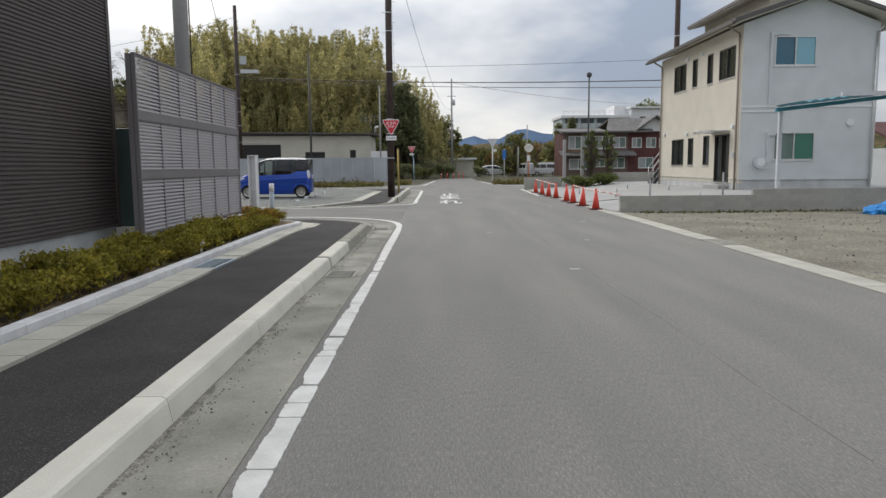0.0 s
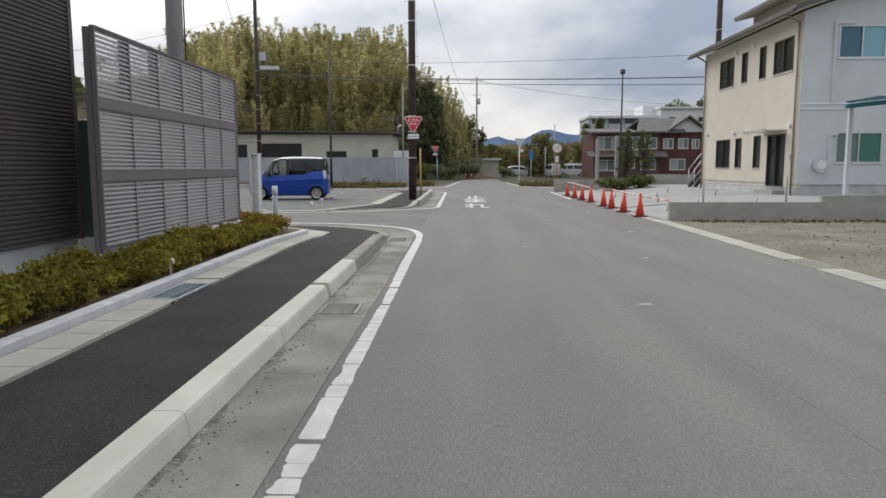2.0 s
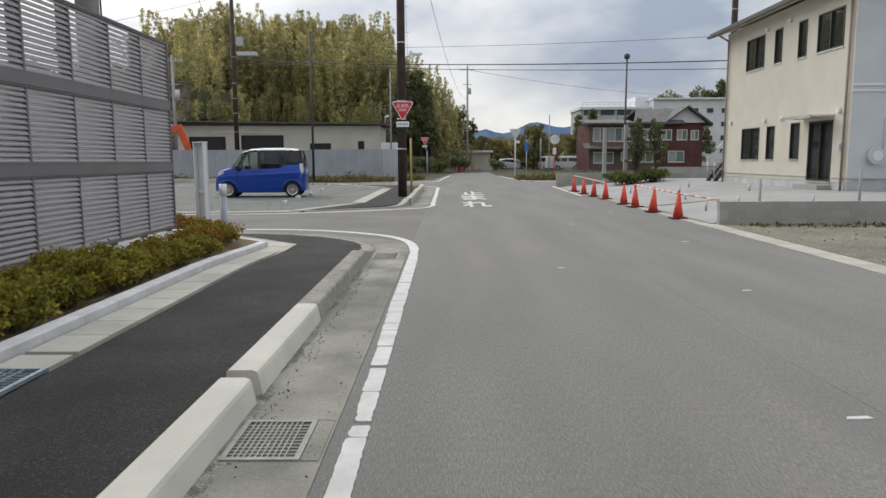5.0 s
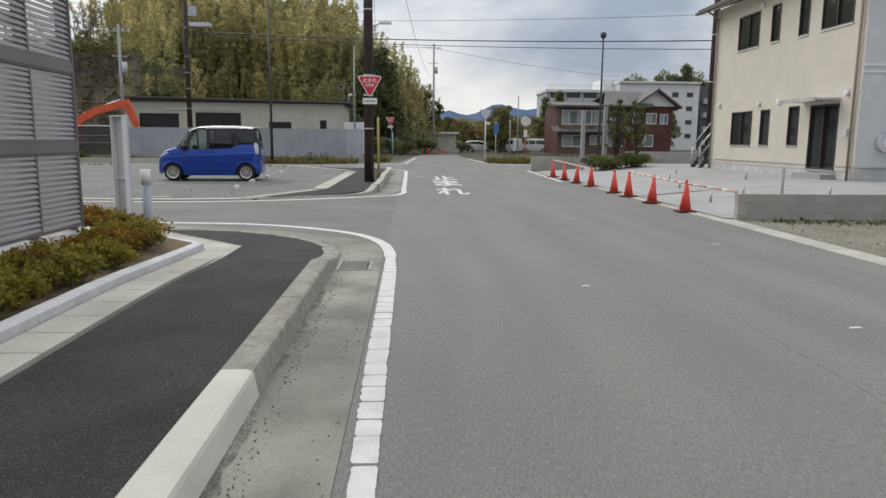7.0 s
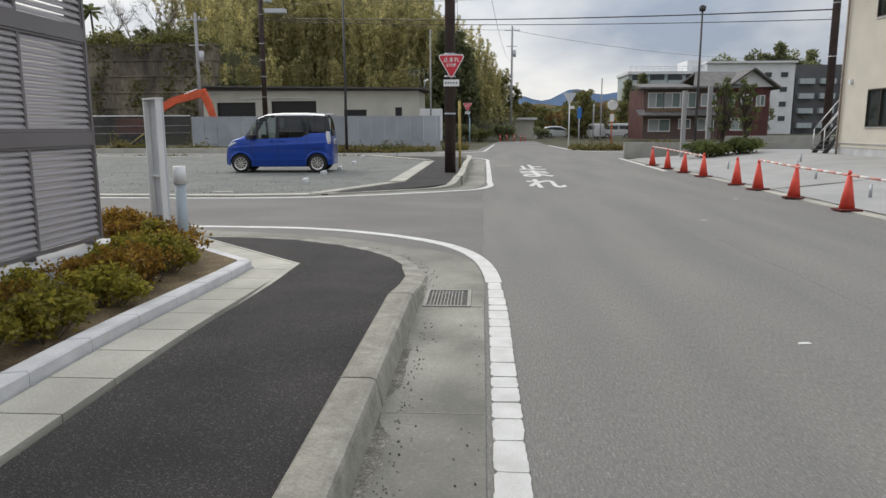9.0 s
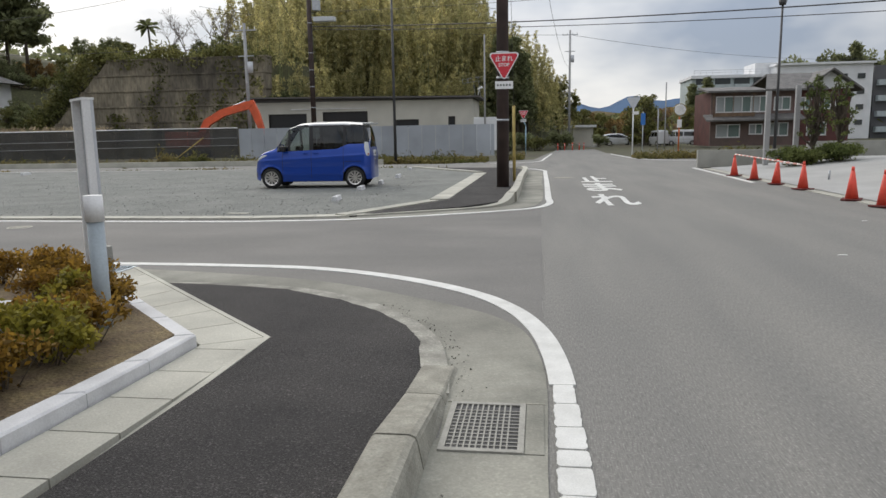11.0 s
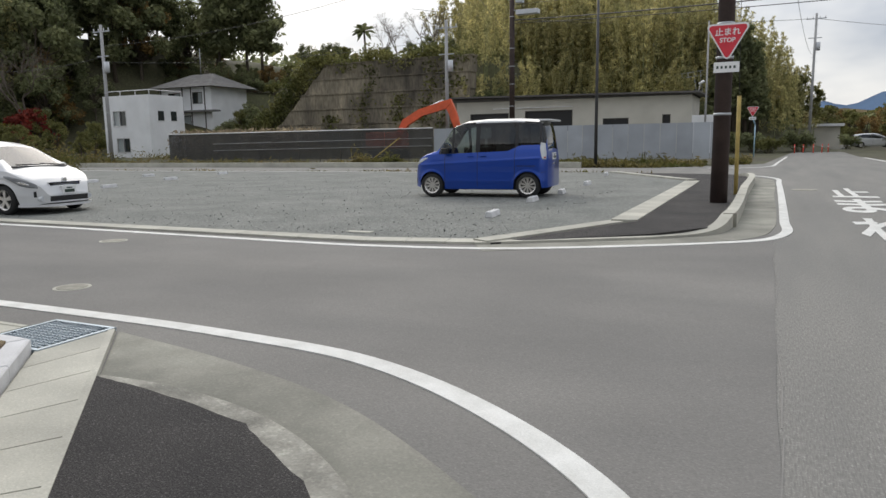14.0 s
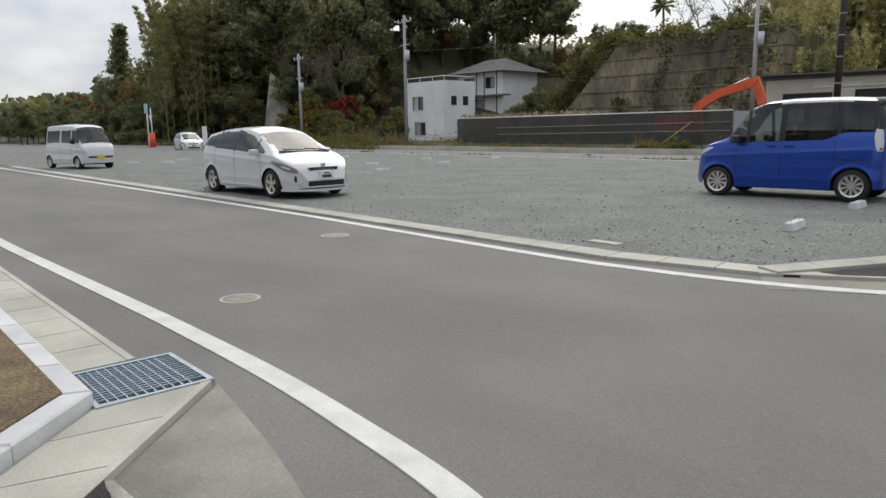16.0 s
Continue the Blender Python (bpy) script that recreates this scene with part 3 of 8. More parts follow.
structure("slab_edging", ribbon([Vector(p) for p in edge_line], 0.0, 0.05, -0.02, lambda x, y: pave_z(x, y) + 0.013), SLAB, "narrow pale concrete edging", "edging")
structure("slab_bed", ribbon([Vector(p) for p in bed_line], 0.2, 0.42, -0.03, lambda x, y: pave_z(x, y) - 0.018), OLD_CONCRETE, "dark concrete under the gutter covers", "gutter")
border = thing("planting_border", "white concrete border blocks round the planting bed", "border", kind="structure")
for o in along(bed_line, -0.145, 0.0, 0.6, 0.008, 0, 0):
    if o[0][0] < -16:
        continue
    bm = prism(o, -0.02, lambda x, y: pave_z(x, y) + 0.092)
    bmesh.ops.bevel(bm, geom=[e for e in bm.edges if all(v.co.z > 0.05 for v in e.verts)], offset=0.012, segments=1, affect="EDGES")
    part("border_block", bm, BORDER, border)
structure("planting_bed", prism([(-4.6, -8), (-3.38, -8), (-3.38, 19.75), (-5.6, 21.95), (-30, 21.95), (-30, 20.2), (-4.6, 20.2)], -0.05, 0.13), SOIL, "brown soil of the planting bed with moss", "planting bed")


def grating(x0, x1, y0, y1, z, pitch_x, pitch_y, name, label, steel=GRATE, pit=-0.016):
    g = thing(name, label, "drain grate", at=pose(x0, y0, z))
    w, h = x1 - x0, y1 - y0
    part("frame", boxes((0, w, 0, 0.03, -0.02, 0.006), (0, w, h - 0.03, h, -0.02, 0.006), (0, 0.03, 0.03, h - 0.03, -0.02, 0.006), (w - 0.03, w, 0.03, h - 0.03, -0.02, 0.006)), steel, g)
    # A flat black sheet close under the bars paints the shade of a pit.
    part("pit", boxes((0.03, w - 0.03, 0.03, h - 0.03, -0.03, pit)), TRIM, g, "flat black sheet below the bars standing for the pit's shade")
    bar = mesh_of(boxes((-0.004, 0.004, 0.03, h - 0.03, -0.012, 0.004)), steel)
    for i in range(1, int((w - 0.06) / pitch_x)):
        part("bar", bar, None, g).location = (0.03 + i * pitch_x, 0, 0)
    rod = mesh_of(boxes((0.03, w - 0.03, -0.004, 0.004, -0.012, 0.002)), steel)
    for i in range(1, int((h - 0.06) / pitch_y)):
        part("crossbar", rod, None, g).location = (0, 0.03 + i * pitch_y, 0)
    return g


for g0, g1 in ((11.35, 11.88), (18.38, 18.98)):
    grating(-1.345, -0.945, g0, g1, 0.012, 0.029, 0.042, "drain_grate", "weathered steel drain grate set in the gutter", pit=-0.002)
    structure("grate_surround", boxes((-0.94, -0.85, g0, g1, 0.0, 0.0125)), CONCRETE, "concrete beside the drain grate", "gutter")
    structure("gutter_joint", boxes((-1.37, -0.84, g1 + 0.01, g1 + 0.022, 0.0, 0.0115)), OLD_CONCRETE, "dark joint between gutter slabs", "joint")
# grit washed up along the foot of the kerb, with a ragged edge
SEDIMENT = material("gutter_sediment", (0.185, 0.178, 0.150), 0.97, var=0.3, scale=7, grain=0.5, gscale=70, bump=0.8, col2=(0.225, 0.215, 0.180), speck=(45, 0.5))
y = -2.0
drift_rng = random.Random(8)
while y < 17.6:
    L = drift_rng.uniform(0.8, 2.6)
    k = int(L / 0.04)
    edge_pts = []
    for i in range(k + 1):
        v = y + L * i / k
        taper = min(1.0, 4.5 * i / k, 4.5 * (1 - i / k))
        w = taper * (0.075 + 0.055 * noise.noise((v * 1.3, 1.0, 0.0)) + 0.035 * noise.noise((v * 6.0, 3.0, 0.0)) + 0.012 * noise.noise((v * 24.0, 3.0, 0.0)))
        edge_pts.append((-1.385 + max(0.016, w), v))
    structure("gutter_sediment", prism([(-1.39, y), *edge_pts, (-1.39, y + L)], 0.0, lambda x, yy: 0.0088 if x > -1.38 else 0.013), SEDIMENT, "grey grit washed up along the kerb foot", "grit")
    y += L + drift_rng.uniform(0.05, 0.5)
grating(-3.2, -2.85, 11.58, 12.55, 0.118, 0.06, 0.055, "drain_grate", "blue-grey steel grating among the gutter covers", BLUE_STEEL)
grating(-6.14, -5.46, 22.07, 22.72, 0.040, 0.042, 0.05, "drain_grate", "galvanised steel grating at the pavement corner", BLUE_STEEL)

# ---- painted lines ----
edge_line_thing = thing("edge_line", "worn white edge line, cracked into pieces with ragged edges", "road marking", kind="structure")
rng = random.Random(4)
y = -6.0
while y < 19.2:
    old = y > 13
    L = rng.choice((0.16, 0.2, 0.24, 0.3)) if old else rng.choice((0.16, 0.24, 0.34, 0.5, 0.7))
    x0 = float(np.interp(y, (8, 9.9, 11.5, 13, 15), (-0.797, -0.780, -0.755, -0.772, -0.800)))
    x1 = -0.640 - 0.06 * smoothstep((y + L - 18.2) / 2.2)
    k = max(5, int(L / 0.022))
    wear = 0.008 if old else 0.012
    left, right = [], []
    for i in range(k + 1):
        v = y + L * i / k
        lump = 0.5 + 0.5 * noise.noise((v * 3.1, 0.0, 5.0))
        edge = noise.noise((v * 19.0, 2.0, 1.0))
        worn = max(0.0, noise.noise((v * 2.3, 9.0, 4.0)) - 0.12) * (0.04 if old else 0.06)
        end = 0.012 if i in (0, k) else 0.0
        left.append((x0 + wear * lump + 0.009 * edge + end + (0 if old else worn), v + (0.006 * edge if i in (0, k) else 0)))
        right.append((x1 - wear * 0.7 * (1 - lump) + 0.008 * noise.noise((v * 23.0, 6.0, 3.0)) - end * 0.6 - worn * 0.4, v + rng.uniform(-0.004, 0.004)))
    part("line_piece", prism(right + left[::-1], 0.0, 0.0105), PAINT, edge_line_thing)
    y += L + (rng.choice((0.006, 0.010, 0.014, 0.02)) if old or rng.random() < 0.7 else rng.choice((0.03, 0.05, 0.07)))
turn = [p for p in near_curve if p.y > 19.25 and p.x < -0.6]
structure("corner_line", ribbon(turn, 0.155, 0.0, 0.0, 0.0125), PAINT, "white painted line curving round the corner", "road marking")
far_curve = smooth_path([(-70, 27.2), (-12.3, 27.52), (-6.2, 27.40), (-4.2, 27.75), (-2.67, 28.5), (-1.7, 29.1), (-1.0, 29.7), (-0.78, 30.3), (-0.74, 32), (-0.72, 36), (-0.72, 43), (-0.85, 46), (-1.5, 47.4), (-2.6, 48)])
lot_z = lambda x, y: 0.03 + 0.0068 * max(0.0, y - 28)
structure("far_side_line", ribbon(far_curve, 0.0, 0.15, 0.0, 0.0125), PAINT, "white painted line along the far side of the side street", "road marking")
structure("centre_line", ribbon([Vector((5.25, 36.8)), Vector((5.6, 46.6))], 0.0, 0.14, 0.0, 0.012), PAINT, "white painted edge line", "road marking")
structure("lot_line", boxes((-46, -14.5, 46.2, 46.34, 0.12, lot_z(0, 46.34) + 0.006)), PAINT, "white line along the far edge of the gravel lot", "road marking")
structure("cross_line", ribbon(smooth_path([(-60, 48.4), (-14, 48.4), (-6.5, 48.2), (-2.6, 48.0)]), 0, 0.14, 0.0, 0.012), PAINT, "white painted line of the cross street", "road marking")
structure("cross_line", ribbon(smooth_path([(-3.6, 54.6), (-1.8, 55.2), (-0.9, 57), (-0.6, 62), (0.1, 75)]), 0, 0.14, 0.0, 0.012), PAINT, "white painted line of the cross street", "road marking")
structure("cross_line", ribbon(smooth_path([(40, 51.6), (12, 52.6), (6.2, 56.5), (5.0, 60), (4.6, 72)]), 0, 0.14, 0.0, 0.012), PAINT, "white painted line of the cross street", "road marking")


def lettering(text, size, name="lettering", mat=PAINT, depth=0.006, bold=0.0):
    """Text as a flat mesh, standing on the x axis from its lower left corner."""
    cu = bpy.data.curves.new(name, "FONT")
    cu.body, cu.size, cu.extrude, cu.resolution_u, cu.offset = text, size, depth / 2, 3, bold
    ob = bpy.data.objects.new(name, cu)
    scene.collection.objects.link(ob)
    me = bpy.data.meshes.new_from_object(ob.evaluated_get(bpy.context.evaluated_depsgraph_get()))
    bpy.data.objects.remove(ob)
    me.materials.clear()
    me.materials.append(mat)
    return me


stop_text = thing("stop_marking", "white stop lettering painted on the asphalt", "road marking", at=pose(0.33, 30.1, 0.006), kind="structure")
for ch, y0 in (("止", 7.6), ("ま", 3.9), ("れ", 0.0)):
    me = lettering(ch, 1.0, bold=0.022)
    c = np.empty(len(me.vertices) * 3)
    me.vertices.foreach_get("co", c)
    c = c.reshape(-1, 3)
    lo, hi = c.min(0), c.max(0)
    c[:, 0] = (c[:, 0] - lo[0]) / (hi[0] - lo[0]) * 0.95
    c[:, 1] = (c[:, 1] - lo[1]) / (hi[1] - lo[1]) * (3.2 if y0 else 2.9)
    me.vertices.foreach_set("co", c.ravel())
    part("character", me, None, stop_text).location = (0.06 * y0 / 3.6, y0, 0)
flecks = random.Random(3)
for x, y, w in ((2.05, 11.9, 0.16), (3.1, 15.8, 0.12), (1.3, 17.5, 0.1), (4.0, 20.5, 0.14), (2.6, 24, 0.12), (4.3, 27.4, 0.1)):
    structure("paint_remnant", prism([(x, y), (x + w, y + 0.01), (x + w * 0.9, y + 0.05), (x + 0.02, y + 0.04)], 0.0, 0.006), PAINT, "pale remnant of paint on the asphalt", "road marking")
seam = bmesh.new()
for x, y0, y1 in ((2.3, -6, 21.5), (-0.83, 20.5, 30.2)):
    y = y0
    while y < y1:
        d = flecks.uniform(0.4, 1.3)
        p = [Vector((x + 0.02 * math.sin(y * 1.7) + flecks.uniform(-0.01, 0.01), y)), Vector((x + 0.02 * math.sin((y + d) * 1.7), y + d * 0.9))]
        ribbon(p, 0.004, 0.004, 0.0, 0.003, seam)
        y += d
tagged(new("asphalt_seam", mesh_of(seam, material("seam_tar", (0.215, 0.207, 0.195), 0.9), "asphalt_seam")), "thin broken seam between two lanes of asphalt", "seam", kind="stuff")

# ---- left side: dark building, louvre fence, hedge ----
structure("yard", prism([(-30, -8), (-4.6, -8), (-4.6, 20.15), (-30, 20.15)], -0.05, 0.12), GRAVEL, "grey gravel yard behind the fence", "yard")
dark = thing("dark_building", "building clad in dark brown ribbed siding above a pale plinth", "building")
bm = bmesh.new()
prof = []
z = 0.47
while z < 7.2:
    prof += [(-5.50, z), (-5.478, z + 0.012), (-5.478, z + 0.034), (-5.50, z + 0.046)]
    z += 0.062
rows = [[bm.verts.new((x, y, zz)) for x, zz in prof] for y in (-14, 14.6)]
for a, b, c, d in zip(rows[0], rows[0][1:], rows[1][1:], rows[1]):
    bm.faces.new((d, c, b, a))
north = [bm.verts.new((-16, 14.6, zz)) for x, zz in prof]
for a, b, c, d in zip(rows[1], rows[1][1:], north[1:], north):
    bm.faces.new((a, b, c, d))
south = [bm.verts.new((-16, -14, zz)) for x, zz in prof]
for a, b, c, d in zip(south, south[1:], rows[0][1:], rows[0]):
    bm.faces.new((a, b, c, d))
bm.faces.new([rows[0][-1], rows[1][-1], north[-1], south[-1]])
bmesh.ops.recalc_face_normals(bm, faces=bm.faces)
part("siding", bm, SIDING, dark)
part("plinth", boxes((-16, -5.54, -14, 14.57, 0.0, 0.47)), PLINTH, dark, "pale concrete plinth with damp stains")
for y in (-3.6, 0.0, 3.6, 7.2, 10.8):
    part("seam", boxes((-5.5, -5.472, y, y + 0.02, 0.48, 7.2)), SIDING, dark)
part("corner_trim", boxes((-5.53, -5.465, 14.53, 14.62, 0.45, 7.22)), SIDING, dark)

unit = thing("outdoor_unit", "dark green metal equipment box beside the dark building", "equipment", at=pose(-5.35, 15.6, 0.12))
part("casing", boxes((-0.42, 0.3, -0.5, 0.5, 0.3, 2.1), bev=0.02), material("dark_green_metal", (0.03, 0.06, 0.058), 0.5, bump=0.03), unit)
part("plinth", boxes((-0.45, 0.33, -0.55, 0.55, 0.0, 0.3)), PLINTH, unit)

fence = thing("louvre_fence", "tall grey metal louvre screen fence on a low concrete wall", "fence")
PW, Y0, NP = 0.967, 13.72, 6
rows_z = [(0.40, 1.31), (1.44, 2.28), (2.41, 3.33)]
for zz in rows_z:
    for i in range(NP):
        y = Y0 + i * PW
        p = part("panel", boxes((-4.735, -4.685, y, y + 0.016, zz[0], zz[1]), (-4.735, -4.685, y + PW - 0.016, y + PW, zz[0], zz[1]),
                                (-4.735, -4.685, y + 0.016, y + PW - 0.016, zz[0], zz[0] + 0.02), (-4.735, -4.685, y + 0.016, y + PW - 0.016, zz[1] - 0.02, zz[1])), LOUVRE_FRAME, fence)
        if i == 0 and zz == rows_z[0]:
            sb = bmesh.new()
            v = [sb.verts.new(q) for q in ((-0.026, 0.016, 0.016), (0.004, 0.016, -0.006), (0.021, 0.016, -0.032), (0.021, 0.016, -0.048), (0.016, 0.016, -0.048), (0.016, 0.016, -0.034), (0.0, 0.016, -0.011), (-0.026, 0.016, 0.010))]
            w = [sb.verts.new((q.co.x, PW - 0.016, q.co.z)) for q in v]
            for a in range(8):
                sb.faces.new((v[a], w[a], w[(a + 1) % 8], v[(a + 1) % 8]))
            sb.faces.new(v[::-1]), sb.faces.new(w)
            bmesh.ops.recalc_face_normals(sb, faces=sb.faces)
            slat = mesh_of(sb, LOUVRE)
        for k in range(14):
            part("slat", slat, None, p).location = (-4.71, y, zz[0] + 0.072 + k * (zz[1] - zz[0] - 0.09) / 13)
for i in range(NP + 1):
    y = Y0 + i * PW
    part("post", boxes((-4.83, -4.75, y - 0.04, y + 0.04, 0.30, 3.33)), LOUVRE_FRAME, fence)
for z in (1.375, 2.345):
    part("rail", boxes((-4.745, -4.675, Y0, Y0 + NP * PW, z - 0.062, z + 0.062)), LOUVRE_FRAME, fence)
part("end_frame", boxes((-4.74, -4.675, Y0 - 0.035, Y0 - 0.004, 0.38, 3.35)), LOUVRE_FRAME, fence)
part("end_frame", boxes((-4.74, -4.675, Y0 + NP * PW + 0.004, Y0 + NP * PW + 0.04, 0.38, 3.35)), LOUVRE_FRAME, fence)
part("base_rail", boxes((-4.74, -4.68, Y0, Y0 + NP * PW, 0.385, 0.398)), LOUVRE_FRAME, fence)
part("top_rail", boxes((-4.745, -4.675, Y0, Y0 + NP * PW, 3.332, 3.352)), LOUVRE_FRAME, fence)
structure("fence_wall", boxes((-4.86, -4.52, 13.0, 19.85, 0.0, 0.33), bev=0.01), PLINTH, "low pale concrete wall under the louvre fence", "wall")


# ---- plants ----
def leaf_cloud(name, centres, size, mat, rng, long=1.6, flat=0.0, droop=0.0):
    """One mesh of small bent leaves at the given places."""
    n = len(centres)
    c = np.asarray(centres, dtype=np.float32)
    d = rng.normal(size=(n, 3)).astype(np.float32)
    d[:, 2] = d[:, 2] * (1 - flat) - droop
    d /= np.linalg.norm(d, axis=1, keepdims=True) + 1e-6
    u = rng.normal(size=(n, 3)).astype(np.float32)
    u[:, 2] *= (1 - flat)
    u -= d * (u * d).sum(1, keepdims=True)
    u /= np.linalg.norm(u, axis=1, keepdims=True) + 1e-6
    s = rng.uniform(size[0], size[1], (n, 1)).astype(np.float32)
    a, b = d * s * long * 0.5, u * s * 0.5
    v = np.stack([c - a, c + b * 0.9, c + a, c - b * 0.9], 1).reshape(-1, 3)
    me = bpy.data.meshes.new(name)
    me.vertices.add(n * 4)
    me.vertices.foreach_set("co", v.ravel())
    me.loops.add(n * 4)
    me.loops.foreach_set("vertex_index", np.arange(n * 4))
    me.polygons.add(n)
    me.polygons.foreach_set("loop_start", np.arange(n) * 4)
    me.update(calc_edges=True)
    me.materials.append(mat)
    return me


def blob_points(rng, centre, radius, n, hollow=0.35):
    d = rng.normal(size=(n, 3))
    d /= np.linalg.norm(d, axis=1, keepdims=True)
    r = (hollow + (1 - hollow) * rng.random((n, 1)) ** 0.6)
    return np.asarray(centre) + d * r * np.asarray(radius)


def limb_path(bm, a, b, r0, r1, rng, n=6, sag=0.1):
    a, b = Vector(a), Vector(b)
    last = a
    for i in range(1, 4):
        t = i / 3
        p = a.lerp(b, t) + (Vector(rng.normal(size=3)) * sag * (b - a).length * 0.3 if i < 3 else Vector())
        tube(bm, last, p, r0 + (r1 - r0) * (i - 1) / 3, r0 + (r1 - r0) * t, n=n, caps=False)
        last = p


def broad_tree(name, label, mat, height, width, seed, leaves=4000, size=(0.14, 0.30), lean=0.0):
    rng = np.random.default_rng(seed)
    t = thing(name, label, "tree", "hillside trees")
    bm = bmesh.new()
    top = Vector((lean, 0, height * 0.75))
    limb_path(bm, (0, 0, -0.8), top, 0.16 * height / 8, 0.05, rng, n=8)
    pts = []
    k = 36
    for i in range(k):
        a, h = rng.uniform(0, 6.28), rng.uniform(0.3, 0.95)
        r = width * 0.5 * rng.uniform(0.35, 0.95) * math.sin(min(1.0, (1.12 - h) * 1.7) * 1.57)
        c = Vector((lean * h + r * math.cos(a), r * math.sin(a), height * h))
        limb_path(bm, top * (h * 0.75), c, 0.06, 0.015, rng, n=5, sag=0.25)
        q = width * rng.uniform(0.08, 0.18)
        pts.append(blob_points(rng, c, (q, q, q * rng.uniform(0.6, 1.0)), leaves // k))
    part("trunk", bm, BARK, t)
    part("crown", leaf_cloud("crown", np.concatenate(pts), size, mat, rng), None, t)
    return t


def conifer(name, label, mat, height, width, seed, leaves=3600, open_crown=False):
    rng = np.random.default_rng(seed)
    t = thing(name, label, "tree", "hillside trees")
    bm = bmesh.new()
    tube(bm, (0, 0, -0.8), (0, 0, height), (0.013 if open_crown else 0.022) * height, 0.02, n=8)
    pts = []
    tiers = 15
    for i in range(tiers):
        h = (0.22 if not open_crown else 0.30) + 0.77 * i / tiers * (1 if not open_crown else 0.90)
        r = width * 0.5 * (1.02 - h) * 1.15 if not open_crown else width * 0.5 * rng.uniform(0.45, 1.0) * (1.12 - h) * 1.1
        for j in range(6):
            a = rng.uniform(0, 6.28)
            tip = Vector((r * math.cos(a), r * math.sin(a), height * h - r * (0.25 if not open_crown else -0.1)))
            tube(bm, (0, 0, height * h), tip, 0.04, 0.012, n=4, caps=False)
            m = leaves // (tiers * 6)
            s = rng.random((m, 1)) ** 0.6
            base = np.array((0, 0, height * h)) + s * (np.array(tip) - np.array((0, 0, height * h)))
            pts.append(base + rng.normal(size=(m, 3)) * np.array((0.28, 0.28, 0.2)) * (0.5 + 0.6 * width / 5))
    part("trunk", bm, BARK, t)
    part("crown", leaf_cloud("crown", np.concatenate(pts), (0.2, 0.42), mat, rng, long=2.0, droop=0.3), None, t)
    return t


def bamboo(name, label, height, seed, culms=15, spread=3.2, mat=None, sprays=2):
    """A clump of arching culms; fine leaves hang in sprays from short twigs at the nodes."""
    rng = np.random.default_rng(seed)
    t = thing(name, label, "bamboo", "bamboo grove")
    bm, pts = bmesh.new(), []
    for i in range(culms):
        x, y = rng.normal(size=2) * spread * 0.5
        h = height * rng.uniform(0.70, 1.08)
        a = rng.uniform(0, 6.28)
        out = h * rng.uniform(0.04, 0.16)
        last = None
        for k in range(15):
            s = k / 14
            p = Vector((x + out * s ** 3 * math.cos(a), y + out * s ** 3 * math.sin(a), h * (s - 0.08 * s ** 6) - 0.6 * (1 - s)))
            if last is not None and k % 2 == 0:
                tube(bm, last, p, 0.055 * (1.15 - s), 0.055 * (1.0 - s) + 0.008, n=4, caps=False)
                last = p
            elif last is None:
                last = p
            if s > 0.22:
                for _ in range(sprays):
                    b, reach = rng.uniform(0, 6.28), rng.uniform(0.35, 1.0) * (1.25 - s) * 1.1
                    m = 13
                    u = rng.random((m, 1)) ** 0.7
                    tip = np.array((math.cos(b) * reach, math.sin(b) * reach, 0.15 - 0.45 * reach))
                    pts.append(np.array(p) + u * tip + rng.normal(size=(m, 3)) * np.array((0.13, 0.13, 0.16)))
    tagged(part("stalk", bm, CULM, t), kind="stuff")
    part("foliage", leaf_cloud("foliage", np.concatenate(pts), (0.09, 0.17), mat or LEAF_BAMBOO, rng, long=3.6, droop=0.9), None, t)
    return t


def bare_tree(name, label, height, seed):
    rng = np.random.default_rng(seed)
    t = thing(name, label, "tree", "hillside trees")
    bm = bmesh.new()

    def grow(p, d, length, r, depth):
        q = p + d * length
        tube(bm, p, q, r, r * 0.65, n=5 if depth > 2 else 4, caps=False)
        if depth:
            for _ in range(3):
                grow(q, (d + Vector(rng.normal(size=3)) * 0.45 + Vector((0, 0, 0.1))).normalized(), length * rng.uniform(0.62, 0.82), r * 0.6, depth - 1)

    grow(Vector((0, 0, -0.5)), Vector((0, 0, 1)), height * 0.32, height * 0.018, 5)
    part("limb", bm, TWIG, t)
    return t


def palm(name, label, height, seed):
    rng = np.random.default_rng(seed)
    t = thing(name, label, "palm tree", "hillside trees")
    part("trunk", tubes(((0, 0, -0.5), (0.1, 0, height), 0.11, 0.09), n=7), BARK, t)
    bm = bmesh.new()
    for i in range(26):
        a, e = rng.uniform(0, 6.28), rng.uniform(-0.7, 1.0)
        d = Vector((math.cos(a) * math.cos(e), math.sin(a) * math.cos(e), math.sin(e)))
        s = d.cross(Vector((0, 0, 1))).normalized()
        c = Vector((0.1, 0, height))
        mid, tip = c + d * 0.7, c + d * 1.2 + Vector((0, 0, -0.3))
        bm.faces.new([bm.verts.new(q) for q in (c, mid + s * 0.24, tip, mid - s * 0.24)])
    part("crown", bm, LEAF_DARK, t)
    return t


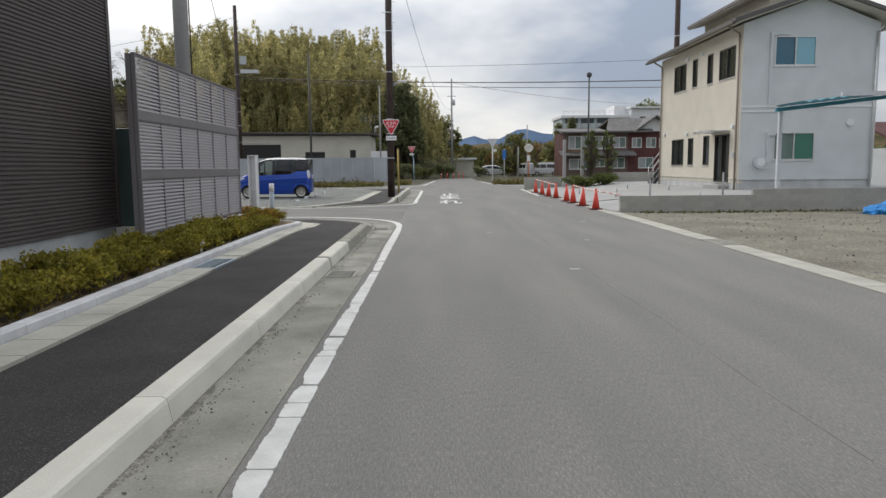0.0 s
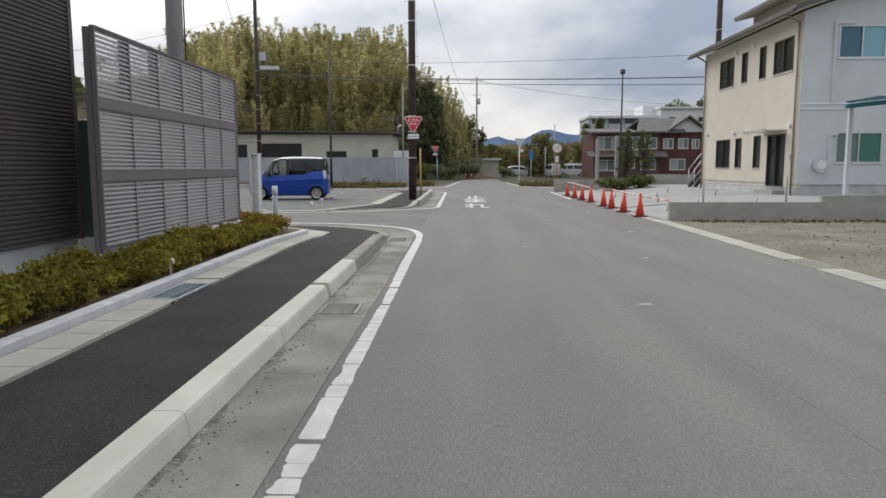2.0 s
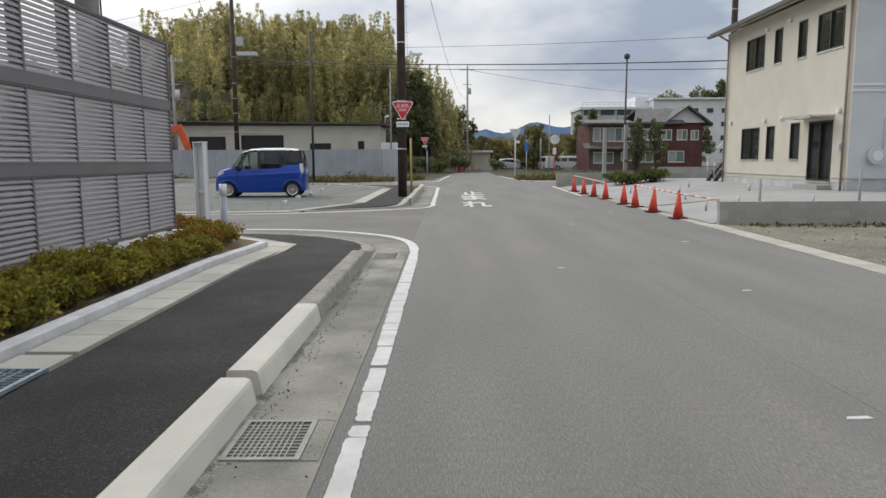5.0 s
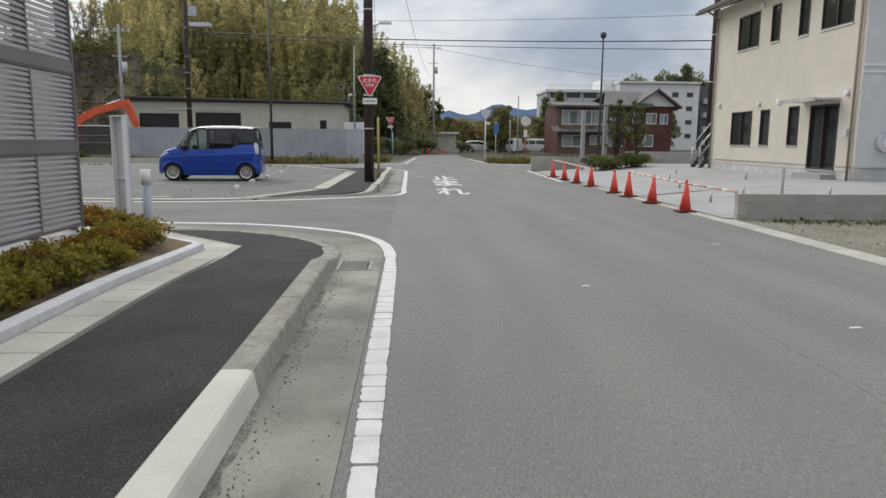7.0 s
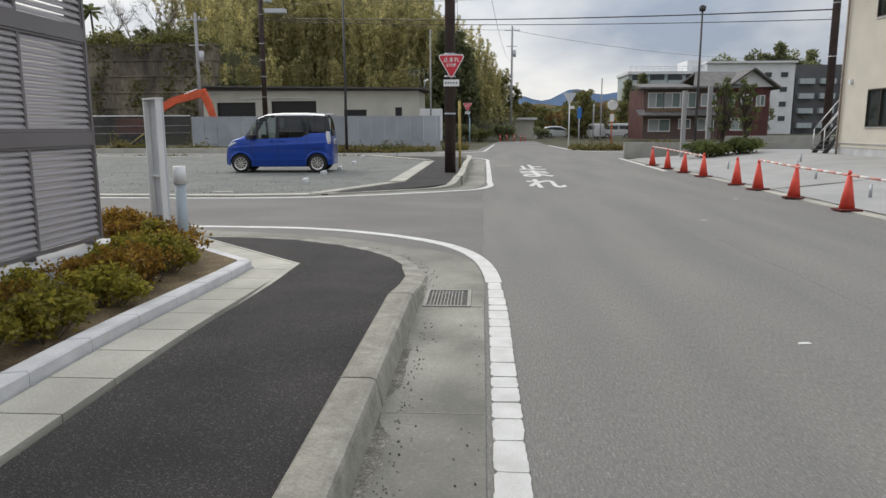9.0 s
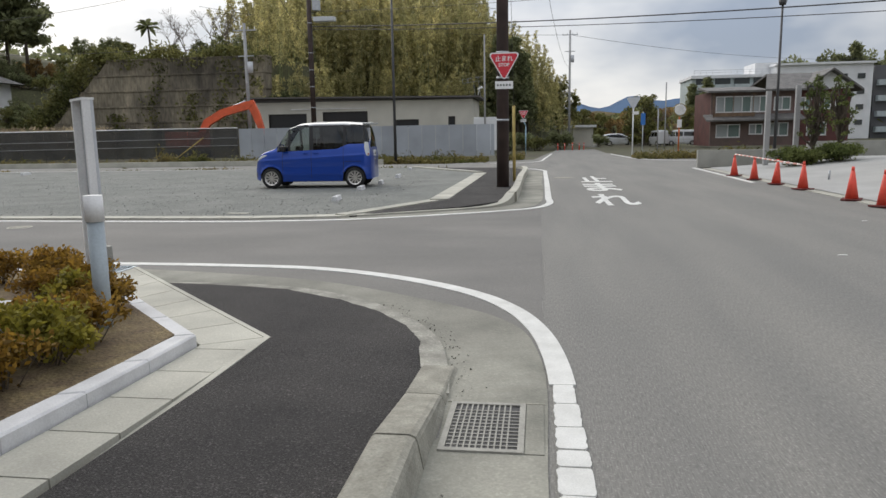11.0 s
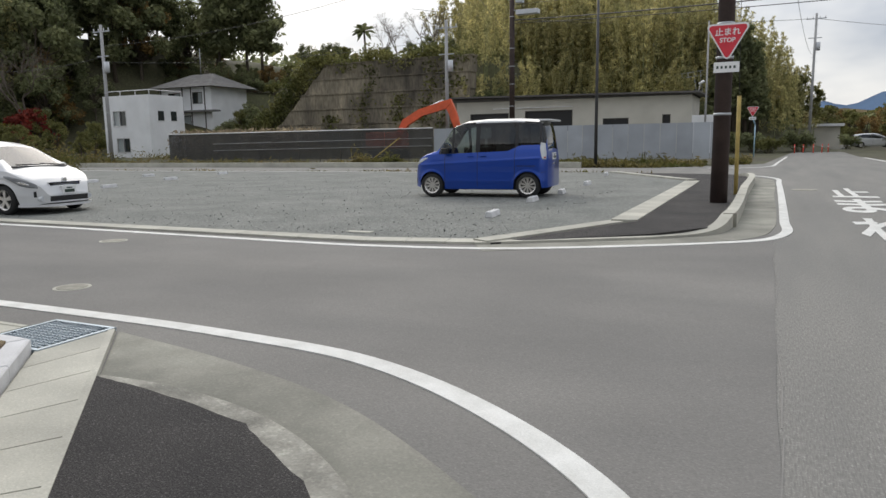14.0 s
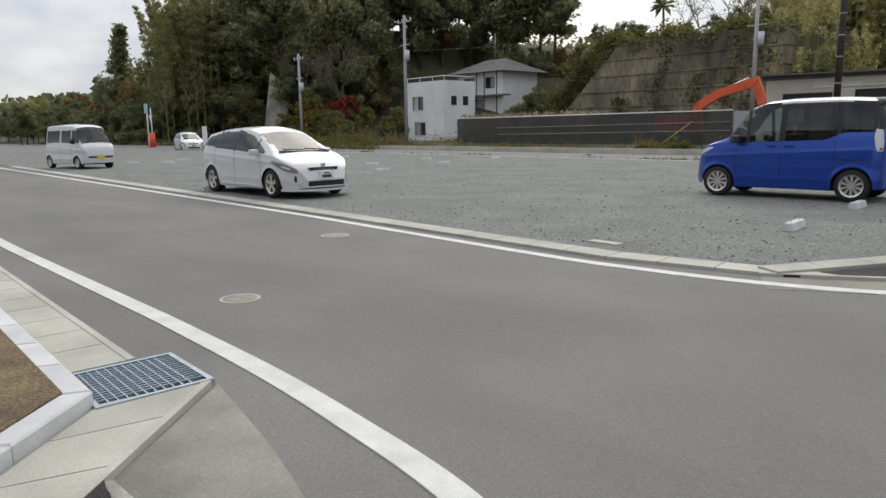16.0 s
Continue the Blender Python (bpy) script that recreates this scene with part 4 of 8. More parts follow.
def shrub(name, label, mat, radius, height, seed, leaves=900, size=(0.018, 0.034), group="", category="shrub"):
    rng = np.random.default_rng(seed)
    t = thing(name, label, category, group)
    bm, pts = bmesh.new(), []
    for i in range(16):
        a, r = rng.uniform(0, 6.28), radius * rng.uniform(0.1, 0.95)
        tip = Vector((r * math.cos(a), r * math.sin(a), height * rng.uniform(0.6, 1.0) * (1 - 0.25 * (r / radius) ** 2)))
        tube(bm, (tip.x * 0.25, tip.y * 0.25, -0.03), tip, 0.006 * radius / 0.3, 0.002, n=3, caps=False)
        q = radius * 0.33
        pts.append(blob_points(rng, tip * 0.93, (q, q, height * 0.28), leaves // 16, 0.1))
        pts.append(np.array(tip) * np.linspace(0.35, 1, leaves // 60)[:, None] + rng.normal(size=(leaves // 60, 3)) * radius * 0.12)
    part("stem", bm, BARK, t)
    part("foliage", leaf_cloud("leaves", np.concatenate(pts), size, mat, rng), None, t)
    return t


rng = random.Random(11)
hedge = [shrub("hedge_shrub", "low clipped hedge shrub with yellow-green leaves in the planting bed", LEAF_HEDGE, 0.36, 0.40, s, 1150, (0.026, 0.046), "hedge along the pavement") for s in (1, 2, 3)]
turning = shrub("hedge_shrub", "low hedge shrub with leaves turning reddish brown", LEAF_HEDGE_RED, 0.36, 0.42, 9, 900, (0.026, 0.046), "hedge along the pavement")
used = set()
spots = []
y = 1.0
while y < 19.9:
    for x in ((-3.72, -4.22) if y < 19 else (-3.85, -4.3)):
        spots.append((x + rng.uniform(-0.06, 0.06), y + rng.uniform(-0.08, 0.08)))
    y += 0.43
spots += [(-4.55, 20.35), (-4.2, 20.3), (-4.75, 20.8), (-5.15, 20.75), (-5.5, 21.25), (-5.2, 21.15), (-6.0, 21.3), (-6.6, 21.4), (-7.2, 21.3)]
for x, y in spots:
    src = rng.choice(hedge) if (y < 16.5 or rng.random() < 0.55) and x > -5 else turning
    s = rng.uniform(0.78, 1.0) * (1.0 if y < 16 else 0.88)
    m = pose(x, y, 0.12, 0, 0, rng.uniform(0, 360))
    if src not in used:
        used.add(src)
        src.matrix_basis = m
        src.scale = (s, s, s)
    else:
        c = copy_thing(src, m)
        c.scale = (s, s, s * rng.uniform(0.85, 1.15))


def scatter(kinds, places):
    """Place the trees of these kinds: each place is x, y, size; the first of a kind is the model itself."""
    done = set()
    for x, y, s in places:
        if -76 < x < -48.5 and y < 95 and s > 0.45 or -77 < x < -60 and 81 < y < 96:
            continue
        src = rng.choice(kinds)
        m = pose(x, y, hill(x, y), rng.uniform(-3, 3), rng.uniform(-3, 3), rng.uniform(0, 360))
        if src in done:
            ob = copy_thing(src, m)
        else:
            done.add(src)
            ob = src
            ob.matrix_basis = m
        ob.scale = (s * rng.uniform(0.9, 1.1), s * rng.uniform(0.9, 1.1), s)
    for k in kinds:
        if k not in done:
            for o in (*k.children_recursive, k):
                bpy.data.objects.remove(o)


def spread(x0, x1, n, depth0, depth1, s0, s1):
    return [(x, foot_line(x) + rng.uniform(depth0, depth1), rng.uniform(s0, s1)) for x in (x0 + (x1 - x0) * (i + rng.uniform(0.1, 0.9)) / n for i in range(n))]


groves = [bamboo("bamboo", "tall feathery yellow-green bamboo clump on the slope", 11.0, s) for s in (21, 22, 23)]


def skyline(x):
    """Height of the tree tops along the wooded hill, going east."""
    return float(np.interp(x, (-45, -17, -10.6, -4, 0.3, 3.8, 6.4, 12), (21.8, 21.4, 18.8, 15.2, 9.6, 7, 6, 5.5)))


def crest(x0, x1, n, y0, y1, height, low=0.88, high=1.06):
    out = []
    for i in range(n):
        x, y = x0 + (x1 - x0) * (i + rng.uniform(0.1, 0.9)) / n, rng.uniform(y0, y1)
        out.append((x * y / 110, y, max(0.25, (skyline(x) * y / 110 - hill(x * y / 110, y)) / height * rng.uniform(low, high))))
    return out


def west_grove(n):
    """Bamboo on the western shoulder of the hill, falling away to the west."""
    out = []
    for i in range(n):
        x, y = -121 + 24 * (i + rng.uniform(0.1, 0.9)) / n, rng.uniform(60, 71)
        top = float(np.interp(x * 65.0 / y, (-124, -117, -109, -98), (13, 19, 24, 26)))
        out.append((x, y, (top - hill(x, y)) / 18.0 * rng.uniform(0.75, 1.04)))
    return out


scatter(groves, crest(-41, 2.5, 38, 106, 114, 10.3) + crest(-38, 1.5, 32, 99, 106, 10.3, 0.7, 0.95) + spread(-38, -9, 20, 24, 34, 0.8, 1.0) + spread(-30, -6, 14, 4, 10, 0.45, 0.7)
        + spread(-104, -84, 7, 8, 18, 1.1, 1.5) + [(-30.5, 88, 0.75), (-28.5, 87, 0.7), (-26.5, 89, 0.8), (-25, 91, 0.9), (-29, 91, 0.85)])
tall_groves = [bamboo("bamboo", "tall dark olive bamboo clump on the western shoulder", 19.0, s, 15, 4.2, LEAF_BAMBOO_OLIVE, 4) for s in (24, 25)]
scatter(tall_groves, west_grove(26))
darks = [broad_tree("evergreen_tree", "dark evergreen broadleaf tree on the hillside", LEAF_DARK, 9, 6.5, s, 4200, (0.15, 0.32)) for s in (31, 32)]
scatter(darks, spread(-28, -6, 13, 1.5, 6, 0.3, 0.5) + spread(-110, -60, 30, 1, 14, 0.6, 1.15) + spread(-106, -81, 28, 8, 30, 1.3, 1.8) + [(-123 + 1.7 * i, 55 + rng.uniform(0, 4), rng.uniform(0.4, 0.65)) for i in range(15)] + [(x, 98 + rng.uniform(0, 8), rng.uniform(1.2, 1.5)) for x in (-97, -94, -91, -88, -85.5, -83, -80.5)] + spread(-62, -46, 14, 28, 44, 0.45, 0.7) + [(-31, 86.5, 0.6), (-28.6, 86, 0.65), (-27, 87.5, 0.7)] + spread(-160, -108, 34, -6, 26, 0.4, 0.75)
        + [(x, 192 + rng.uniform(-2, 3), rng.uniform(1.85, 2.15)) for x in (58, 62, 66, 70, 74, 78)] + spread(-54, -30, 9, 3, 9, 0.25, 0.38) + spread(-72, -49, 26, -2, 10, 0.28, 0.44) + [(x, 95 + rng.uniform(0, 9), rng.uniform(1.0, 1.45)) for x in (-86, -89)] + [(-82 + 1.35 * i, 97 + rng.uniform(0, 6), rng.uniform(0.32, 0.5)) for i in range(13)]
        + [(x, 85.6 + rng.uniform(0, 4), rng.uniform(0.3, 0.42)) for x in (-33, -31, -29.5, -28, -27, -30, -26)])
mids = [broad_tree("broadleaf_tree", "olive green broadleaf tree on the hillside", LEAF_MID, 8, 6, s) for s in (41, 42)]
scatter(mids, spread(-112, -58, 24, 0.5, 12, 0.4, 0.9) + spread(-72, -48, 22, -1, 12, 0.25, 0.43) + spread(-26, -8, 8, 2, 8, 0.3, 0.5) + spread(-54, -29, 12, 0.5, 5, 0.2, 0.35)
        + [(2.5 + 2.6 * i + rng.uniform(-1, 1), 112 + rng.uniform(-6, 26), rng.uniform(0.5, 0.85)) for i in range(16)] + spread(-165, -110, 14, -2, 20, 0.4, 0.8)
        + [(44, 150, 1.2), (52, 158, 1.3), (-66, 67, 0.44), (-62.5, 68.5, 0.44), (-68.5, 64.5, 0.42), (-77, 63, 0.42), (-61, 66, 0.32), (-71, 65, 0.4), (-73.5, 66, 0.44), (-59.5, 64.5, 0.25), (-64, 63, 0.3)])
autumn = [broad_tree("autumn_tree", "tree with brown and amber autumn leaves", LEAF_AUTUMN, 8, 6, s, 2600) for s in (51, 52)]
scatter(autumn, spread(-104, -60, 18, 1, 12, 0.45, 0.9) + spread(-104, -80, 7, 8, 14, 0.9, 1.2) + spread(-17, -9, 5, 3, 6, 0.4, 0.55) + [(4 + 3.2 * i, 118 + rng.uniform(-8, 24), rng.uniform(0.45, 0.75)) for i in range(10)] + spread(-140, -110, 6, 6, 18, 0.6, 0.9) + [(-85, 95, 1.5), (-89, 93, 1.6), (-82, 93, 1.3)] + [(-86 + 1.5 * i, 98.5 + rng.uniform(0, 12), rng.uniform(0.3, 0.5)) for i in range(18)])
cedars = [conifer("cedar", "tall dark green cedar on the hillside", LEAF_DARK, 13, 5, s) for s in (61, 62)]
scatter(cedars, spread(-98, -81, 12, 14, 26, 0.9, 1.3) + [(24, 136, 0.75), (27, 139, 0.85), (31, 142, 0.7), (-101, 64, 1.25), (-132, 62, (20.5 - hill(-132, 62)) / 13), *crest(-7, -2, 6, 96, 100, 13, 0.8, 1.0), (66, 190, 1.5), (71, 192, 1.7), (75, 193, 1.4), (80, 196, 1.6)])
pines = [conifer("pine", "tall pine with open dark layered branches", LEAF_DARK, 15, 7, s, 5200, True) for s in (71,)]
scatter(pines, [(-66.5, 100, 1.35), (-70.0, 101, 1.45), (-73.0, 99, 1.4), (-76.5, 102, 1.3)])
scatter([broad_tree("maple", "bright red maple among dark trees", LEAF_RED, 4, 4.2, 81, 1600, (0.14, 0.3))], [(-76.4, 71.6, 1.3)])
scatter([broad_tree("yellow_tree", "small tree with yellow leaves among dark trees", LEAF_YELLOW, 4, 3.6, 82, 1300, (0.14, 0.3))], [(-78.6, 67.6, 1.3)])
scatter([bare_tree("bare_tree", "leafless tree with fine grey twigs", 6.5, s) for s in (91, 92)], [(-41, 93, 1.0), (-38, 94, 1.1), (-35.5, 92.5, 0.9), (-43.5, 94, 0.9), (-27, 110, 1.6), (-84, 72, 1.9), (-81.5, 73.5, 2.0), (-79, 73, 1.9), (-88, 71, 1.8), (-70, 77, 1.1), (-74, 77.5, 1.1), (-68, 76.5, 1.0), (16, 108, 0.9), (20, 112, 0.8)])
scatter([palm("palm", "small palm with a ragged crown above the retaining wall", 3.6, 95)], [(-49, 93, 1.0), (-45.2, 93, 1.25)])
scatter([shrub("slope_bush", "rounded green bush at the foot of the slope", LEAF_MID, 1.5, 1.7, 97, 1300, (0.09, 0.2), "bushes at the slope foot", "bush"),
         shrub("slope_bush", "rounded dark green bush at the foot of the slope", LEAF_DARK, 1.5, 1.8, 98, 1300, (0.09, 0.2), "bushes at the slope foot", "bush")],
        spread(-120, -57, 46, -4, 3, 0.7, 1.3) + spread(-55, -29, 14, -0.3, 1.2, 0.6, 1.0) + [(-84 + 1.0 * i, 96.3 + rng.uniform(0, 3), rng.uniform(0.6, 1.1)) for i in range(24)] + spread(-30, 2, 20, -1, 3, 0.7, 1.2) + [(x, 74 + rng.uniform(-3, 3), rng.uniform(0.5, 0.9)) for x in (-58, -55, -53, -51, -49, -47.5)]
        + [(7 + 2.2 * i, 112 + rng.uniform(-6, 8), rng.uniform(0.8, 1.5)) for i in range(14)])
rngn = np.random.default_rng(5)
tufts = []
for x0, x1, y0, y1, n, h in ((-46, -9.5, 55.3, 56.8, 9000, 0.40), (-24, -21, 55.2, 56.5, 3000, 0.6), (-14, -4, 56, 60, 4500, 0.35), (-110, -46, 53, 60, 16000, 0.7), (-66, -47.5, 54.5, 58, 9000, 1.5), (5, 15, 59, 62, 4000, 0.4), (-3.6, -1.9, 60, 64, 900, 0.3),
                             (-52, -22, 63, 78, 8000, 0.9), (-46, -5, 46.6, 47.2, 2400, 0.14)):
    c = np.stack([rngn.uniform(x0, x1, n), rngn.uniform(y0, y1, n), np.zeros(n)], 1)
    c[:, 2] = [max(hill(a, b), 0.0) + abs(rngn.normal()) * h * 0.5 * (0.4 + noise.noise((a * 0.5, b * 0.5, 3)) + 0.4) for a, b, _ in c]
    tufts.append(c)
tagged(new("weeds", leaf_cloud("weeds", np.concatenate(tufts), (0.045, 0.12), LEAF_GRASS, rngn, long=3.6)), "green and straw-coloured weeds along the kerbs and fences", "weeds", kind="stuff")
c = np.stack([rngn.uniform(-47, -33, 2600), rngn.uniform(63, 66, 2600), 0.8 + rngn.random(2600) * 1.9], 1)
tagged(new("pampas_grass", leaf_cloud("pampas_grass", c, (0.08, 0.18), LEAF_DRY, rngn, long=3.5, droop=-0.6)), "pale dry pampas grass behind the black fence", "grass", kind="stuff")

GRIT = material("dark_grit", (0.09, 0.085, 0.07), 0.95, island=0.5, bump=0.2)
# ---- gravel lot ----
lot = [(-70, 28.0), (-6.2, 27.85), (-4.4, 28.2), (-3.2, 30.5), (-3.2, 41.7), (-6.4, 46.6), (-70, 46.6)]
structure("gravel_lot", prism(lot, -0.04, lot_z), GRAVEL, "grey crushed gravel parking lot", "parking lot")
n = 15000
u = rngn.random(n)
c = np.stack([-4.5 - 24 * rngn.random(n) ** 1.3, 28.2 + 14 * u ** 1.5, np.zeros(n)], 1)
c[:, 2] = 0.034 + 0.0068 * np.maximum(0, c[:, 1] - 28)
c = c[(c[:, 0] < -3.4) & (c[:, 1] > 28.1)]
tagged(new("crushed_stones", leaf_cloud("crushed_stones", c, (0.012, 0.04), STONE, rngn, long=1.3, flat=0.93)), "loose crushed stones on the gravel lot", "gravel", kind="stuff")
c = np.stack([np.concatenate([-1.29 + np.abs(rngn.normal(size=900)) * 0.05, -0.86 - np.abs(rngn.normal(size=200)) * 0.06]), rngn.uniform(2, 18, 1100), np.full(1100, 0.012)], 1)
along_foot = [p for p in kerb_foot if 18.9 < p.y < 21.2]
c = np.concatenate([c] + [np.stack([p.x + 0.03 + np.abs(rngn.normal(size=6)) * 0.06, p.y + rngn.normal(size=6) * 0.06, np.full(6, 0.014)], 1) for p in along_foot])
tagged(new("gutter_grit", leaf_cloud("gutter_grit", c, (0.004, 0.016), GRIT, rngn, long=1.3, flat=0.5)), "grey grit lying in the gutter", "grit", kind="stuff")
lot_edge = [(-40, 27.83), (-6.2, 27.62), (-4.45, 27.98)]
edge = thing("lot_edging", "pale concrete edging blocks between the side street and the gravel lot", "edging", kind="structure")
for o in along(lot_edge, -0.36, 0.0, 0.6, 0.012, 0, 0):
    part("edging_block", prism(o, -0.02, lambda x, y: 0.038), SLAB, edge)
for o in along([(-4.45, 27.98), (-3.05, 30.55)], -0.30, 0.0, 0.6, 0.012, 0, 0):
    part("edging_block", prism(o, -0.02, lambda x, y: lot_z(x, y) + 0.03 + 0.02 * smoothstep((y - 28) / 3)), SLAB, edge)
for o in along([(-2.85, 30.6), (-2.85, 41.8)], -0.42, 0.0, 0.6, 0.012, 0, 0):
    part("edging_block", prism(o, -0.02, lambda x, y: max(0.122, lot_z(x, y) + 0.01)), SLAB, edge)
for o in along([(-2.95, 41.9), (-6.3, 46.6)], -0.3, 0.0, 0.6, 0.012, 0, 0):
    part("edging_block", prism(o, -0.02, lambda x, y: lot_z(x, y) + 0.03 + 0.02 * smoothstep((y - 28) / 3)), SLAB, edge)
structure("far_pavement", prism([(-4.4, 28.0), (-3.4, 28.75), (-2.4, 29.4), (-1.75, 30.1), (-1.5, 31), (-1.5, 44.5), (-2.2, 46.3), (-6.3, 47.4), (-2.84, 41.8), (-2.84, 30.55)], -0.03, lambda x, y: 0.03 + 0.085 * smoothstep((y - 28) / 3)), DARK_ASPHALT, "dark asphalt pavement at the far corner", "pavement")
far_kerb_path = smooth_path([(-4.6, 27.92), (-3.4, 28.65), (-2.3, 29.35), (-1.62, 30.1), (-1.42, 31.2), (-1.4, 38), (-1.42, 44.6), (-2.0, 46.2), (-3.2, 47.1)])
structure("far_gutter", ribbon(far_kerb_path, 0.0, 0.6, -0.02, 0.008), CONCRETE, "pale concrete gutter at the far corner", "gutter")
structure("far_kerb", ribbon(far_kerb_path, 0.16, 0.02, -0.02, lambda x, y: 0.04 + 0.19 * smoothstep((y - 29.6) / 1.6) * smoothstep((46.5 - y) / 1.5)), SLAB, "pale concrete kerb round the far corner", "kerb")
for a, b in ((31.0, 31.012), (33, 33.012), (35, 35.012), (37, 37.012)):
    structure("kerb_joint", boxes((-1.57, -1.37, a, b, 0.0, 0.233)), OLD_CONCRETE, "dark joint in the far kerb", "joint")
structure("far_street_kerb", boxes((-150, -9.8, 54.8, 55.15, -0.02, 0.30)), SLAB, "pale concrete kerb on the far side of the cross street", "kerb")
stop = thing("wheel_stop", "pale concrete wheel stop on the gravel", "wheel stop", "wheel stops in the lot", at=pose(-5.55, 31.1, lot_z(0, 31.1), 0, 0, 6))
bm = plate([(-0.075, 0), (0.075, 0), (0.05, 0.11), (-0.05, 0.11)], -0.3, 0.3)
bmesh.ops.bevel(bm, geom=[e for e in bm.edges if all(v.co.z > 0.05 for v in e.verts)], offset=0.012, segments=1, affect="EDGES")
part("block", bm, BORDER, stop)
for y in (-0.18, 0.18):
    part("bolt", tubes(((0, y, 0.11), (0, y, 0.114), 0.016), n=8), TRIM, stop)
for x, y, a in ((-5.75, 34.15, 4), (-5.7, 36.4, 8), (-5.8, 39.6, 3), (-6.3, 44.6, 10), (-21.1, 35.65, 5), (-22.5, 39.7, -4), (-23.5, 43.7, 8), (-25.9, 41.7, 2), (-24.7, 37.8, -6), (-36.4, 32.3, 4), (-37.3, 35.1, 8), (-35.4, 33.6, 0), (-18.75, 28.55, 3), (-30.5, 37, 5), (-31.5, 41, 5)):
    copy_thing(stop, pose(x, y, lot_z(x, y), 0, 0, a))
structure("flat_slab", boxes((-7.0, -6.55, 28.35, 28.5, 0.0, 0.045)), SLAB, "pale concrete slab sunk in the gravel", "slab")
for x, y, r in ((-7.38, 23.8, 0.18), (-10.0, 26.5, 0.2)):
    mh = thing("manhole_cover", "round iron manhole cover in the side street", "manhole cover", at=pose(x, y, 0.0))
    part("rim", tubes(((0, 0, 0), (0, 0, 0.009), r), n=32), SLAB, mh)
    part("lid", tubes(((0, 0, 0.009), (0, 0, 0.012), r - 0.03), n=32), OLD_CONCRETE, mh)
mh = thing("manhole_cover", "dark iron manhole cover by the stop marking", "manhole cover", at=pose(-0.05, 40.2, 0.0))
part("lid", tubes(((0, 0, 0), (0, 0, 0.007), 0.33), n=28), OLD_CONCRETE, mh)

# ---- vehicles ----
def curve(keys, x):
    return float(np.interp(x, [k[0] for k in keys], [k[1] for k in keys]))


def soften(keys, x, w=0.05):
    return sum(curve(keys, x + d * w) for d in (-1, -0.5, 0, 0.5, 1)) / 5


def wheel(parent, name, x, y, r, width, spokes, side, dark=False):
    """A wheel at its axle's end; side: +1 or -1, the way its outer face looks along y."""
    t = part(name, bmesh.new(), TYRE, parent)
    t.location = (x, y, r)
    bm = bmesh.new()
    prof = [(r * 0.66, 0.0), (r * 0.90, 0.008), (r * 0.98, -0.02), (r, -0.05), (r, -width + 0.05), (r * 0.97, -width + 0.01), (r * 0.66, -width)]
    n = 36
    rings = [[bm.verts.new((a * math.cos(2 * math.pi * i / n), side * b, a * math.sin(2 * math.pi * i / n))) for a, b in prof] for i in range(n)]
    for i in range(n):
        for k in range(len(prof) - 1):
            f = bm.faces.new((rings[i][k], rings[(i + 1) % n][k], rings[(i + 1) % n][k + 1], rings[i][k + 1]))
            f.smooth = True
    bmesh.ops.recalc_face_normals(bm, faces=bm.faces)
    part("tyre", bm, TYRE, t)
    part("drum", tubes(((0, -side * 0.10, 0), (0, -side * 0.045, 0), r * 0.67), n=28), TRIM, t)
    bm = bmesh.new()
    n = 40
    for r0, r1, d0, d1 in ((r * 0.69, r * 0.60, 0.004, -0.012), (r * 0.60, r * 0.58, -0.012, -0.05)):
        a = [[bm.verts.new((q * math.cos(2 * math.pi * i / n), side * d, q * math.sin(2 * math.pi * i / n))) for q, d in ((r0, d0), (r1, d1))] for i in range(n)]
        for i in range(n):
            bm.faces.new((a[i][0], a[(i + 1) % n][0], a[(i + 1) % n][1], a[i][1]))
    for i in range(spokes):
        m = Matrix.Rotation(2 * math.pi * i / spokes, 4, "Y")
        w0, w1 = (0.012, 0.029) if spokes > 6 else (0.03, 0.045)
        pts = [(-w0, 0.03), (w0, 0.03), (w1, r * 0.62), (-w1, r * 0.62)]
        f = [bm.verts.new(m @ Vector((a, side * (-0.012), b))) for a, b in pts]
        g = [bm.verts.new(m @ Vector((a, side * (-0.035), b))) for a, b in pts]
        bm.faces.new(f)
        for k in range(4):
            bm.faces.new((f[k], f[(k + 1) % 4], g[(k + 1) % 4], g[k]))
    tube(bm, (0, -side * 0.035, 0), (0, -side * 0.004, 0), 0.055, 0.045, n=14)
    bmesh.ops.recalc_face_normals(bm, faces=bm.faces)
    part("rim", bm, ALLOY, t)
    return t


skins = {}


def skin_y(car, x, z):
    """Half width of a car's body at this length and height."""
    xs, grid = skins[car.name]
    x = min(max(x, xs[0]), xs[-1])
    i = min(max(int(np.searchsorted(xs, x)) - 1, 0), len(xs) - 2)
    t = (x - xs[i]) / (xs[i + 1] - xs[i])
    y = [float(np.interp(z, [q[1] for q in grid[k]], [q[0] for q in grid[k]])) for k in (i, i + 1)]
    return y[0] * (1 - t) + y[1] * t


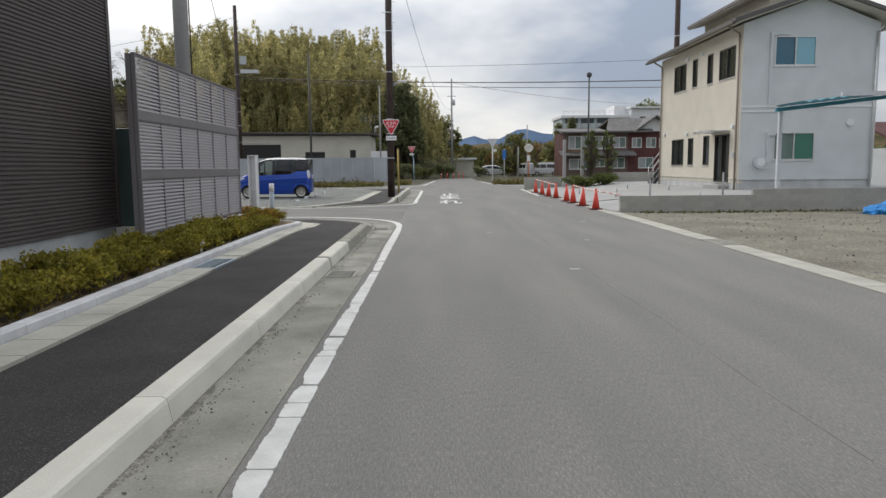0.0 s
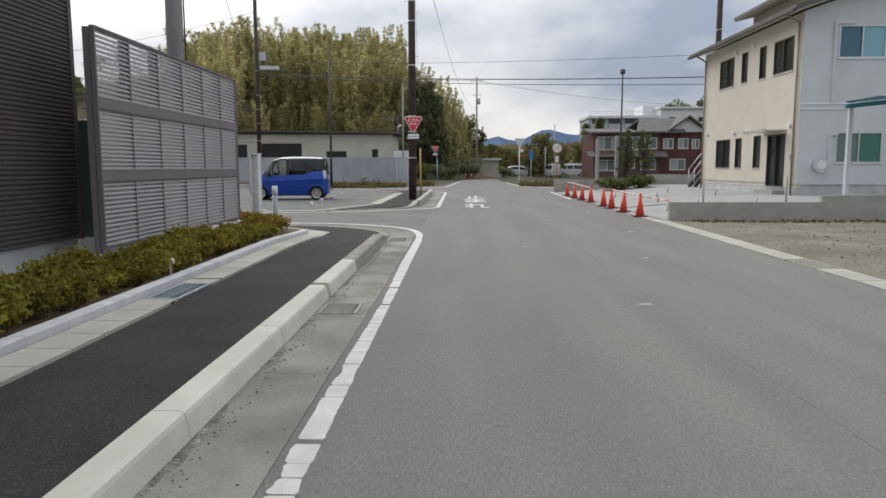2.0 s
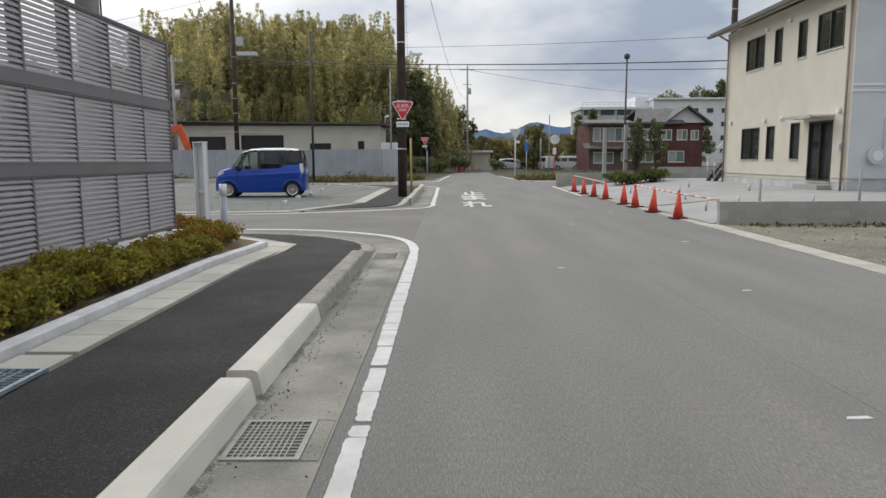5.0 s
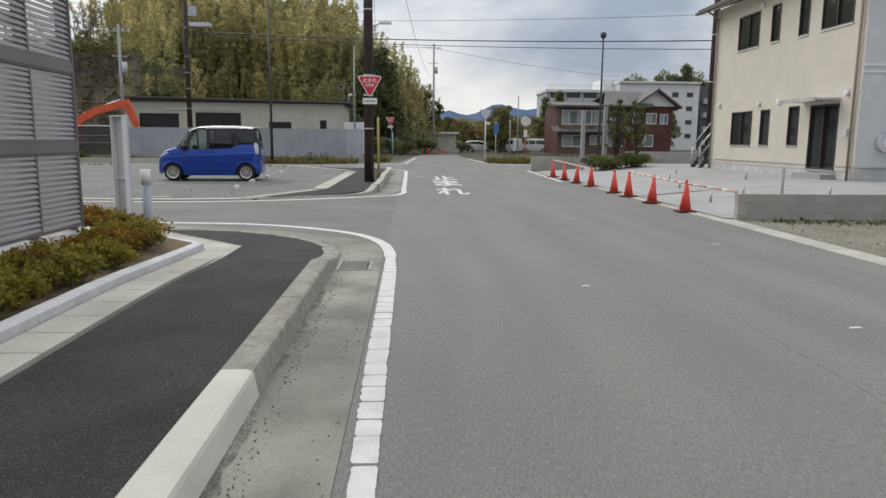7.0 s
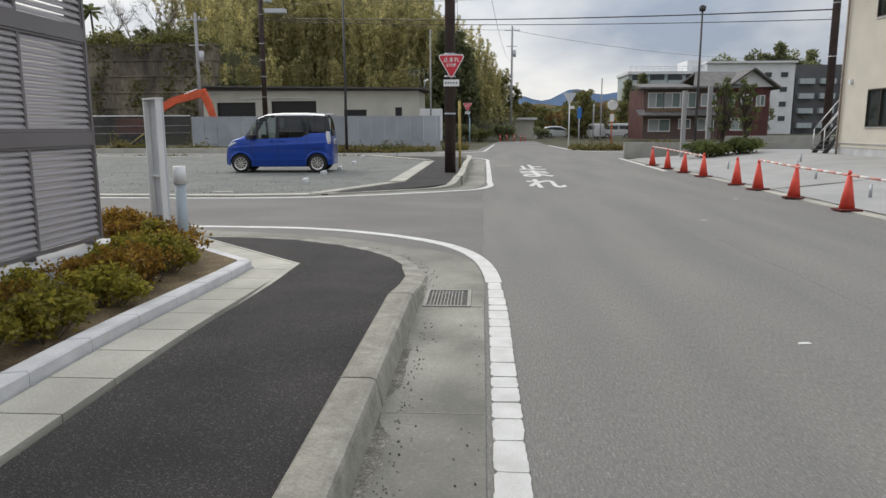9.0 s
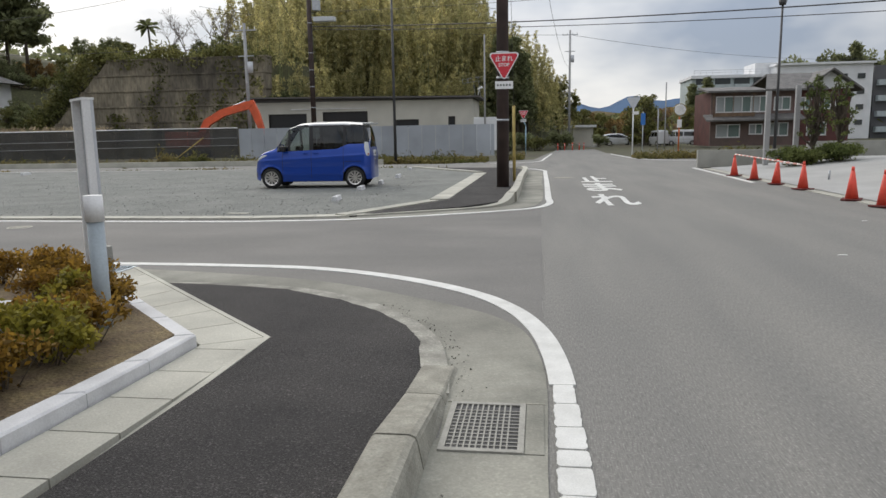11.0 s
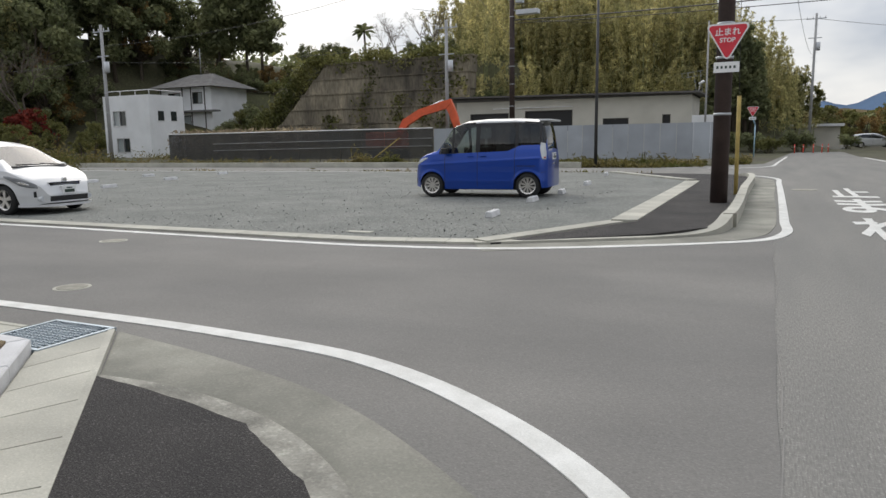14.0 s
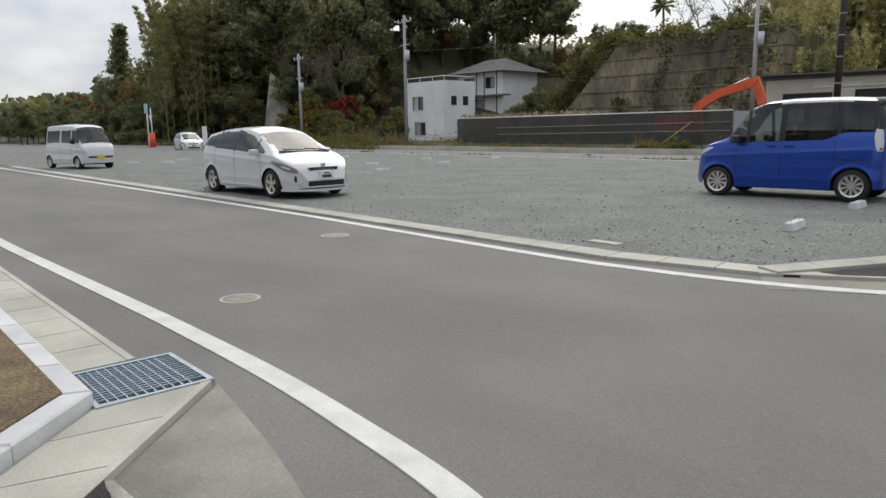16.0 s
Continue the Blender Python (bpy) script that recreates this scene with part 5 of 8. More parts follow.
def skin_patch(car, name, pairs, mat, side, out=0.007, label=""):
    """A lamp or trim laid on the side of a car: pairs of points in x and z along its lower and upper edge."""
    bm, n, m = bmesh.new(), 22, 8
    keys = np.linspace(0, 1, len(pairs))
    at = lambda e, c, t: float(np.interp(t, keys, [p[e][c] for p in pairs]))
    rows = []
    for i in range(n + 1):
        t = i / n
        t = sum(min(1, max(0, t + d)) for d in (-0.03, 0, 0.03)) / 3
        a, b = (at(0, 0, t), at(0, 1, t)), (at(1, 0, t), at(1, 1, t))
        row = []
        for k in range(m + 1):
            x, z = a[0] + (b[0] - a[0]) * k / m, a[1] + (b[1] - a[1]) * k / m
            lift = out if 0 < k < m and 0 < i < n else -0.004
            row.append(bm.verts.new((x + 0.3 * lift * (1 if x > 0 else -1), side * (skin_y(car, x, z) + lift), z)))
        rows.append(row)
    for p, q in zip(rows, rows[1:]):
        for k in range(m):
            bm.faces.new((p[k], q[k], q[k + 1], p[k + 1])).smooth = True
    bmesh.ops.recalc_face_normals(bm, faces=bm.faces)
    return part(name, bm, mat, car, label)


def cabin(car, rows, width, floor, back):
    """Seats behind the glass."""
    for x in rows:
        for s in (1, -1):
            seat = part("seat", boxes((x - 0.1, x + 0.38, s * width * 0.5 - 0.24, s * width * 0.5 + 0.24, floor, floor + 0.16), (x - 0.2, x - 0.06, s * width * 0.5 - 0.23, s * width * 0.5 + 0.23, floor + 0.1, back - 0.22), bev=0.03), CABIN, car, "dark fabric seat")
            part("headrest", boxes((x - 0.2, x - 0.1, s * width * 0.5 - 0.12, s * width * 0.5 + 0.12, back - 0.2, back), bev=0.03), CABIN, seat)


def vehicle(name, label, at, L, W, top, belt, hubs, r, region, mats, tumble=0.13, sill=0.2, taper=(0.45, 0.62, 0.30, 0.80), spokes=10, seams=()):
    """A car built of cross-sections; region names the part that each patch belongs to."""
    car = thing(name, label, "car", at=at)
    xs = sorted(set([-L / 2 + L * (1 - math.cos(math.pi * k / 9)) / 2 * 0.06 for k in range(10)] + [L / 2 - L * (1 - math.cos(math.pi * k / 9)) / 2 * 0.06 for k in range(10)]
                    + list(np.arange(-L / 2 + 0.2, L / 2 - 0.2, 0.022)) + [x + d for x in seams for d in (-0.006, 0.006)]))
    arch = r + 0.045

    def bottom(x):
        z = sill + 0.05 * smoothstep((abs(x) - (L / 2 - 0.35)) / 0.35)
        for h in hubs:
            if abs(x - h) < arch:
                z = max(z, r + math.sqrt(arch * arch - (x - h) ** 2) - 0.01)
        return z

    def plan(x):
        f, ff, b, bf = taper
        if x > L / 2 - f:
            return 1 - (1 - ff) * ((x - (L / 2 - f)) / f) ** 2.6
        if x < -L / 2 + b:
            return 1 - (1 - bf) * ((-L / 2 + b - x) / b) ** 2.6
        return 1.0

    NL, NG, NT = 34, 20, 9
    grid = []
    for x in xs:
        t, p, zb = soften(top, x, 0.03), plan(x), bottom(x)
        b = min(soften(belt, x), t - 0.06)
        half = W / 2 * p
        sec = []
        for i in range(NL + 1):
            z = zb + (b - zb) * i / NL
            k = 1 - 0.055 * abs((z - 0.58) / 0.42) ** 2.2
            crease = 0.010 * math.exp(-((z - 0.86 + 0.05 * x) / 0.035) ** 2) + 0.009 * math.exp(-((z - 0.40) / 0.05) ** 2)
            crease -= 0.010 * math.exp(-((z - 0.62) / 0.12) ** 2)
            for h in hubs:
                gap = math.hypot(x - h, z - r) - arch
                crease += 0.014 * math.exp(-(gap / 0.045) ** 2) if gap > -0.02 else 0
            sec.append((half * k + crease * p, z))
        w0, gh = sec[-1][0], t - b
        te = t - 0.035 - 0.035 * min(1, gh / 0.3)
        w1 = max(0.05, w0 - tumble * min(1.0, gh / 0.5) - 0.03)
        for i in range(1, NG + 1):
            s = i / NG
            sec.append((w0 + (w1 - w0) * (s ** 1.25), b + (te - b) * s))
        for i in range(1, NT + 1):
            s = i / NT
            sec.append((w1 * (1 - s), te + (t - te) * math.sin(s * math.pi / 2) ** 0.8))
        grid.append(sec)
    bms, K = {}, NL + NG + NT

    def quad(pts, key):
        bm, seen = bms.setdefault(key, (bmesh.new(), {}))
        vs = []
        for q in pts:
            q = tuple(round(c, 5) for c in q)
            if q not in seen:
                seen[q] = bm.verts.new(q)
            vs.append(seen[q])
        vs = list(dict.fromkeys(vs))
        if len(vs) > 2:
            try:
                bm.faces.new(vs).smooth = True
            except ValueError:
                pass

    for i in range(len(xs) - 1):
        for k in range(K):
            row = "low" if k < NL else ("side" if k < NL + NG else "top")
            c = [(xs[i], *grid[i][k]), (xs[i + 1], *grid[i + 1][k]), (xs[i + 1], *grid[i + 1][k + 1]), (xs[i], *grid[i][k + 1])]
            mid = [sum(q[a] for q in c) / 4 for a in range(3)]
            key = region(mid[0], abs(mid[1]), mid[2], row)
            if key == "body" and row == "low" and mid[2] > sill + 0.09 and any(abs(mid[0] - q) < 0.006 for q in seams):
                key = "door_gap"
            two = key in ("front_window", "side_window", "pillar", "door_gap")
            mark = 1 + (min(range(len(seams)), key=lambda q: abs(seams[q] - mid[0])) if key == "door_gap" else 0)
            quad(c, (key, mark if two else 0))
            quad([(x, -y, z) for x, y, z in c[::-1]], (key, -mark if two else 0))
    for i, flip in ((0, False), (len(xs) - 1, True)):
        for k in range(K):
            a, b = grid[i][k], grid[i][k + 1]
            c = [(xs[i], a[0], a[1]), (xs[i], b[0], b[1]), (xs[i], -b[0], b[1]), (xs[i], -a[0], a[1])]
            quad(c if flip else c[::-1], (region(xs[i], 0.0, (a[1] + b[1]) / 2, "low"), 0))
    skins[car.name] = (xs, [sec[:NL + NG + 1] for sec in grid])
    mats = {**mats, "door_gap": TRIM}
    for (key, _), (bm, _) in bms.items():
        bmesh.ops.recalc_face_normals(bm, faces=bm.faces)
        part(key, bm, mats[key], car)
    floor = part("underbody", boxes((-L / 2 + 0.4, L / 2 - 0.55, -W / 2 + 0.18, W / 2 - 0.18, sill - 0.02, sill + 0.25)), TRIM, car)
    for h, nm in ((hubs[0], "front_wheel"), (hubs[1], "rear_wheel")):
        for s in (1, -1):
            part("wheel_well", boxes((h - arch, h + arch, s * (W / 2 - 0.26) - 0.08, s * (W / 2 - 0.26) + 0.08, 0.34, r + arch - 0.02)), TRIM, car)
            wheel(car, nm, h, s * (W / 2 - 0.015), r, 0.17, spokes, s)
    return car


def pillars(x, spans):
    return any(a < x < b for a, b in spans)


def blue_region(x, y, z, row):
    if row == "top":
        return "windscreen" if 0.64 < x < 1.04 else (("rear_window" if z > 1.25 else "body") if x < -1.56 else ("roof" if x <= 0.64 else "body"))
    if row == "side":
        if x > 1.0:
            return "body"
        if x < -1.57:
            return "rear_window" if z > 1.28 else "body"
        if z > 1.79:
            return "roof"
        return "pillar" if pillars(x, ((-0.05, 0.05), (-1.0, -0.92))) or z > 1.745 or x < -1.50 or 0.60 < x < 0.66 else ("front_window" if x > 0 else "side_window")
    if x > 1.60 and 0.32 < z < 0.46 and y < 0.5:
        return "grille"
    return "body"


KZ = 1.065
blue = vehicle("kei_car", "small tall blue kei car with white roof parked on gravel", pose(-7.386, 35.48, lot_z(0, 35.4), 0, 0, 183.5), 3.42, 1.475,
               [(x, z * KZ) for x, z in [(-1.71, 0.80), (-1.69, 1.10), (-1.62, 1.60), (-1.53, 1.735), (-0.9, 1.775), (-0.1, 1.775), (0.35, 1.745), (0.66, 1.64), (1.06, 1.10), (1.40, 1.0), (1.58, 0.90), (1.66, 0.74), (1.71, 0.55)]],
               [(-1.7, 1.25), (-1.05, 1.24), (-0.75, 1.11), (0.9, 1.05), (1.7, 1.01)], (1.185, -1.245), 0.295, blue_region,
               {"body": BLUE_CAR, "roof": WHITE_CAR, "windscreen": CAR_GLASS_PALE, "front_window": CAR_GLASS_PALE, "side_window": CAR_GLASS, "rear_window": CAR_GLASS, "pillar": TRIM, "grille": TRIM},
               tumble=0.09, taper=(0.5, 0.60, 0.22, 0.84), seams=(0.84, 0.0, -0.93))
cabin(blue, (0.15, -0.75), 0.7, 0.62, 1.42)
part("dashboard", boxes((0.72, 1.0, -0.6, 0.6, 0.85, 1.06), bev=0.04), CABIN, blue)
part("steering_wheel", tubes(((0.58, -0.35, 1.02), (0.61, -0.35, 1.03), 0.17), n=20), TRIM, blue)
for s in (1, -1):
    lens = skin_patch(blue, "tail_lamp", [((-1.675, 0.90), (-1.60, 0.90)), ((-1.685, 1.0), (-1.555, 1.02)), ((-1.675, 1.14), (-1.525, 1.17)), ((-1.645, 1.29), (-1.535, 1.31))], LAMP_CLEAR, s, 0.012, "clear silvery tail lamp")
    skin_patch(blue, "lamp_insert", [((-1.668, 0.93), (-1.63, 0.93)), ((-1.672, 0.97), (-1.62, 0.98))], LAMP_RED, s, 0.016)
    skin_patch(blue, "headlamp", [((1.64, 0.76), (1.60, 0.86)), ((1.55, 0.82), (1.50, 0.93)), ((1.42, 0.88), (1.38, 0.97)), ((1.30, 0.945), (1.29, 0.965))], LAMP_CLEAR, s, 0.012, "swept clear headlamp")
    skin_patch(blue, "bumper_line", [((-1.68, 0.62), (-1.68, 0.628)), ((-1.56, 0.60), (-1.56, 0.608))], TRIM, s, 0.004)
for s in (1, -1):
    part("door_mirror", boxes((0.72, 0.86, s * 0.80 - 0.09, s * 0.80 + 0.09, 1.06, 1.20), bev=0.03), TRIM, blue)
    for x in (0.18, -0.14):
        part("door_handle", boxes((x - 0.075, x + 0.075, s * 0.735 - 0.012, s * 0.735 + 0.012, 0.985, 1.015), bev=0.008), BLUE_CAR, blue)
    part("slide_rail", boxes((-1.44, -0.98, s * 0.728 - 0.004, s * 0.728 + 0.008, 0.75, 0.764)), TRIM, blue)
part("rear_spoiler", boxes((-1.76, -1.48, -0.54, 0.54, 1.80, 1.84), bev=0.012), WHITE_CAR, blue)
part("number_plate", boxes((-1.735, -1.70, -0.165, 0.165, 0.90, 1.06)), WHITE, blue)
part("plate_writing", boxes((-1.7375, -1.734, -0.12, 0.12, 0.925, 0.985), (-1.7375, -1.734, -0.08, 0.08, 1.005, 1.03)), INK, blue)
part("rear_badge", boxes((-1.722, -1.70, -0.05, 0.05, 0.78, 0.82)), CHROME, blue)
part("wiper", boxes((-1.715, -1.69, -0.02, 0.34, 1.26, 1.275)), TRIM, blue)


WAGON_BELT = [(-2.3, 1.14), (-1.3, 1.06), (0.8, 0.95), (2.3, 0.88)]


def white_region(x, y, z, row):
    if row == "top":
        return ("windscreen" if y < 0.60 and 0.55 < x < 1.36 else "body") if 0.50 < x else ("rear_window" if x < -1.95 else "body")
    if row == "side":
        if x > 1.12 or x < -1.93:
            return "body"
        if pillars(x, ((0.70, 0.75), (-0.32, -0.22), (-1.22, -1.14))):
            return "pillar"
        return ("front_window" if x > -0.22 else "side_window") if z > curve(WAGON_BELT, x) + 0.03 and z < curve([(-1.95, 1.20), (-1.7, 1.34), (-1.0, 1.455), (-0.1, 1.465), (0.4, 1.355), (0.8, 1.165), (1.15, 0.99)], x) else "body"
    if x > 2.05 and 0.27 < z < 0.385 and y < 0.46:
        return "intake"
    if x > 1.95 and 0.585 + 0.10 * y < z < 0.665 + 0.10 * y and y < 0.46:
        return "grille"
    return "body"


white = vehicle("wagon", "white family wagon parked on gravel facing the side street", pose(-16.95, 29.28, lot_z(0, 29), 0, 0, 2), 4.50, 1.775,
                [(-2.25, 0.80), (-2.22, 1.02), (-2.10, 1.32), (-1.85, 1.46), (-1.2, 1.55), (-0.4, 1.575), (0.1, 1.56), (0.5, 1.47), (1.38, 1.02), (1.75, 0.885), (1.98, 0.77), (2.14, 0.645), (2.25, 0.44)],
                WAGON_BELT, (1.38, -1.40), 0.315, white_region,
                {"body": WHITE_CAR, "windscreen": WINDSCREEN, "front_window": CAR_GLASS, "side_window": CAR_GLASS, "rear_window": CAR_GLASS, "pillar": TRIM, "grille": TRIM, "intake": TRIM},
                tumble=0.20, sill=0.19, taper=(0.95, 0.52, 0.6, 0.70), spokes=5, seams=(0.98, -0.24, -1.24))
cabin(white, (0.1, -0.85), 0.8, 0.48, 1.30)
part("dashboard", boxes((0.75, 1.25, -0.68, 0.68, 0.75, 0.93), bev=0.05), CABIN, white)
part("steering_wheel", tubes(((0.62, -0.38, 0.92), (0.65, -0.38, 0.93), 0.18), n=20), TRIM, white)
for s in (1, -1):
    skin_patch(white, "headlamp", [((2.11, 0.55), (2.09, 0.64)), ((1.97, 0.565), (1.92, 0.72)), ((1.80, 0.61), (1.74, 0.785)), ((1.62, 0.71), (1.56, 0.82)), ((1.44, 0.80), (1.42, 0.825))], LAMP_GREY, s, 0.016, "long swept clear headlamp")
    skin_patch(white, "lamp_insert", [((1.98, 0.61), (1.97, 0.65)), ((1.88, 0.63), (1.86, 0.69)), ((1.76, 0.67), (1.75, 0.71))], CHROME, s, 0.021)
    skin_patch(white, "tail_lamp", [((-2.2, 0.86), (-2.12, 0.86)), ((-2.19, 1.0), (-2.0, 1.03)), ((-2.15, 1.14), (-1.95, 1.15))], LAMP_RED, s, 0.012)
    skin_patch(white, "bumper_vent", [((2.08, 0.36), (2.07, 0.50)), ((2.03, 0.36), (2.03, 0.50))], TRIM, s, 0.005)
    skin_patch(white, "side_skirt", [((0.95, 0.215), (0.95, 0.275)), ((-0.98, 0.215), (-0.98, 0.285))], WHITE_CAR, s, 0.022)
for s in (1, -1):
    part("door_mirror", boxes((0.78, 0.93, s * 0.96 - 0.1, s * 0.96 + 0.1, 0.93, 1.06), bev=0.04), WHITE_CAR, white)
    for x in (-0.28, -1.2):
        part("door_handle", boxes((x - 0.09, x + 0.09, s * 0.892 - 0.012, s * 0.892 + 0.012, 0.83, 0.86), bev=0.008), WHITE_CAR, white)
    part("fog_lamp", tubes(((2.02, s * 0.58, 0.33), (2.165, s * 0.56, 0.33), 0.06), n=14), LAMP_CLEAR, white)
part("front_lip", prism([(1.75, -0.84), (2.0, -0.76), (2.2, -0.55), (2.31, -0.3), (2.33, 0), (2.31, 0.3), (2.2, 0.55), (2.0, 0.76), (1.75, 0.84)], 0.165, 0.215), WHITE_CAR, white)
part("number_plate", boxes((2.16, 2.265, -0.165, 0.165, 0.42, 0.585)), WHITE, white)
part("plate_writing", boxes((2.264, 2.268, -0.12, 0.12, 0.445, 0.51), (2.264, 2.268, -0.07, 0.07, 0.53, 0.555)), INK, white)
part("grille_opening", boxes((2.06, 2.158, -0.36, 0.36, 0.595, 0.665), bev=0.015), TRIM, white, "slim black grille opening")
part("grille_bar", boxes((2.08, 2.168, -0.38, 0.38, 0.662, 0.674)), CHROME, white)
part("grille_bar", boxes((2.08, 2.168, -0.30, 0.30, 0.622, 0.634)), CHROME, white)
part("wiper", tubes(((1.40, 0.62, 1.025), (1.36, 0.05, 1.058), 0.014), ((1.40, 0.02, 1.04), (1.37, -0.52, 1.045), 0.014), ((1.43, -0.66, 1.0), (1.43, 0.66, 1.0), 0.02)), TRIM, white)
part("front_badge", tubes(((2.10, 0, 0.715), (2.145, 0, 0.705), 0.055), n=16), CHROME, white)


def van_region(x, y, z, row):
    if row == "top":
        return "windscreen" if 0.98 < x < 1.42 else "body"
    if row == "side":
        if x > 1.28 or x < -1.5 or z > 1.62:
            return "body"
        return "pillar" if pillars(x, ((0.62, 0.68), (-0.3, -0.22), (-0.36, -0.3))) else (("front_window" if x > 0.6 else "side_window") if z > 1.10 else "body")
    if x > 1.58 and y < 0.42 and (0.62 < z < 0.70 or 0.46 < z < 0.54):
        return "grille"
    return "body"


van = vehicle("kei_van", "small white box van parked at the edge of the lot", pose(-35.2, 29.75, lot_z(0, 29), 0, 0, 12), 3.395, 1.475,
              [(-1.70, 1.0), (-1.67, 1.72), (-1.55, 1.85), (-0.3, 1.89), (0.7, 1.86), (1.0, 1.77), (1.44, 1.08), (1.60, 0.92), (1.68, 0.72), (1.70, 0.5)],
              [(-1.7, 1.06), (1.7, 0.98)], (1.10, -1.33), 0.27, van_region,
              {"body": WHITE_CAR, "windscreen": CAR_GLASS_PALE, "front_window": CAR_GLASS_PALE, "side_window": CAR_GLASS, "pillar": WHITE_CAR, "grille": TRIM}, tumble=0.09, taper=(0.4, 0.72, 0.2, 0.85), spokes=5, seams=(1.26, 0.64, -0.3))
cabin(van, (0.35,), 0.7, 0.62, 1.38)
for s in (1, -1):
    skin_patch(van, "headlamp", [((1.64, 0.68), (1.60, 0.86)), ((1.55, 0.68), (1.52, 0.90)), ((1.44, 0.74), (1.44, 0.88))], LAMP_CLEAR, s, 0.012)
part("number_plate", boxes((1.70, 1.72, -0.165, 0.165, 0.42, 0.56)), PLATE_YELLOW, van)
for s in (1, -1):
    part("door_mirror", boxes((1.0, 1.1, s * 0.82 - 0.08, s * 0.82 + 0.08, 1.05, 1.25), bev=0.03), TRIM, van)
tagged(copy_thing(white, pose(-60, 44.5, 0.0, 0, 0, -12)), "pale silver car standing beyond the van")
tagged(copy_thing(van, pose(13.5, 104, 0.1, 0, 0, 100)), "small white van far down the road")
tagged(copy_thing(white, pose(9.6, 112, 0.1, 0, 0, 8)), "white car far down the road")
tagged(copy_thing(van, pose(16.5, 106, 0.1, 0, 0, 170)), "small white van far down the road")


# ---- signs, posts and poles ----
def triangle(side, zt, r=0.07):
    """Outline in x and z of a triangle standing on its tip, with rounded corners and its upper edge at zt."""
    h = side * math.sqrt(3) / 2
    c = [(-side / 2, zt), (side / 2, zt), (0, zt - h)]
    mx, mz = 0.0, zt - h / 3
    out = []
    for i, a0 in ((2, 210), (1, -30), (0, 90)):
        cx, cz = c[i]
        d = Vector((mx - cx, mz - cz)).normalized() * 2 * r
        for k in range(5):
            a = radians(a0 + 120 * k / 4)
            out.append((cx + d.x + r * math.cos(a), cz + d.y + r * math.sin(a)))
    return out


def stop_sign(at, name="stop_sign", on_pole=True):
    s = thing(name, "red triangular stop sign" + (" fixed to a dark utility pole" if on_pole else " on a pale blue bent post"), "road sign", at=at)
    part("plate", plate(triangle(0.86, 0.69), 0.0, 0.004), GREY_PAINT, s)
    part("border", plate(triangle(0.86, 0.69), -0.008, -0.002), WHITE, s)
    part("face", plate(triangle(0.76, 0.655, 0.05), -0.0125, -0.0085), RED_SIGN, s)
    for txt, size, z in (("止まれ", 0.155, 0.475), ("STOP", 0.12, 0.335)):
        me = lettering(txt, size, mat=WHITE, depth=0.003, bold=0.003)
        c = np.empty(len(me.vertices) * 3)
        me.vertices.foreach_get("co", c)
        x = c.reshape(-1, 3)[:, 0]
        o = part("lettering", me, None, s, "white lettering")
        o.matrix_basis = pose(-(x.min() + x.max()) / 2, -0.0155, z, 90, 0, 0)
    part("lower_plate", boxes((-0.235, 0.235, -0.008, -0.002, -0.24, -0.04)), WHITE, s, "white plate below the triangle")
    part("lower_writing", boxes(*[(-0.185 + 0.078 * k, -0.145 + 0.078 * k, -0.0105, -0.0085, -0.165, -0.115) for k in range(5)]), INK, s, "row of dark characters")
    return s


def tall_pole(label, x, y, height, r0, r1, mat, bands=(), steps=(), n=16, base=0.0):
    p = thing("utility_pole", label, "utility pole", at=pose(x, y, base))
    part("shaft", tubes(((0, 0, -0.1), (0, 0, height), r0, r1), n=n), mat, p)
    for z in bands:
        r = r0 + (r1 - r0) * z / height
        part("band", tubes(((0, 0, z), (0, 0, z + 0.05), r + 0.008), n=n), STEEL, p)
    if steps:
        bm = bmesh.new()
        z, s = steps[0], 1
        while z < min(height, steps[1]):
            r = r0 + (r1 - r0) * z / height
            tube(bm, (s * r * 0.8, 0, z), (s * (r + 0.16), 0, z), 0.009, n=5)
            z, s = z + 0.45, -s
        part("step_bolts", bm, STEEL, p)
    return p


sign_pole = tall_pole("dark brown utility pole standing on the far pavement corner", -1.85, 34.35, 13.0, 0.17, 0.13, POLE_BROWN, (1.75, 2.85, 3.5, 5.6, 7.4, 8.2), (4.2, 12.5), base=0.115)
stop_sign(pose(-1.80, 34.14, 2.93, 0, 0, 0))
lamp = thing("street_lamp", "small white street lamp on a short arm", "street lamp", at=pose(-1.85, 34.35, 5.2))
part("arm", tubes(((0.1, 0, 0), (0.42, -0.05, 0.12), 0.02), ((0.1, 0, -0.15), (0.3, -0.03, 0.07), 0.015), n=6), STEEL, lamp)
bm = boxes((0.36, 0.78, -0.13, 0.03, 0.08, 0.18), bev=0.04)
part("head", bm, WHITE, lamp)
guard = thing("guy_wire_guard", "weathered yellow guy wire cover beside the pole", "wire guard", at=pose(-1.62, 36.6, 0.115))
part("cover", tubes(((0, 0, 0), (-0.02, 0.1, 2.25), 0.045), n=10), YELLOW, guard)
part("wire", tubes(((-0.02, 0.1, 2.2), (-0.2, -2.0, 12.4), 0.006), n=5), POLE_DARK, guard)

stop_sign(pose(-2.2, 74.9, 2.92), on_pole=False)
post = thing("sign_post", "pale blue bent steel post of the far stop sign", "sign post", at=pose(-2.0, 74.95, 0.0))
part("tube", tubes(((0, 0, 0), (0, 0, 2.3), 0.045), ((0, 0, 2.3), (-0.2, 0, 2.85), 0.045), ((-0.2, 0, 2.85), (-0.2, 0.02, 3.6), 0.045), n=8), PALE_BLUE, post)

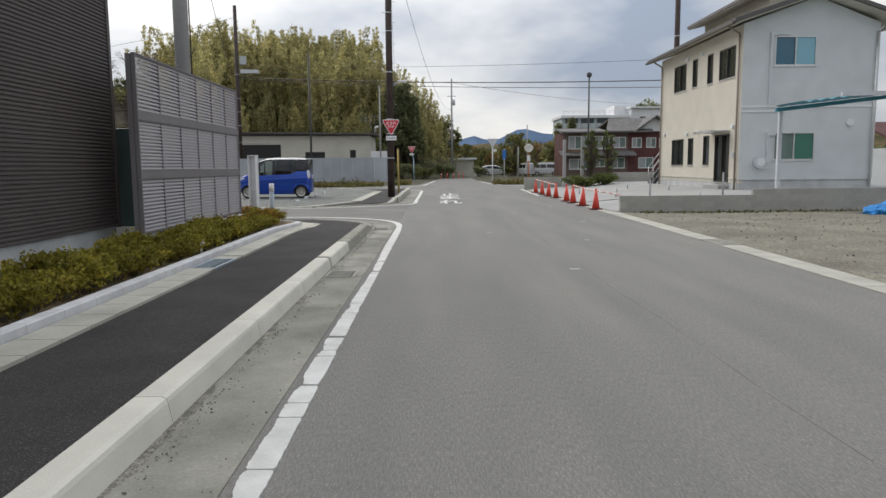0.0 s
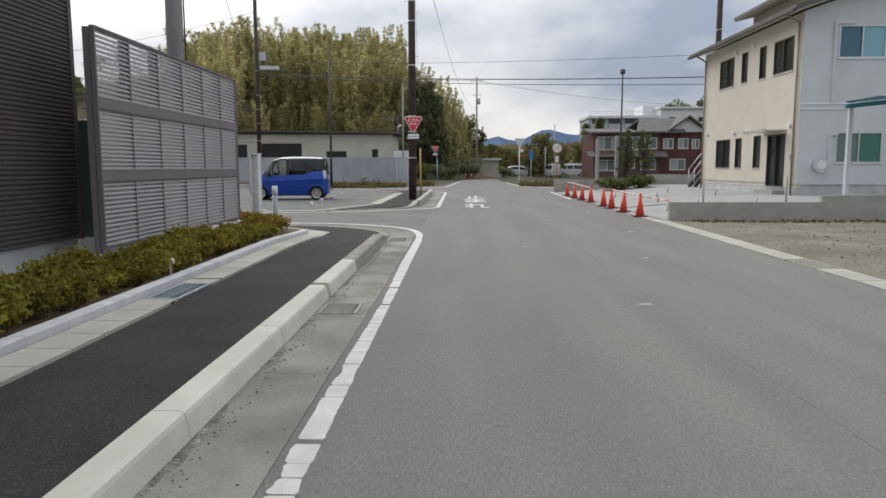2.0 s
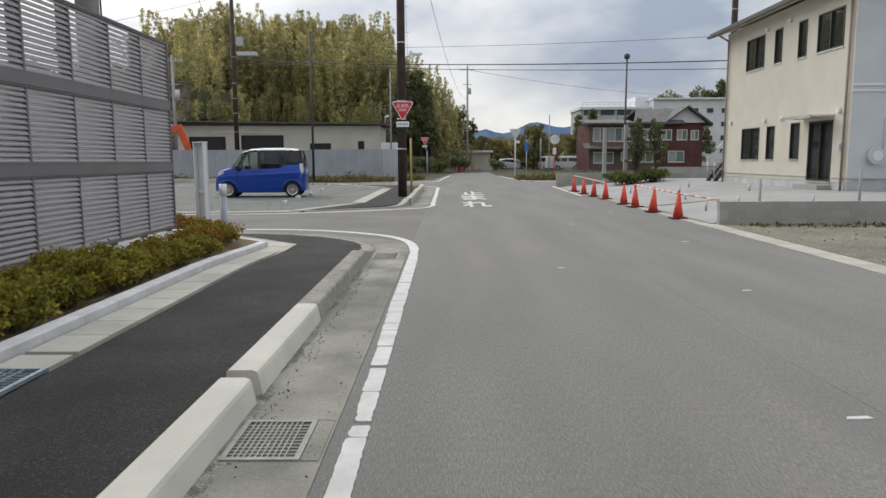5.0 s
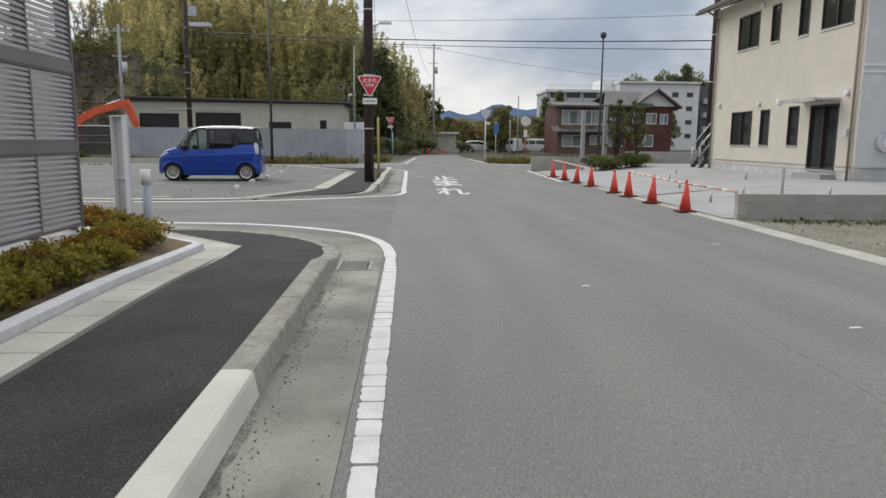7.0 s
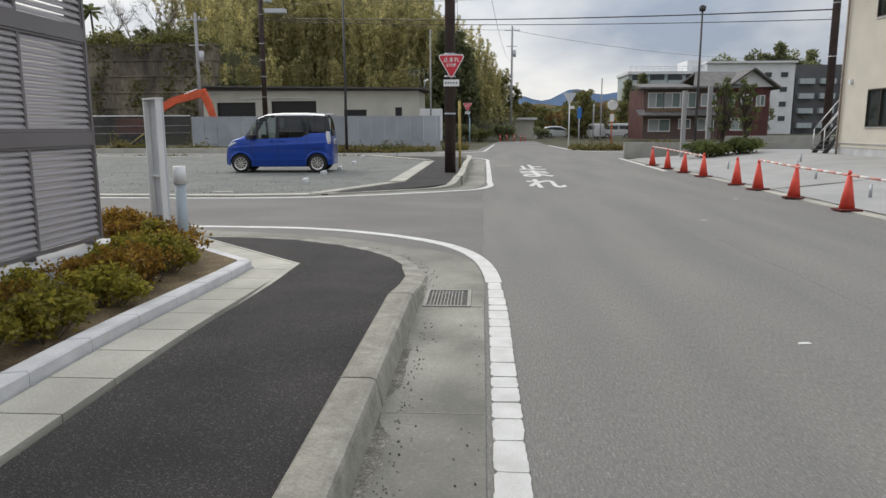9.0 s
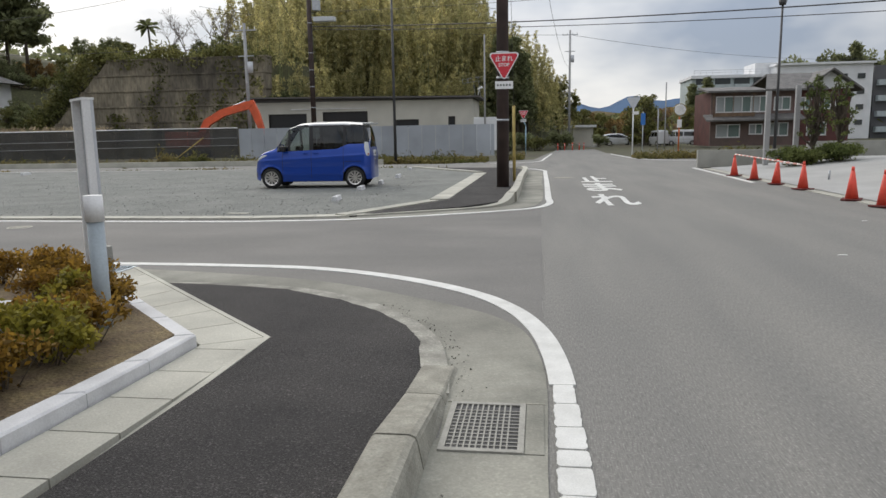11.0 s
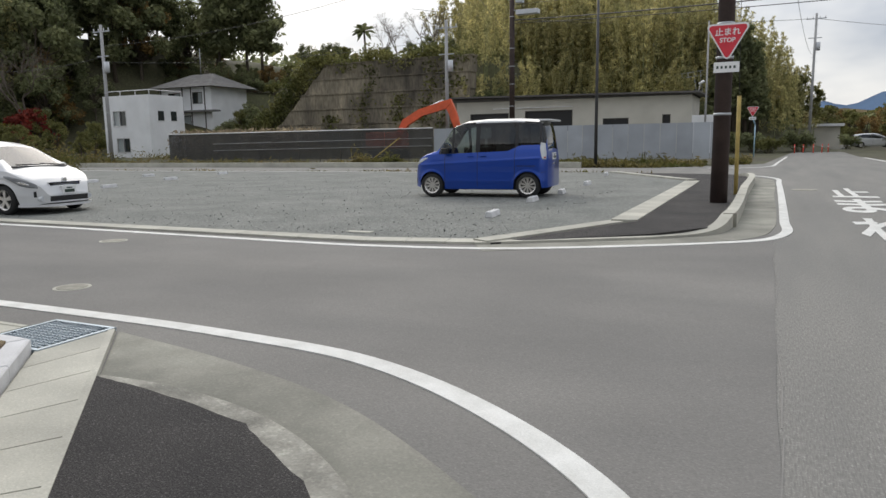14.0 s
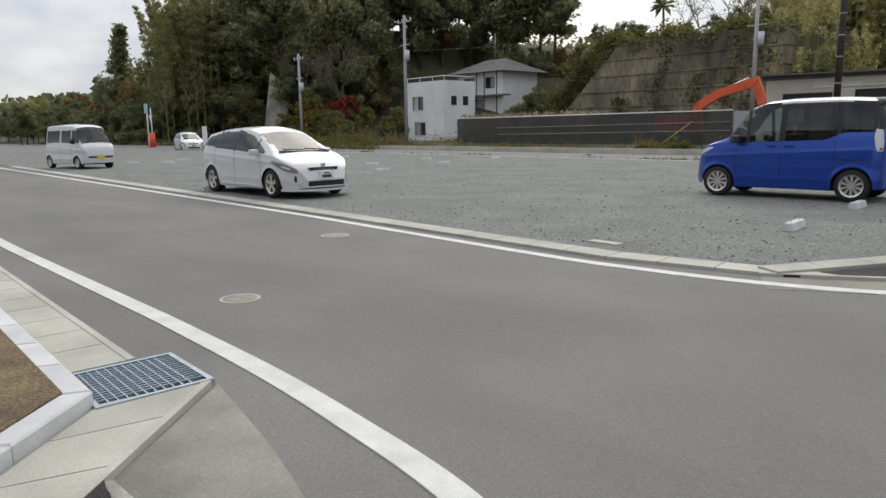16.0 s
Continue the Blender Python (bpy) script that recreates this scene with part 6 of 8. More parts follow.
ys = thing("yield_sign", "back of a triangular road sign on a white post", "road sign", at=pose(5.17, 62.8, 0.0))
part("post", tubes(((0, 0, -0.05), (0, 0, 3.75), 0.045), n=10), WHITE, ys)
part("plate", plate(triangle(0.95, 3.85), -0.06, -0.05), GREY_PAINT, ys)
part("lower_plate", boxes((-0.02, 0.34, -0.06, -0.05, 2.75, 2.95)), WHITE, ys)
mir = thing("traffic_mirror", "round convex traffic mirror on an orange post", "traffic mirror", at=pose(8.81, 66.5, 0.0))
part("post", tubes(((0, 0.15, -0.05), (0, 0.15, 3.4), 0.05), n=10), material("orange_post", (0.62, 0.16, 0.04), 0.5, bump=0.03), mir)
part("rim", tubes(((0, -0.02, 3.1), (0, 0.08, 3.1), 0.45), n=28), YELLOW, mir)
part("mirror", tubes(((0, -0.06, 3.1), (0, -0.02, 3.1), 0.36, 0.43), n=28), CHROME, mir)
part("plate", boxes((-0.15, 0.15, 0.06, 0.09, 1.9, 2.45)), WHITE, mir)
bs = thing("blue_sign", "small blue road sign on a grey post", "road sign", at=pose(7.1, 72, 0.0))
part("post", tubes(((0, 0, -0.05), (0, 0, 3.2), 0.04), n=8), GREY_PAINT, bs)
part("plate", boxes((-0.17, 0.17, -0.05, -0.04, 2.2, 3.1)), BLUE_SIGN, bs)
for x, y, h in ((11.5, 88, 6.5), (9.2, 78, 3.6)):
    p = thing("street_post", "plain grey steel post by the far road", "post", at=pose(x, y, 0))
    part("shaft", tubes(((0, 0, -0.05), (0, 0, h), 0.06), n=8), POLE_GREY, p)
for i, x in enumerate((1.0, 1.7, 2.5, 3.2, 3.7)):
    p = thing("marker_post", "small orange flexible marker post across the far road", "marker post", "marker posts", at=pose(x, 88 + 0.4 * i, 0))
    part("post", tubes(((0, 0, 0), (0, 0, 0.75), 0.045), n=8), CONE, p)
    part("band", tubes(((0, 0, 0.5), (0, 0, 0.58), 0.047), n=8), WHITE, p)

# grey pole behind the louvre fence and a post and a bollard in the bed
big = tall_pole("thick grey steel utility pole behind the louvre fence", -6.04, 19.8, 12.0, 0.19, 0.16, POLE_GREY, (6.5,), base=0.1)
part("cable", tubes(((0.21, 0.03, 2.0), (0.19, 0.03, 12), 0.016), ((0.2, -0.06, 4.1), (0.35, -0.1, 4.3), 0.012), n=6), POLE_DARK, big)
board = thing("notice_post", "pale grey upright metal notice panel standing in the planting bed", "notice panel", at=pose(-4.72, 20.95, 0.12, 0, 0, 138))
part("back_plate", boxes((-0.25, 0.12, -0.012, 0.012, 0.0, 1.68)), GREY_PAINT, board)
for x in (-0.25, 0.09):
    part("flange", boxes((x, x + 0.03, 0.012, 0.075, 0.0, 1.68), bev=0.004), WHITE, board)
part("cross_plate", boxes((-0.22, 0.09, 0.012, 0.04, 0.78, 0.80)), WHITE, board)
part("cap", boxes((-0.255, 0.125, -0.018, 0.08, 1.68, 1.70)), WHITE, board)
part("foot", boxes((0.0, 0.10, -0.12, -0.02, 0.0, 0.42)), BLOCK, board)
bol = thing("bollard", "pale blue-grey round bollard with a white cap in the hedge", "bollard", at=pose(-3.99, 19.89, 0.1))
part("tube", tubes(((0, 0, 0), (0, 0, 0.80), 0.056), n=16), PALE_GREY, bol)
part("cap", tubes(((0, 0, 0.80), (0, 0, 0.985), 0.065, 0.062), n=16), WHITE, bol)
peg = thing("garden_tap", "small white standpipe fitting at the edge of the hedge", "tap", at=pose(-3.52, 13.0, 0.12))
part("pipe", tubes(((0, 0, 0), (0, 0, 0.2), 0.014), n=8), WHITE, peg)
part("spout", tubes(((0, 0, 0.2), (0.05, -0.05, 0.23), 0.024), ((0.05, -0.05, 0.23), (0.07, -0.07, 0.19), 0.014), n=8), WHITE, peg)

# poles beyond the lot
p1 = tall_pole("tall dark utility pole with step bolts behind the hoarding", -17.4, 66, 15.5, 0.2, 0.15, POLE_BROWN, (3.5, 5, 6.2, 7.4, 9.5), (3.0, 14.5), base=0.3)
part("transformer", boxes((0.35, 1.9, -0.3, 0.3, 9.6, 9.9), bev=0.03), GREY_PAINT, p1, "pale grey cable box on a bracket")
part("bracket", boxes((0.1, 1.2, -0.05, 0.05, 9.9, 9.96), (0.3, 0.8, -0.2, 0.2, 10.4, 11.1)), STEEL, p1)
for x, y, h, base in ((-22.6, 66.5, 9.8, 0.3), (-48.37, 58.62, 10.7, 0.1), (-64.5, 58, 9.0, 0.1), (2.6, 100, 13.5, 0.0)):
    p = tall_pole("grey concrete utility pole with crossarms and insulators", x, y, h, 0.15, 0.11, POLE_GREY, (4.0, 5.5), (2.5, h - 1), n=10, base=base)
    part("crossarm", boxes((-0.9, 0.9, -0.04, 0.04, h - 0.55, h - 0.47), (-0.6, 0.6, -0.04, 0.04, h - 2.4, h - 2.33)), STEEL, p)
    for k in (-0.8, -0.3, 0.3, 0.8):
        part("insulator", tubes(((k, 0, h - 0.47), (k, 0, h - 0.27), 0.045, 0.03), n=7), WHITE, p)
    part("transformer", tubes(((0.3, 0, h - 3.6), (0.3, 0, h - 2.8), 0.2), n=10), GREY_PAINT, p)
for x, y, h in ((-9.3, 56.2, 10.1), (-5.5, 76, 10.0)):
    p = thing("lamp_pole", "thin dark grey lighting pole rising from weeds", "lamp pole", at=pose(x, y, 0.0))
    part("shaft", tubes(((0, 0, 0), (0, 0, h), 0.09, 0.06), n=10), POLE_DARK if x < -8 else POLE_GREY, p)
lp = thing("lamp_pole", "dark street lighting pole with a small round head", "lamp pole", at=pose(12.13, 56.8, 0.0))
part("shaft", tubes(((0, 0, 0), (0, 0, 8.3), 0.085, 0.055), n=10), POLE_DARK, lp)
part("head", tubes(((0, 0, 8.25), (0, 0, 8.5), 0.16, 0.22), ((0, 0, 8.5), (0, 0, 8.6), 0.22, 0.08), n=14), POLE_DARK, lp)
tall_pole("dark brown utility pole beside the cream house", 16.1, 48.8, 16.5, 0.2, 0.15, POLE_BROWN, (4.5, 7.0, 9.5), (5, 15), base=0.3)


def cable(a, b, sag, r=0.014):
    bm = bmesh.new()
    a, b = Vector(a), Vector(b)
    side = (b - a).cross(Vector((0, 0, 1))).normalized()
    rings = []
    for k in range(17):
        t = k / 16
        p = a.lerp(b, t) - Vector((0, 0, sag * 4 * t * (1 - t)))
        rings.append([bm.verts.new(p + side * r * c + Vector((0, 0, r * d))) for c, d in ((1, 0), (0, 1), (-1, 0), (0, -1))])
    for p, q in zip(rings, rings[1:]):
        for k in range(4):
            bm.faces.new((p[k], p[(k + 1) % 4], q[(k + 1) % 4], q[k])).smooth = True
    w = thing("overhead_cable", "black overhead cable strung between poles", "cable", "overhead cables")
    part("wire", bm, POLE_DARK, w)


for a, b, s, r in (((-17.4, 66, 9.6), (16.1, 48.8, 7.03), 0.3, 0.032), ((-17.4, 66, 9.4), (16.1, 48.8, 6.57), 0.28, 0.02), ((-17.4, 66, 10.6), (16.1, 48.8, 8.4), 0.3, 0.012),
                   ((-1.85, 34.35, 12.6), (-6, 10, 16), 0.4, 0.012), ((-1.85, 34.35, 12.3), (-7.5, 5, 17), 0.4, 0.012), ((-1.85, 34.35, 12.0), (2.6, 100, 9.5), 2.5, 0.012),
                   ((2.6, 100, 13), (60, 150, 14), 1.2, 0.02), ((2.6, 100, 13.0), (-40, 95, 17), 1.0, 0.02), ((-48.37, 58.62, 9.2), (-17.4, 66, 14.8), 1.2, 0.014), ((-48.37, 58.62, 8.4), (-64.5, 58, 8.2), 0.5, 0.014), ((-22.6, 66.5, 8.8), (-48.37, 58.62, 8.0), 0.6, 0.012),
                   ((16.1, 48.8, 15.5), (30, 10, 15), 0.6, 0.014), ((-6.04, 19.8, 9.5), (-17.4, 66, 8.4), 0.8, 0.012)):
    cable(a, b, s, r)

# ---- traffic cones with a striped bar ----
cone = thing("traffic_cone", "red plastic traffic cone on a dark square base", "traffic cone", "row of cones", at=pose(5.53, 25.35, 0.012))
bm = tubes(((0, 0, 0.03), (0, 0, 0.62), 0.13, 0.035), ((0, 0, 0.62), (0, 0, 0.70), 0.035, 0.028), n=18)
part("body", bm, CONE, cone)
part("base", boxes((-0.19, 0.19, -0.19, 0.19, 0.0, 0.035), bev=0.012), CONE_BASE, cone)
for x, y in ((5.54, 27.5), (5.6, 29.55), (5.62, 31.0), (5.7, 34.0), (5.66, 35.9), (5.68, 38.0), (5.67, 40.2)):
    copy_thing(cone, pose(x, y, 0.014, rng.uniform(-2, 2), rng.uniform(-2, 2), rng.uniform(0, 90)))


def striped_bar(a, b):
    a, b = Vector(a), Vector(b)
    t = thing("barrier_bar", "white and red striped barrier tape between cones", "barrier tape", "barrier tapes")
    k = max(4, int((b - a).length / 0.22))
    for i in range(k):
        part("stripe", tubes((a.lerp(b, i / k), a.lerp(b, (i + 0.94) / k), 0.022), n=6), TAPE if i % 2 else RED_TAPE, t)


for a, b in (((5.9, 23.75, 0.56), (5.53, 25.35, 0.63)), ((5.53, 25.35, 0.63), (5.54, 27.5, 0.66)), ((5.54, 27.5, 0.66), (5.6, 29.55, 0.7)), ((5.7, 34.0, 0.62), (5.66, 35.9, 0.66)), ((5.66, 35.9, 0.66), (5.68, 38.0, 0.70)), ((5.68, 38, 0.70), (5.67, 40.2, 0.74))):
    striped_bar(a, b)

# ---- right side: forecourt, block wall, dirt plot ----
structure("edge_strip", prism([(right_edge(-25) + 0.01, -25), (right_edge(-25) + 0.42, -25), (right_edge(46) + 0.42, 46), (right_edge(46) + 0.01, 46)], -0.03, 0.014), SLAB, "pale concrete edge strip along the road", "edging")
for y in (2, 6.3, 10.2, 13.5, 17.0, 20.0, 22.4):
    structure("strip_joint", boxes((right_edge(y) + 0.012, right_edge(y) + 0.42, y, y + 0.015, 0.0, 0.0165)), OLD_CONCRETE, "dark joint in the edge strip", "joint")
grating(5.32, 5.72, 14.6, 15.6, 0.016, 0.06, 0.1, "drain_grate", "dark steel drain cover in the edge strip")
structure("dirt_plot", prism([(right_edge(-25) + 0.42, -25), (60, -25), (60, 23.7), (right_edge(23.7) + 0.42, 23.7)], -0.04, 0.018), DIRT, "bare brown dirt plot with sparse gravel", "dirt plot")
c = np.stack([rngn.uniform(5.9, 22, 2600), rngn.uniform(8, 23.5, 2600), np.full(2600, 0.024)], 1)
tagged(new("dirt_stones", leaf_cloud("dirt_stones", c, (0.02, 0.055), STONE, rngn, long=1.2, flat=0.6)), "small stones scattered on the dirt plot", "stones", kind="stuff")
c = np.stack([rngn.uniform(6.2, 22, 900), 23.2 + rngn.normal(size=900) * 0.25, np.full(900, 0.04)], 1)
tagged(new("plot_weeds", leaf_cloud("plot_weeds", c, (0.02, 0.06), LEAF_GRASS, rngn, long=3)), "sparse weeds at the foot of the block wall", "weeds", kind="stuff")
slope_z = lambda x, y: 0.03 + 0.42 * smoothstep((x - 5.7) / 6.6) * smoothstep((60 - y) / 5)
bm = bmesh.new()
fx, fy = [5.75 + 0.55 * i for i in range(28)], [23.9, 28, 30.9, 31.3, 36, 41, 46]
vv = [[bm.verts.new((x + 0.02 * (y - 23) * (1 if i == 0 else 0), y, slope_z(x, y))) for i, x in enumerate(fx)] for y in fy]
for j in range(len(fy) - 1):
    for i in range(len(fx) - 1):
        bm.faces.new((vv[j][i], vv[j][i + 1], vv[j + 1][i + 1], vv[j + 1][i]))
structure("forecourt", bm, FORECOURT, "pale concrete forecourt rising from the road to the house", "forecourt")
structure("forecourt_joint", ribbon([Vector((5.9, 29.6)), Vector((8.5, 30.4)), Vector((12.2, 31.0))], 0.06, 0.06, -0.02, lambda x, y: slope_z(x, y) + 0.006), BLOCK, "darker joint across the forecourt", "joint")
wall = thing("block_wall", "low wall of grey concrete blocks with recessed joints along the dirt plot", "wall", kind="structure")
blk = mesh_of(boxes((0.003, 0.387, 0, 0.15, 0.003, 0.187), bev=0.003), BLOCK)
for r in range(4):
    x = 5.9 - (0.195 if r % 2 else 0)
    while x < 19:
        if x >= 5.89 and (r < 3 or x > 10.0) :
            part("block", blk, None, wall).location = (x, 23.70, 0.018 + 0.19 * r - 0.06)
        x += 0.39
part("mortar", boxes((5.91, 19.2, 23.706, 23.844, 0.0, 0.52), (10.05, 19.2, 23.706, 23.844, 0.52, 0.70)), BLOCK, wall)
for x, y in ((6.6, 24.3), (7.3, 25.6), (6.9, 27.2), (8.2, 28.2), (9.4, 26.4), (7.8, 31.5), (8.6, 34.5), (9.8, 37), (7.3, 36.6), (10.4, 32.6)):
    b = thing("anchor_stub", "short grey steel stub set in the forecourt", "steel stub", "steel stubs in the forecourt", at=pose(x, y, slope_z(x, y)))
    part("stub", tubes(((0, 0, -0.02), (0.01, 0, 0.26), 0.03), n=8), STEEL, b)
for x, y in ((6.9, 23.95), (9.3, 24.2)):
    b = thing("thin_post", "thin grey steel post behind the block wall", "post", "thin posts", at=pose(x, y, slope_z(x, y)))
    part("post", tubes(((0, 0, -0.02), (0, 0, 0.95), 0.03), n=8), POLE_GREY, b)
tp = thing("tarpaulin", "crumpled blue tarpaulin lying on the dirt", "tarpaulin", at=pose(13.3, 22.0, 0.018))
bm = bmesh.new()
bmesh.ops.create_icosphere(bm, subdivisions=4, radius=1.0)
for v in bm.verts:
    k = 1 + 0.35 * noise.noise(v.co * 2.2) + 0.15 * noise.noise(v.co * 6)
    v.co = Vector((v.co.x * 0.75 * k, v.co.y * 0.55 * k, max(0.0, v.co.z * 0.32 * k)))
part("sheet", bm, TARP, tp)


# ---- cream and white house ----
def wall_cells(bm, axis_, at, thick, a0, a1, z0, z1, holes):
    """One wall in the plane x = at or y = at, from a0 to a1, with rectangular holes through it."""
    us = sorted({a0, a1, *[h[0] for h in holes], *[h[1] for h in holes]})
    zs = sorted({z0, z1, *[h[2] for h in holes], *[h[3] for h in holes]})
    solid = lambda i, k: 0 <= i < len(us) - 1 and 0 <= k < len(zs) - 1 and not any(
        h[0] < (us[i] + us[i + 1]) / 2 < h[1] and h[2] < (zs[k] + zs[k + 1]) / 2 < h[3] for h in holes)
    seen = {}

    def vert(i, k, d):
        if (i, k, d) not in seen:
            depth = at + thick * d
            seen[(i, k, d)] = bm.verts.new((depth, us[i], zs[k]) if axis_ == "x" else (us[i], depth, zs[k]))
        return seen[(i, k, d)]

    for i in range(len(us) - 1):
        for k in range(len(zs) - 1):
            if solid(i, k):
                for d in (0, 1):
                    bm.faces.new([vert(p, q, d) for p, q in ((i, k), (i + 1, k), (i + 1, k + 1), (i, k + 1))])
                for di, dk, e in ((-1, 0, ((i, k), (i, k + 1))), (1, 0, ((i + 1, k), (i + 1, k + 1))), (0, -1, ((i, k), (i + 1, k))), (0, 1, ((i, k + 1), (i + 1, k + 1)))):
                    if not solid(i + di, k + dk):
                        bm.faces.new([vert(*e[0], 0), vert(*e[1], 0), vert(*e[1], 1), vert(*e[0], 1)])
    bmesh.ops.recalc_face_normals(bm, faces=bm.faces)
    return bm


def window(parent, axis_, at, hole, mats, frame_mat, split=1, depth=0.05, fw=0.045, name="window"):
    """A framed window in a hole; it looks along -x or -y."""
    a, b, z0, z1 = hole
    rows = [(a, a + fw, z0, z1), (b - fw, b, z0, z1), (a + fw, b - fw, z0, z0 + fw), (a + fw, b - fw, z1 - fw, z1)]
    rows += [(a + (b - a) * k / split - fw / 2, a + (b - a) * k / split + fw / 2, z0 + fw, z1 - fw) for k in range(1, split)]
    put = (lambda u0, u1, w0, w1, d0, d1: (at + d0, at + d1, u0, u1, w0, w1)) if axis_ == "x" else (lambda u0, u1, w0, w1, d0, d1: (u0, u1, at + d0, at + d1, w0, w1))
    w = part(name, boxes(*[put(*r, -0.02, depth + 0.03) for r in rows]), frame_mat, parent)
    for k in range(split):
        u0, u1 = a + (b - a) * k / split, a + (b - a) * (k + 1) / split
        part("pane", boxes(put(u0 + 0.01, u1 - 0.01, z0 + 0.01, z1 - 0.01, depth - 0.02 * (k % 2), depth + 0.012 - 0.02 * (k % 2))), mats[k % len(mats)], w)
    part("sill", boxes(put(a - 0.03, b + 0.03, z0 - 0.04, z0, -0.04, 0.0)), ALU, w)
    return w


DOWNPIPE = material("taupe_downpipe", (0.26, 0.215, 0.175), 0.5, bump=0.02)
house = thing("house", "two-storey house with cream and white walls, dark roof and few windows", "house")
HX0, HX1, HY0, HY1, HZ, HE = 12.34, 17.75, 30.1, 40.0, 0.35, 6.95
west = [(36.4, 38.05, 1.45, 2.72), (35.1, 35.75, 1.45, 2.72), (33.2, 33.85, 1.45, 2.75), (31.05, 32.55, 0.72, 2.72), (36.3, 37.95, 5.05, 6.32), (34.85, 35.45, 5.05, 6.32), (33.05, 33.65, 5.0, 6.28), (30.75, 32.35, 5.0, 6.25)]
south = [(13.7, 15.35, 1.62, 2.72), (13.6, 15.25, 5.32, 6.46)]
part("wall", wall_cells(bmesh.new(), "x", HX0, 0.18, HY0, HY1, 0.85, HE, west), CREAM, house, "cream rendered wall")
bm = wall_cells(bmesh.new(), "y", HY0 - 0.005, 0.18, HX0 + 0.004, HX1, 0.85, HE, south)
g = [(HX0 + 0.004, HE), (HX1, HE), (15.2, HE + 1.0)]
gb = plate(g, HY0 - 0.005, HY0 + 0.175)
part("gable", gb, WHITE_WALL, house, "white rendered gable")
part("wall", bm, WHITE_WALL, house, "white rendered wall")
part("wall", boxes((HX1 - 0.18, HX1, HY0 + 0.18, HY1, 0.85, HE)), WHITE_WALL, house)
part("wall", boxes((HX0 + 0.18, HX1 - 0.18, HY1 - 0.18, HY1, 0.85, HE)), WHITE_WALL, house)
part("plinth", boxes((HX0 + 0.02, HX1 - 0.02, HY0 + 0.015, HY1 - 0.02, 0.0, 0.72), (HX0 + 0.02, HX1 - 0.02, HY0 + 0.015, 31.0, 0.72, 0.85), (HX0 + 0.02, HX1 - 0.02, 32.6, HY1 - 0.02, 0.72, 0.85)), PLINTH, house, "pale blue-grey concrete plinth")
part("drip_trim", boxes((HX0 - 0.03, HX0, HY0, 31.0, 0.84, 0.88), (HX0 - 0.03, HX0, 32.6, HY1, 0.84, 0.88), (HX0, HX1, HY0 - 0.035, HY0 - 0.005, 0.84, 0.88)), ALU, house)
part("storey_band", boxes((HX0, HX1, HY0 - 0.035, HY0 - 0.006, 3.70, 3.78), (HX0, 14.2, HY0 - 0.035, HY0 - 0.006, 3.52, 3.58)), PLAIN_WHITE, house, "pale band between the storeys")
for h in west:
    if h[2] > 0.9:
        window(house, "x", HX0, h, [PANE], FRAME if h[1] - h[0] > 1 else FRAME, 2 if h[1] - h[0] > 1 else 1)
window(house, "y", HY0, south[0], [PANE_MIST, GREEN_PANE], ALU, 2)
# Upper south panes carry the sky's reflection as colour.
window(house, "y", HY0, south[1], [PANE_SKY_DEEP, PANE_SKY], ALU, 2)
d = window(house, "x", HX0, west[3], [PANE], FRAME, 2, 0.08, 0.06, "entrance_door")
part("canopy", boxes((11.55, HX0, 31.0, 33.0, 2.82, 2.88), (11.53, 11.57, 31.0, 33.0, 2.78, 2.89)), ALU, house, "pale flat metal canopy over the entrance")
part("step", boxes((11.9, HX0 + 0.02, 31.0, 32.6, 0.3, 0.60)), FORECOURT, house)


def roof_slab(bm, pts, t):
    lo = [bm.verts.new(p) for p in pts]
    hi = [bm.verts.new((p[0], p[1], p[2] + t)) for p in pts]
    k = len(pts)
    bm.faces.new(lo[::-1]), bm.faces.new(hi)
    for i in range(k):
        bm.faces.new((lo[i], lo[(i + 1) % k], hi[(i + 1) % k], hi[i]))
    return bm


bm = bmesh.new()
roof_slab(bm, [(11.72, 29.45, 6.88), (15.2, 29.45, 8.03), (15.2, 40.6, 8.03), (11.72, 40.6, 6.88)], 0.16)
roof_slab(bm, [(15.2, 29.45, 8.03), (18.7, 29.45, 6.88), (18.7, 40.6, 6.88), (15.2, 40.6, 8.03)], 0.16)
bmesh.ops.recalc_face_normals(bm, faces=bm.faces)
part("roof", bm, ROOF, house, "dark metal roof with wide eaves")
bm = bmesh.new()
roof_slab(bm, [(11.76, 29.5, 6.845), (15.2, 29.5, 7.985), (15.2, 40.55, 7.985), (11.76, 40.55, 6.845)], 0.03)
roof_slab(bm, [(15.2, 29.5, 7.985), (18.65, 29.5, 6.845), (18.65, 40.55, 6.845), (15.2, 40.55, 7.985)], 0.03)
part("soffit", bm, SOFFIT, house, "cream soffit under the eaves")
part("gutter", boxes((11.62, 11.73, 29.45, 40.6, 6.84, 6.93)), FRAME, house)
bm = bmesh.new()
roof_slab(bm, [(13.55, 31.5, 8.55), (17.0, 31.5, 9.35), (17.0, 39.8, 9.35), (13.55, 39.8, 8.55)], 0.14)
part("upper_roof", bm, ROOF, house, "raised upper roof with a cream soffit")
part("upper_soffit", roof_slab(bmesh.new(), [(13.6, 31.55, 8.50), (17.0, 31.55, 9.30), (17.0, 39.75, 9.30), (13.6, 39.75, 8.50)], 0.045), SOFFIT, house)
part("upper_wall", boxes((14.3, 16.8, 32.2, 39.3, 7.6, 8.62)), CREAM, house)
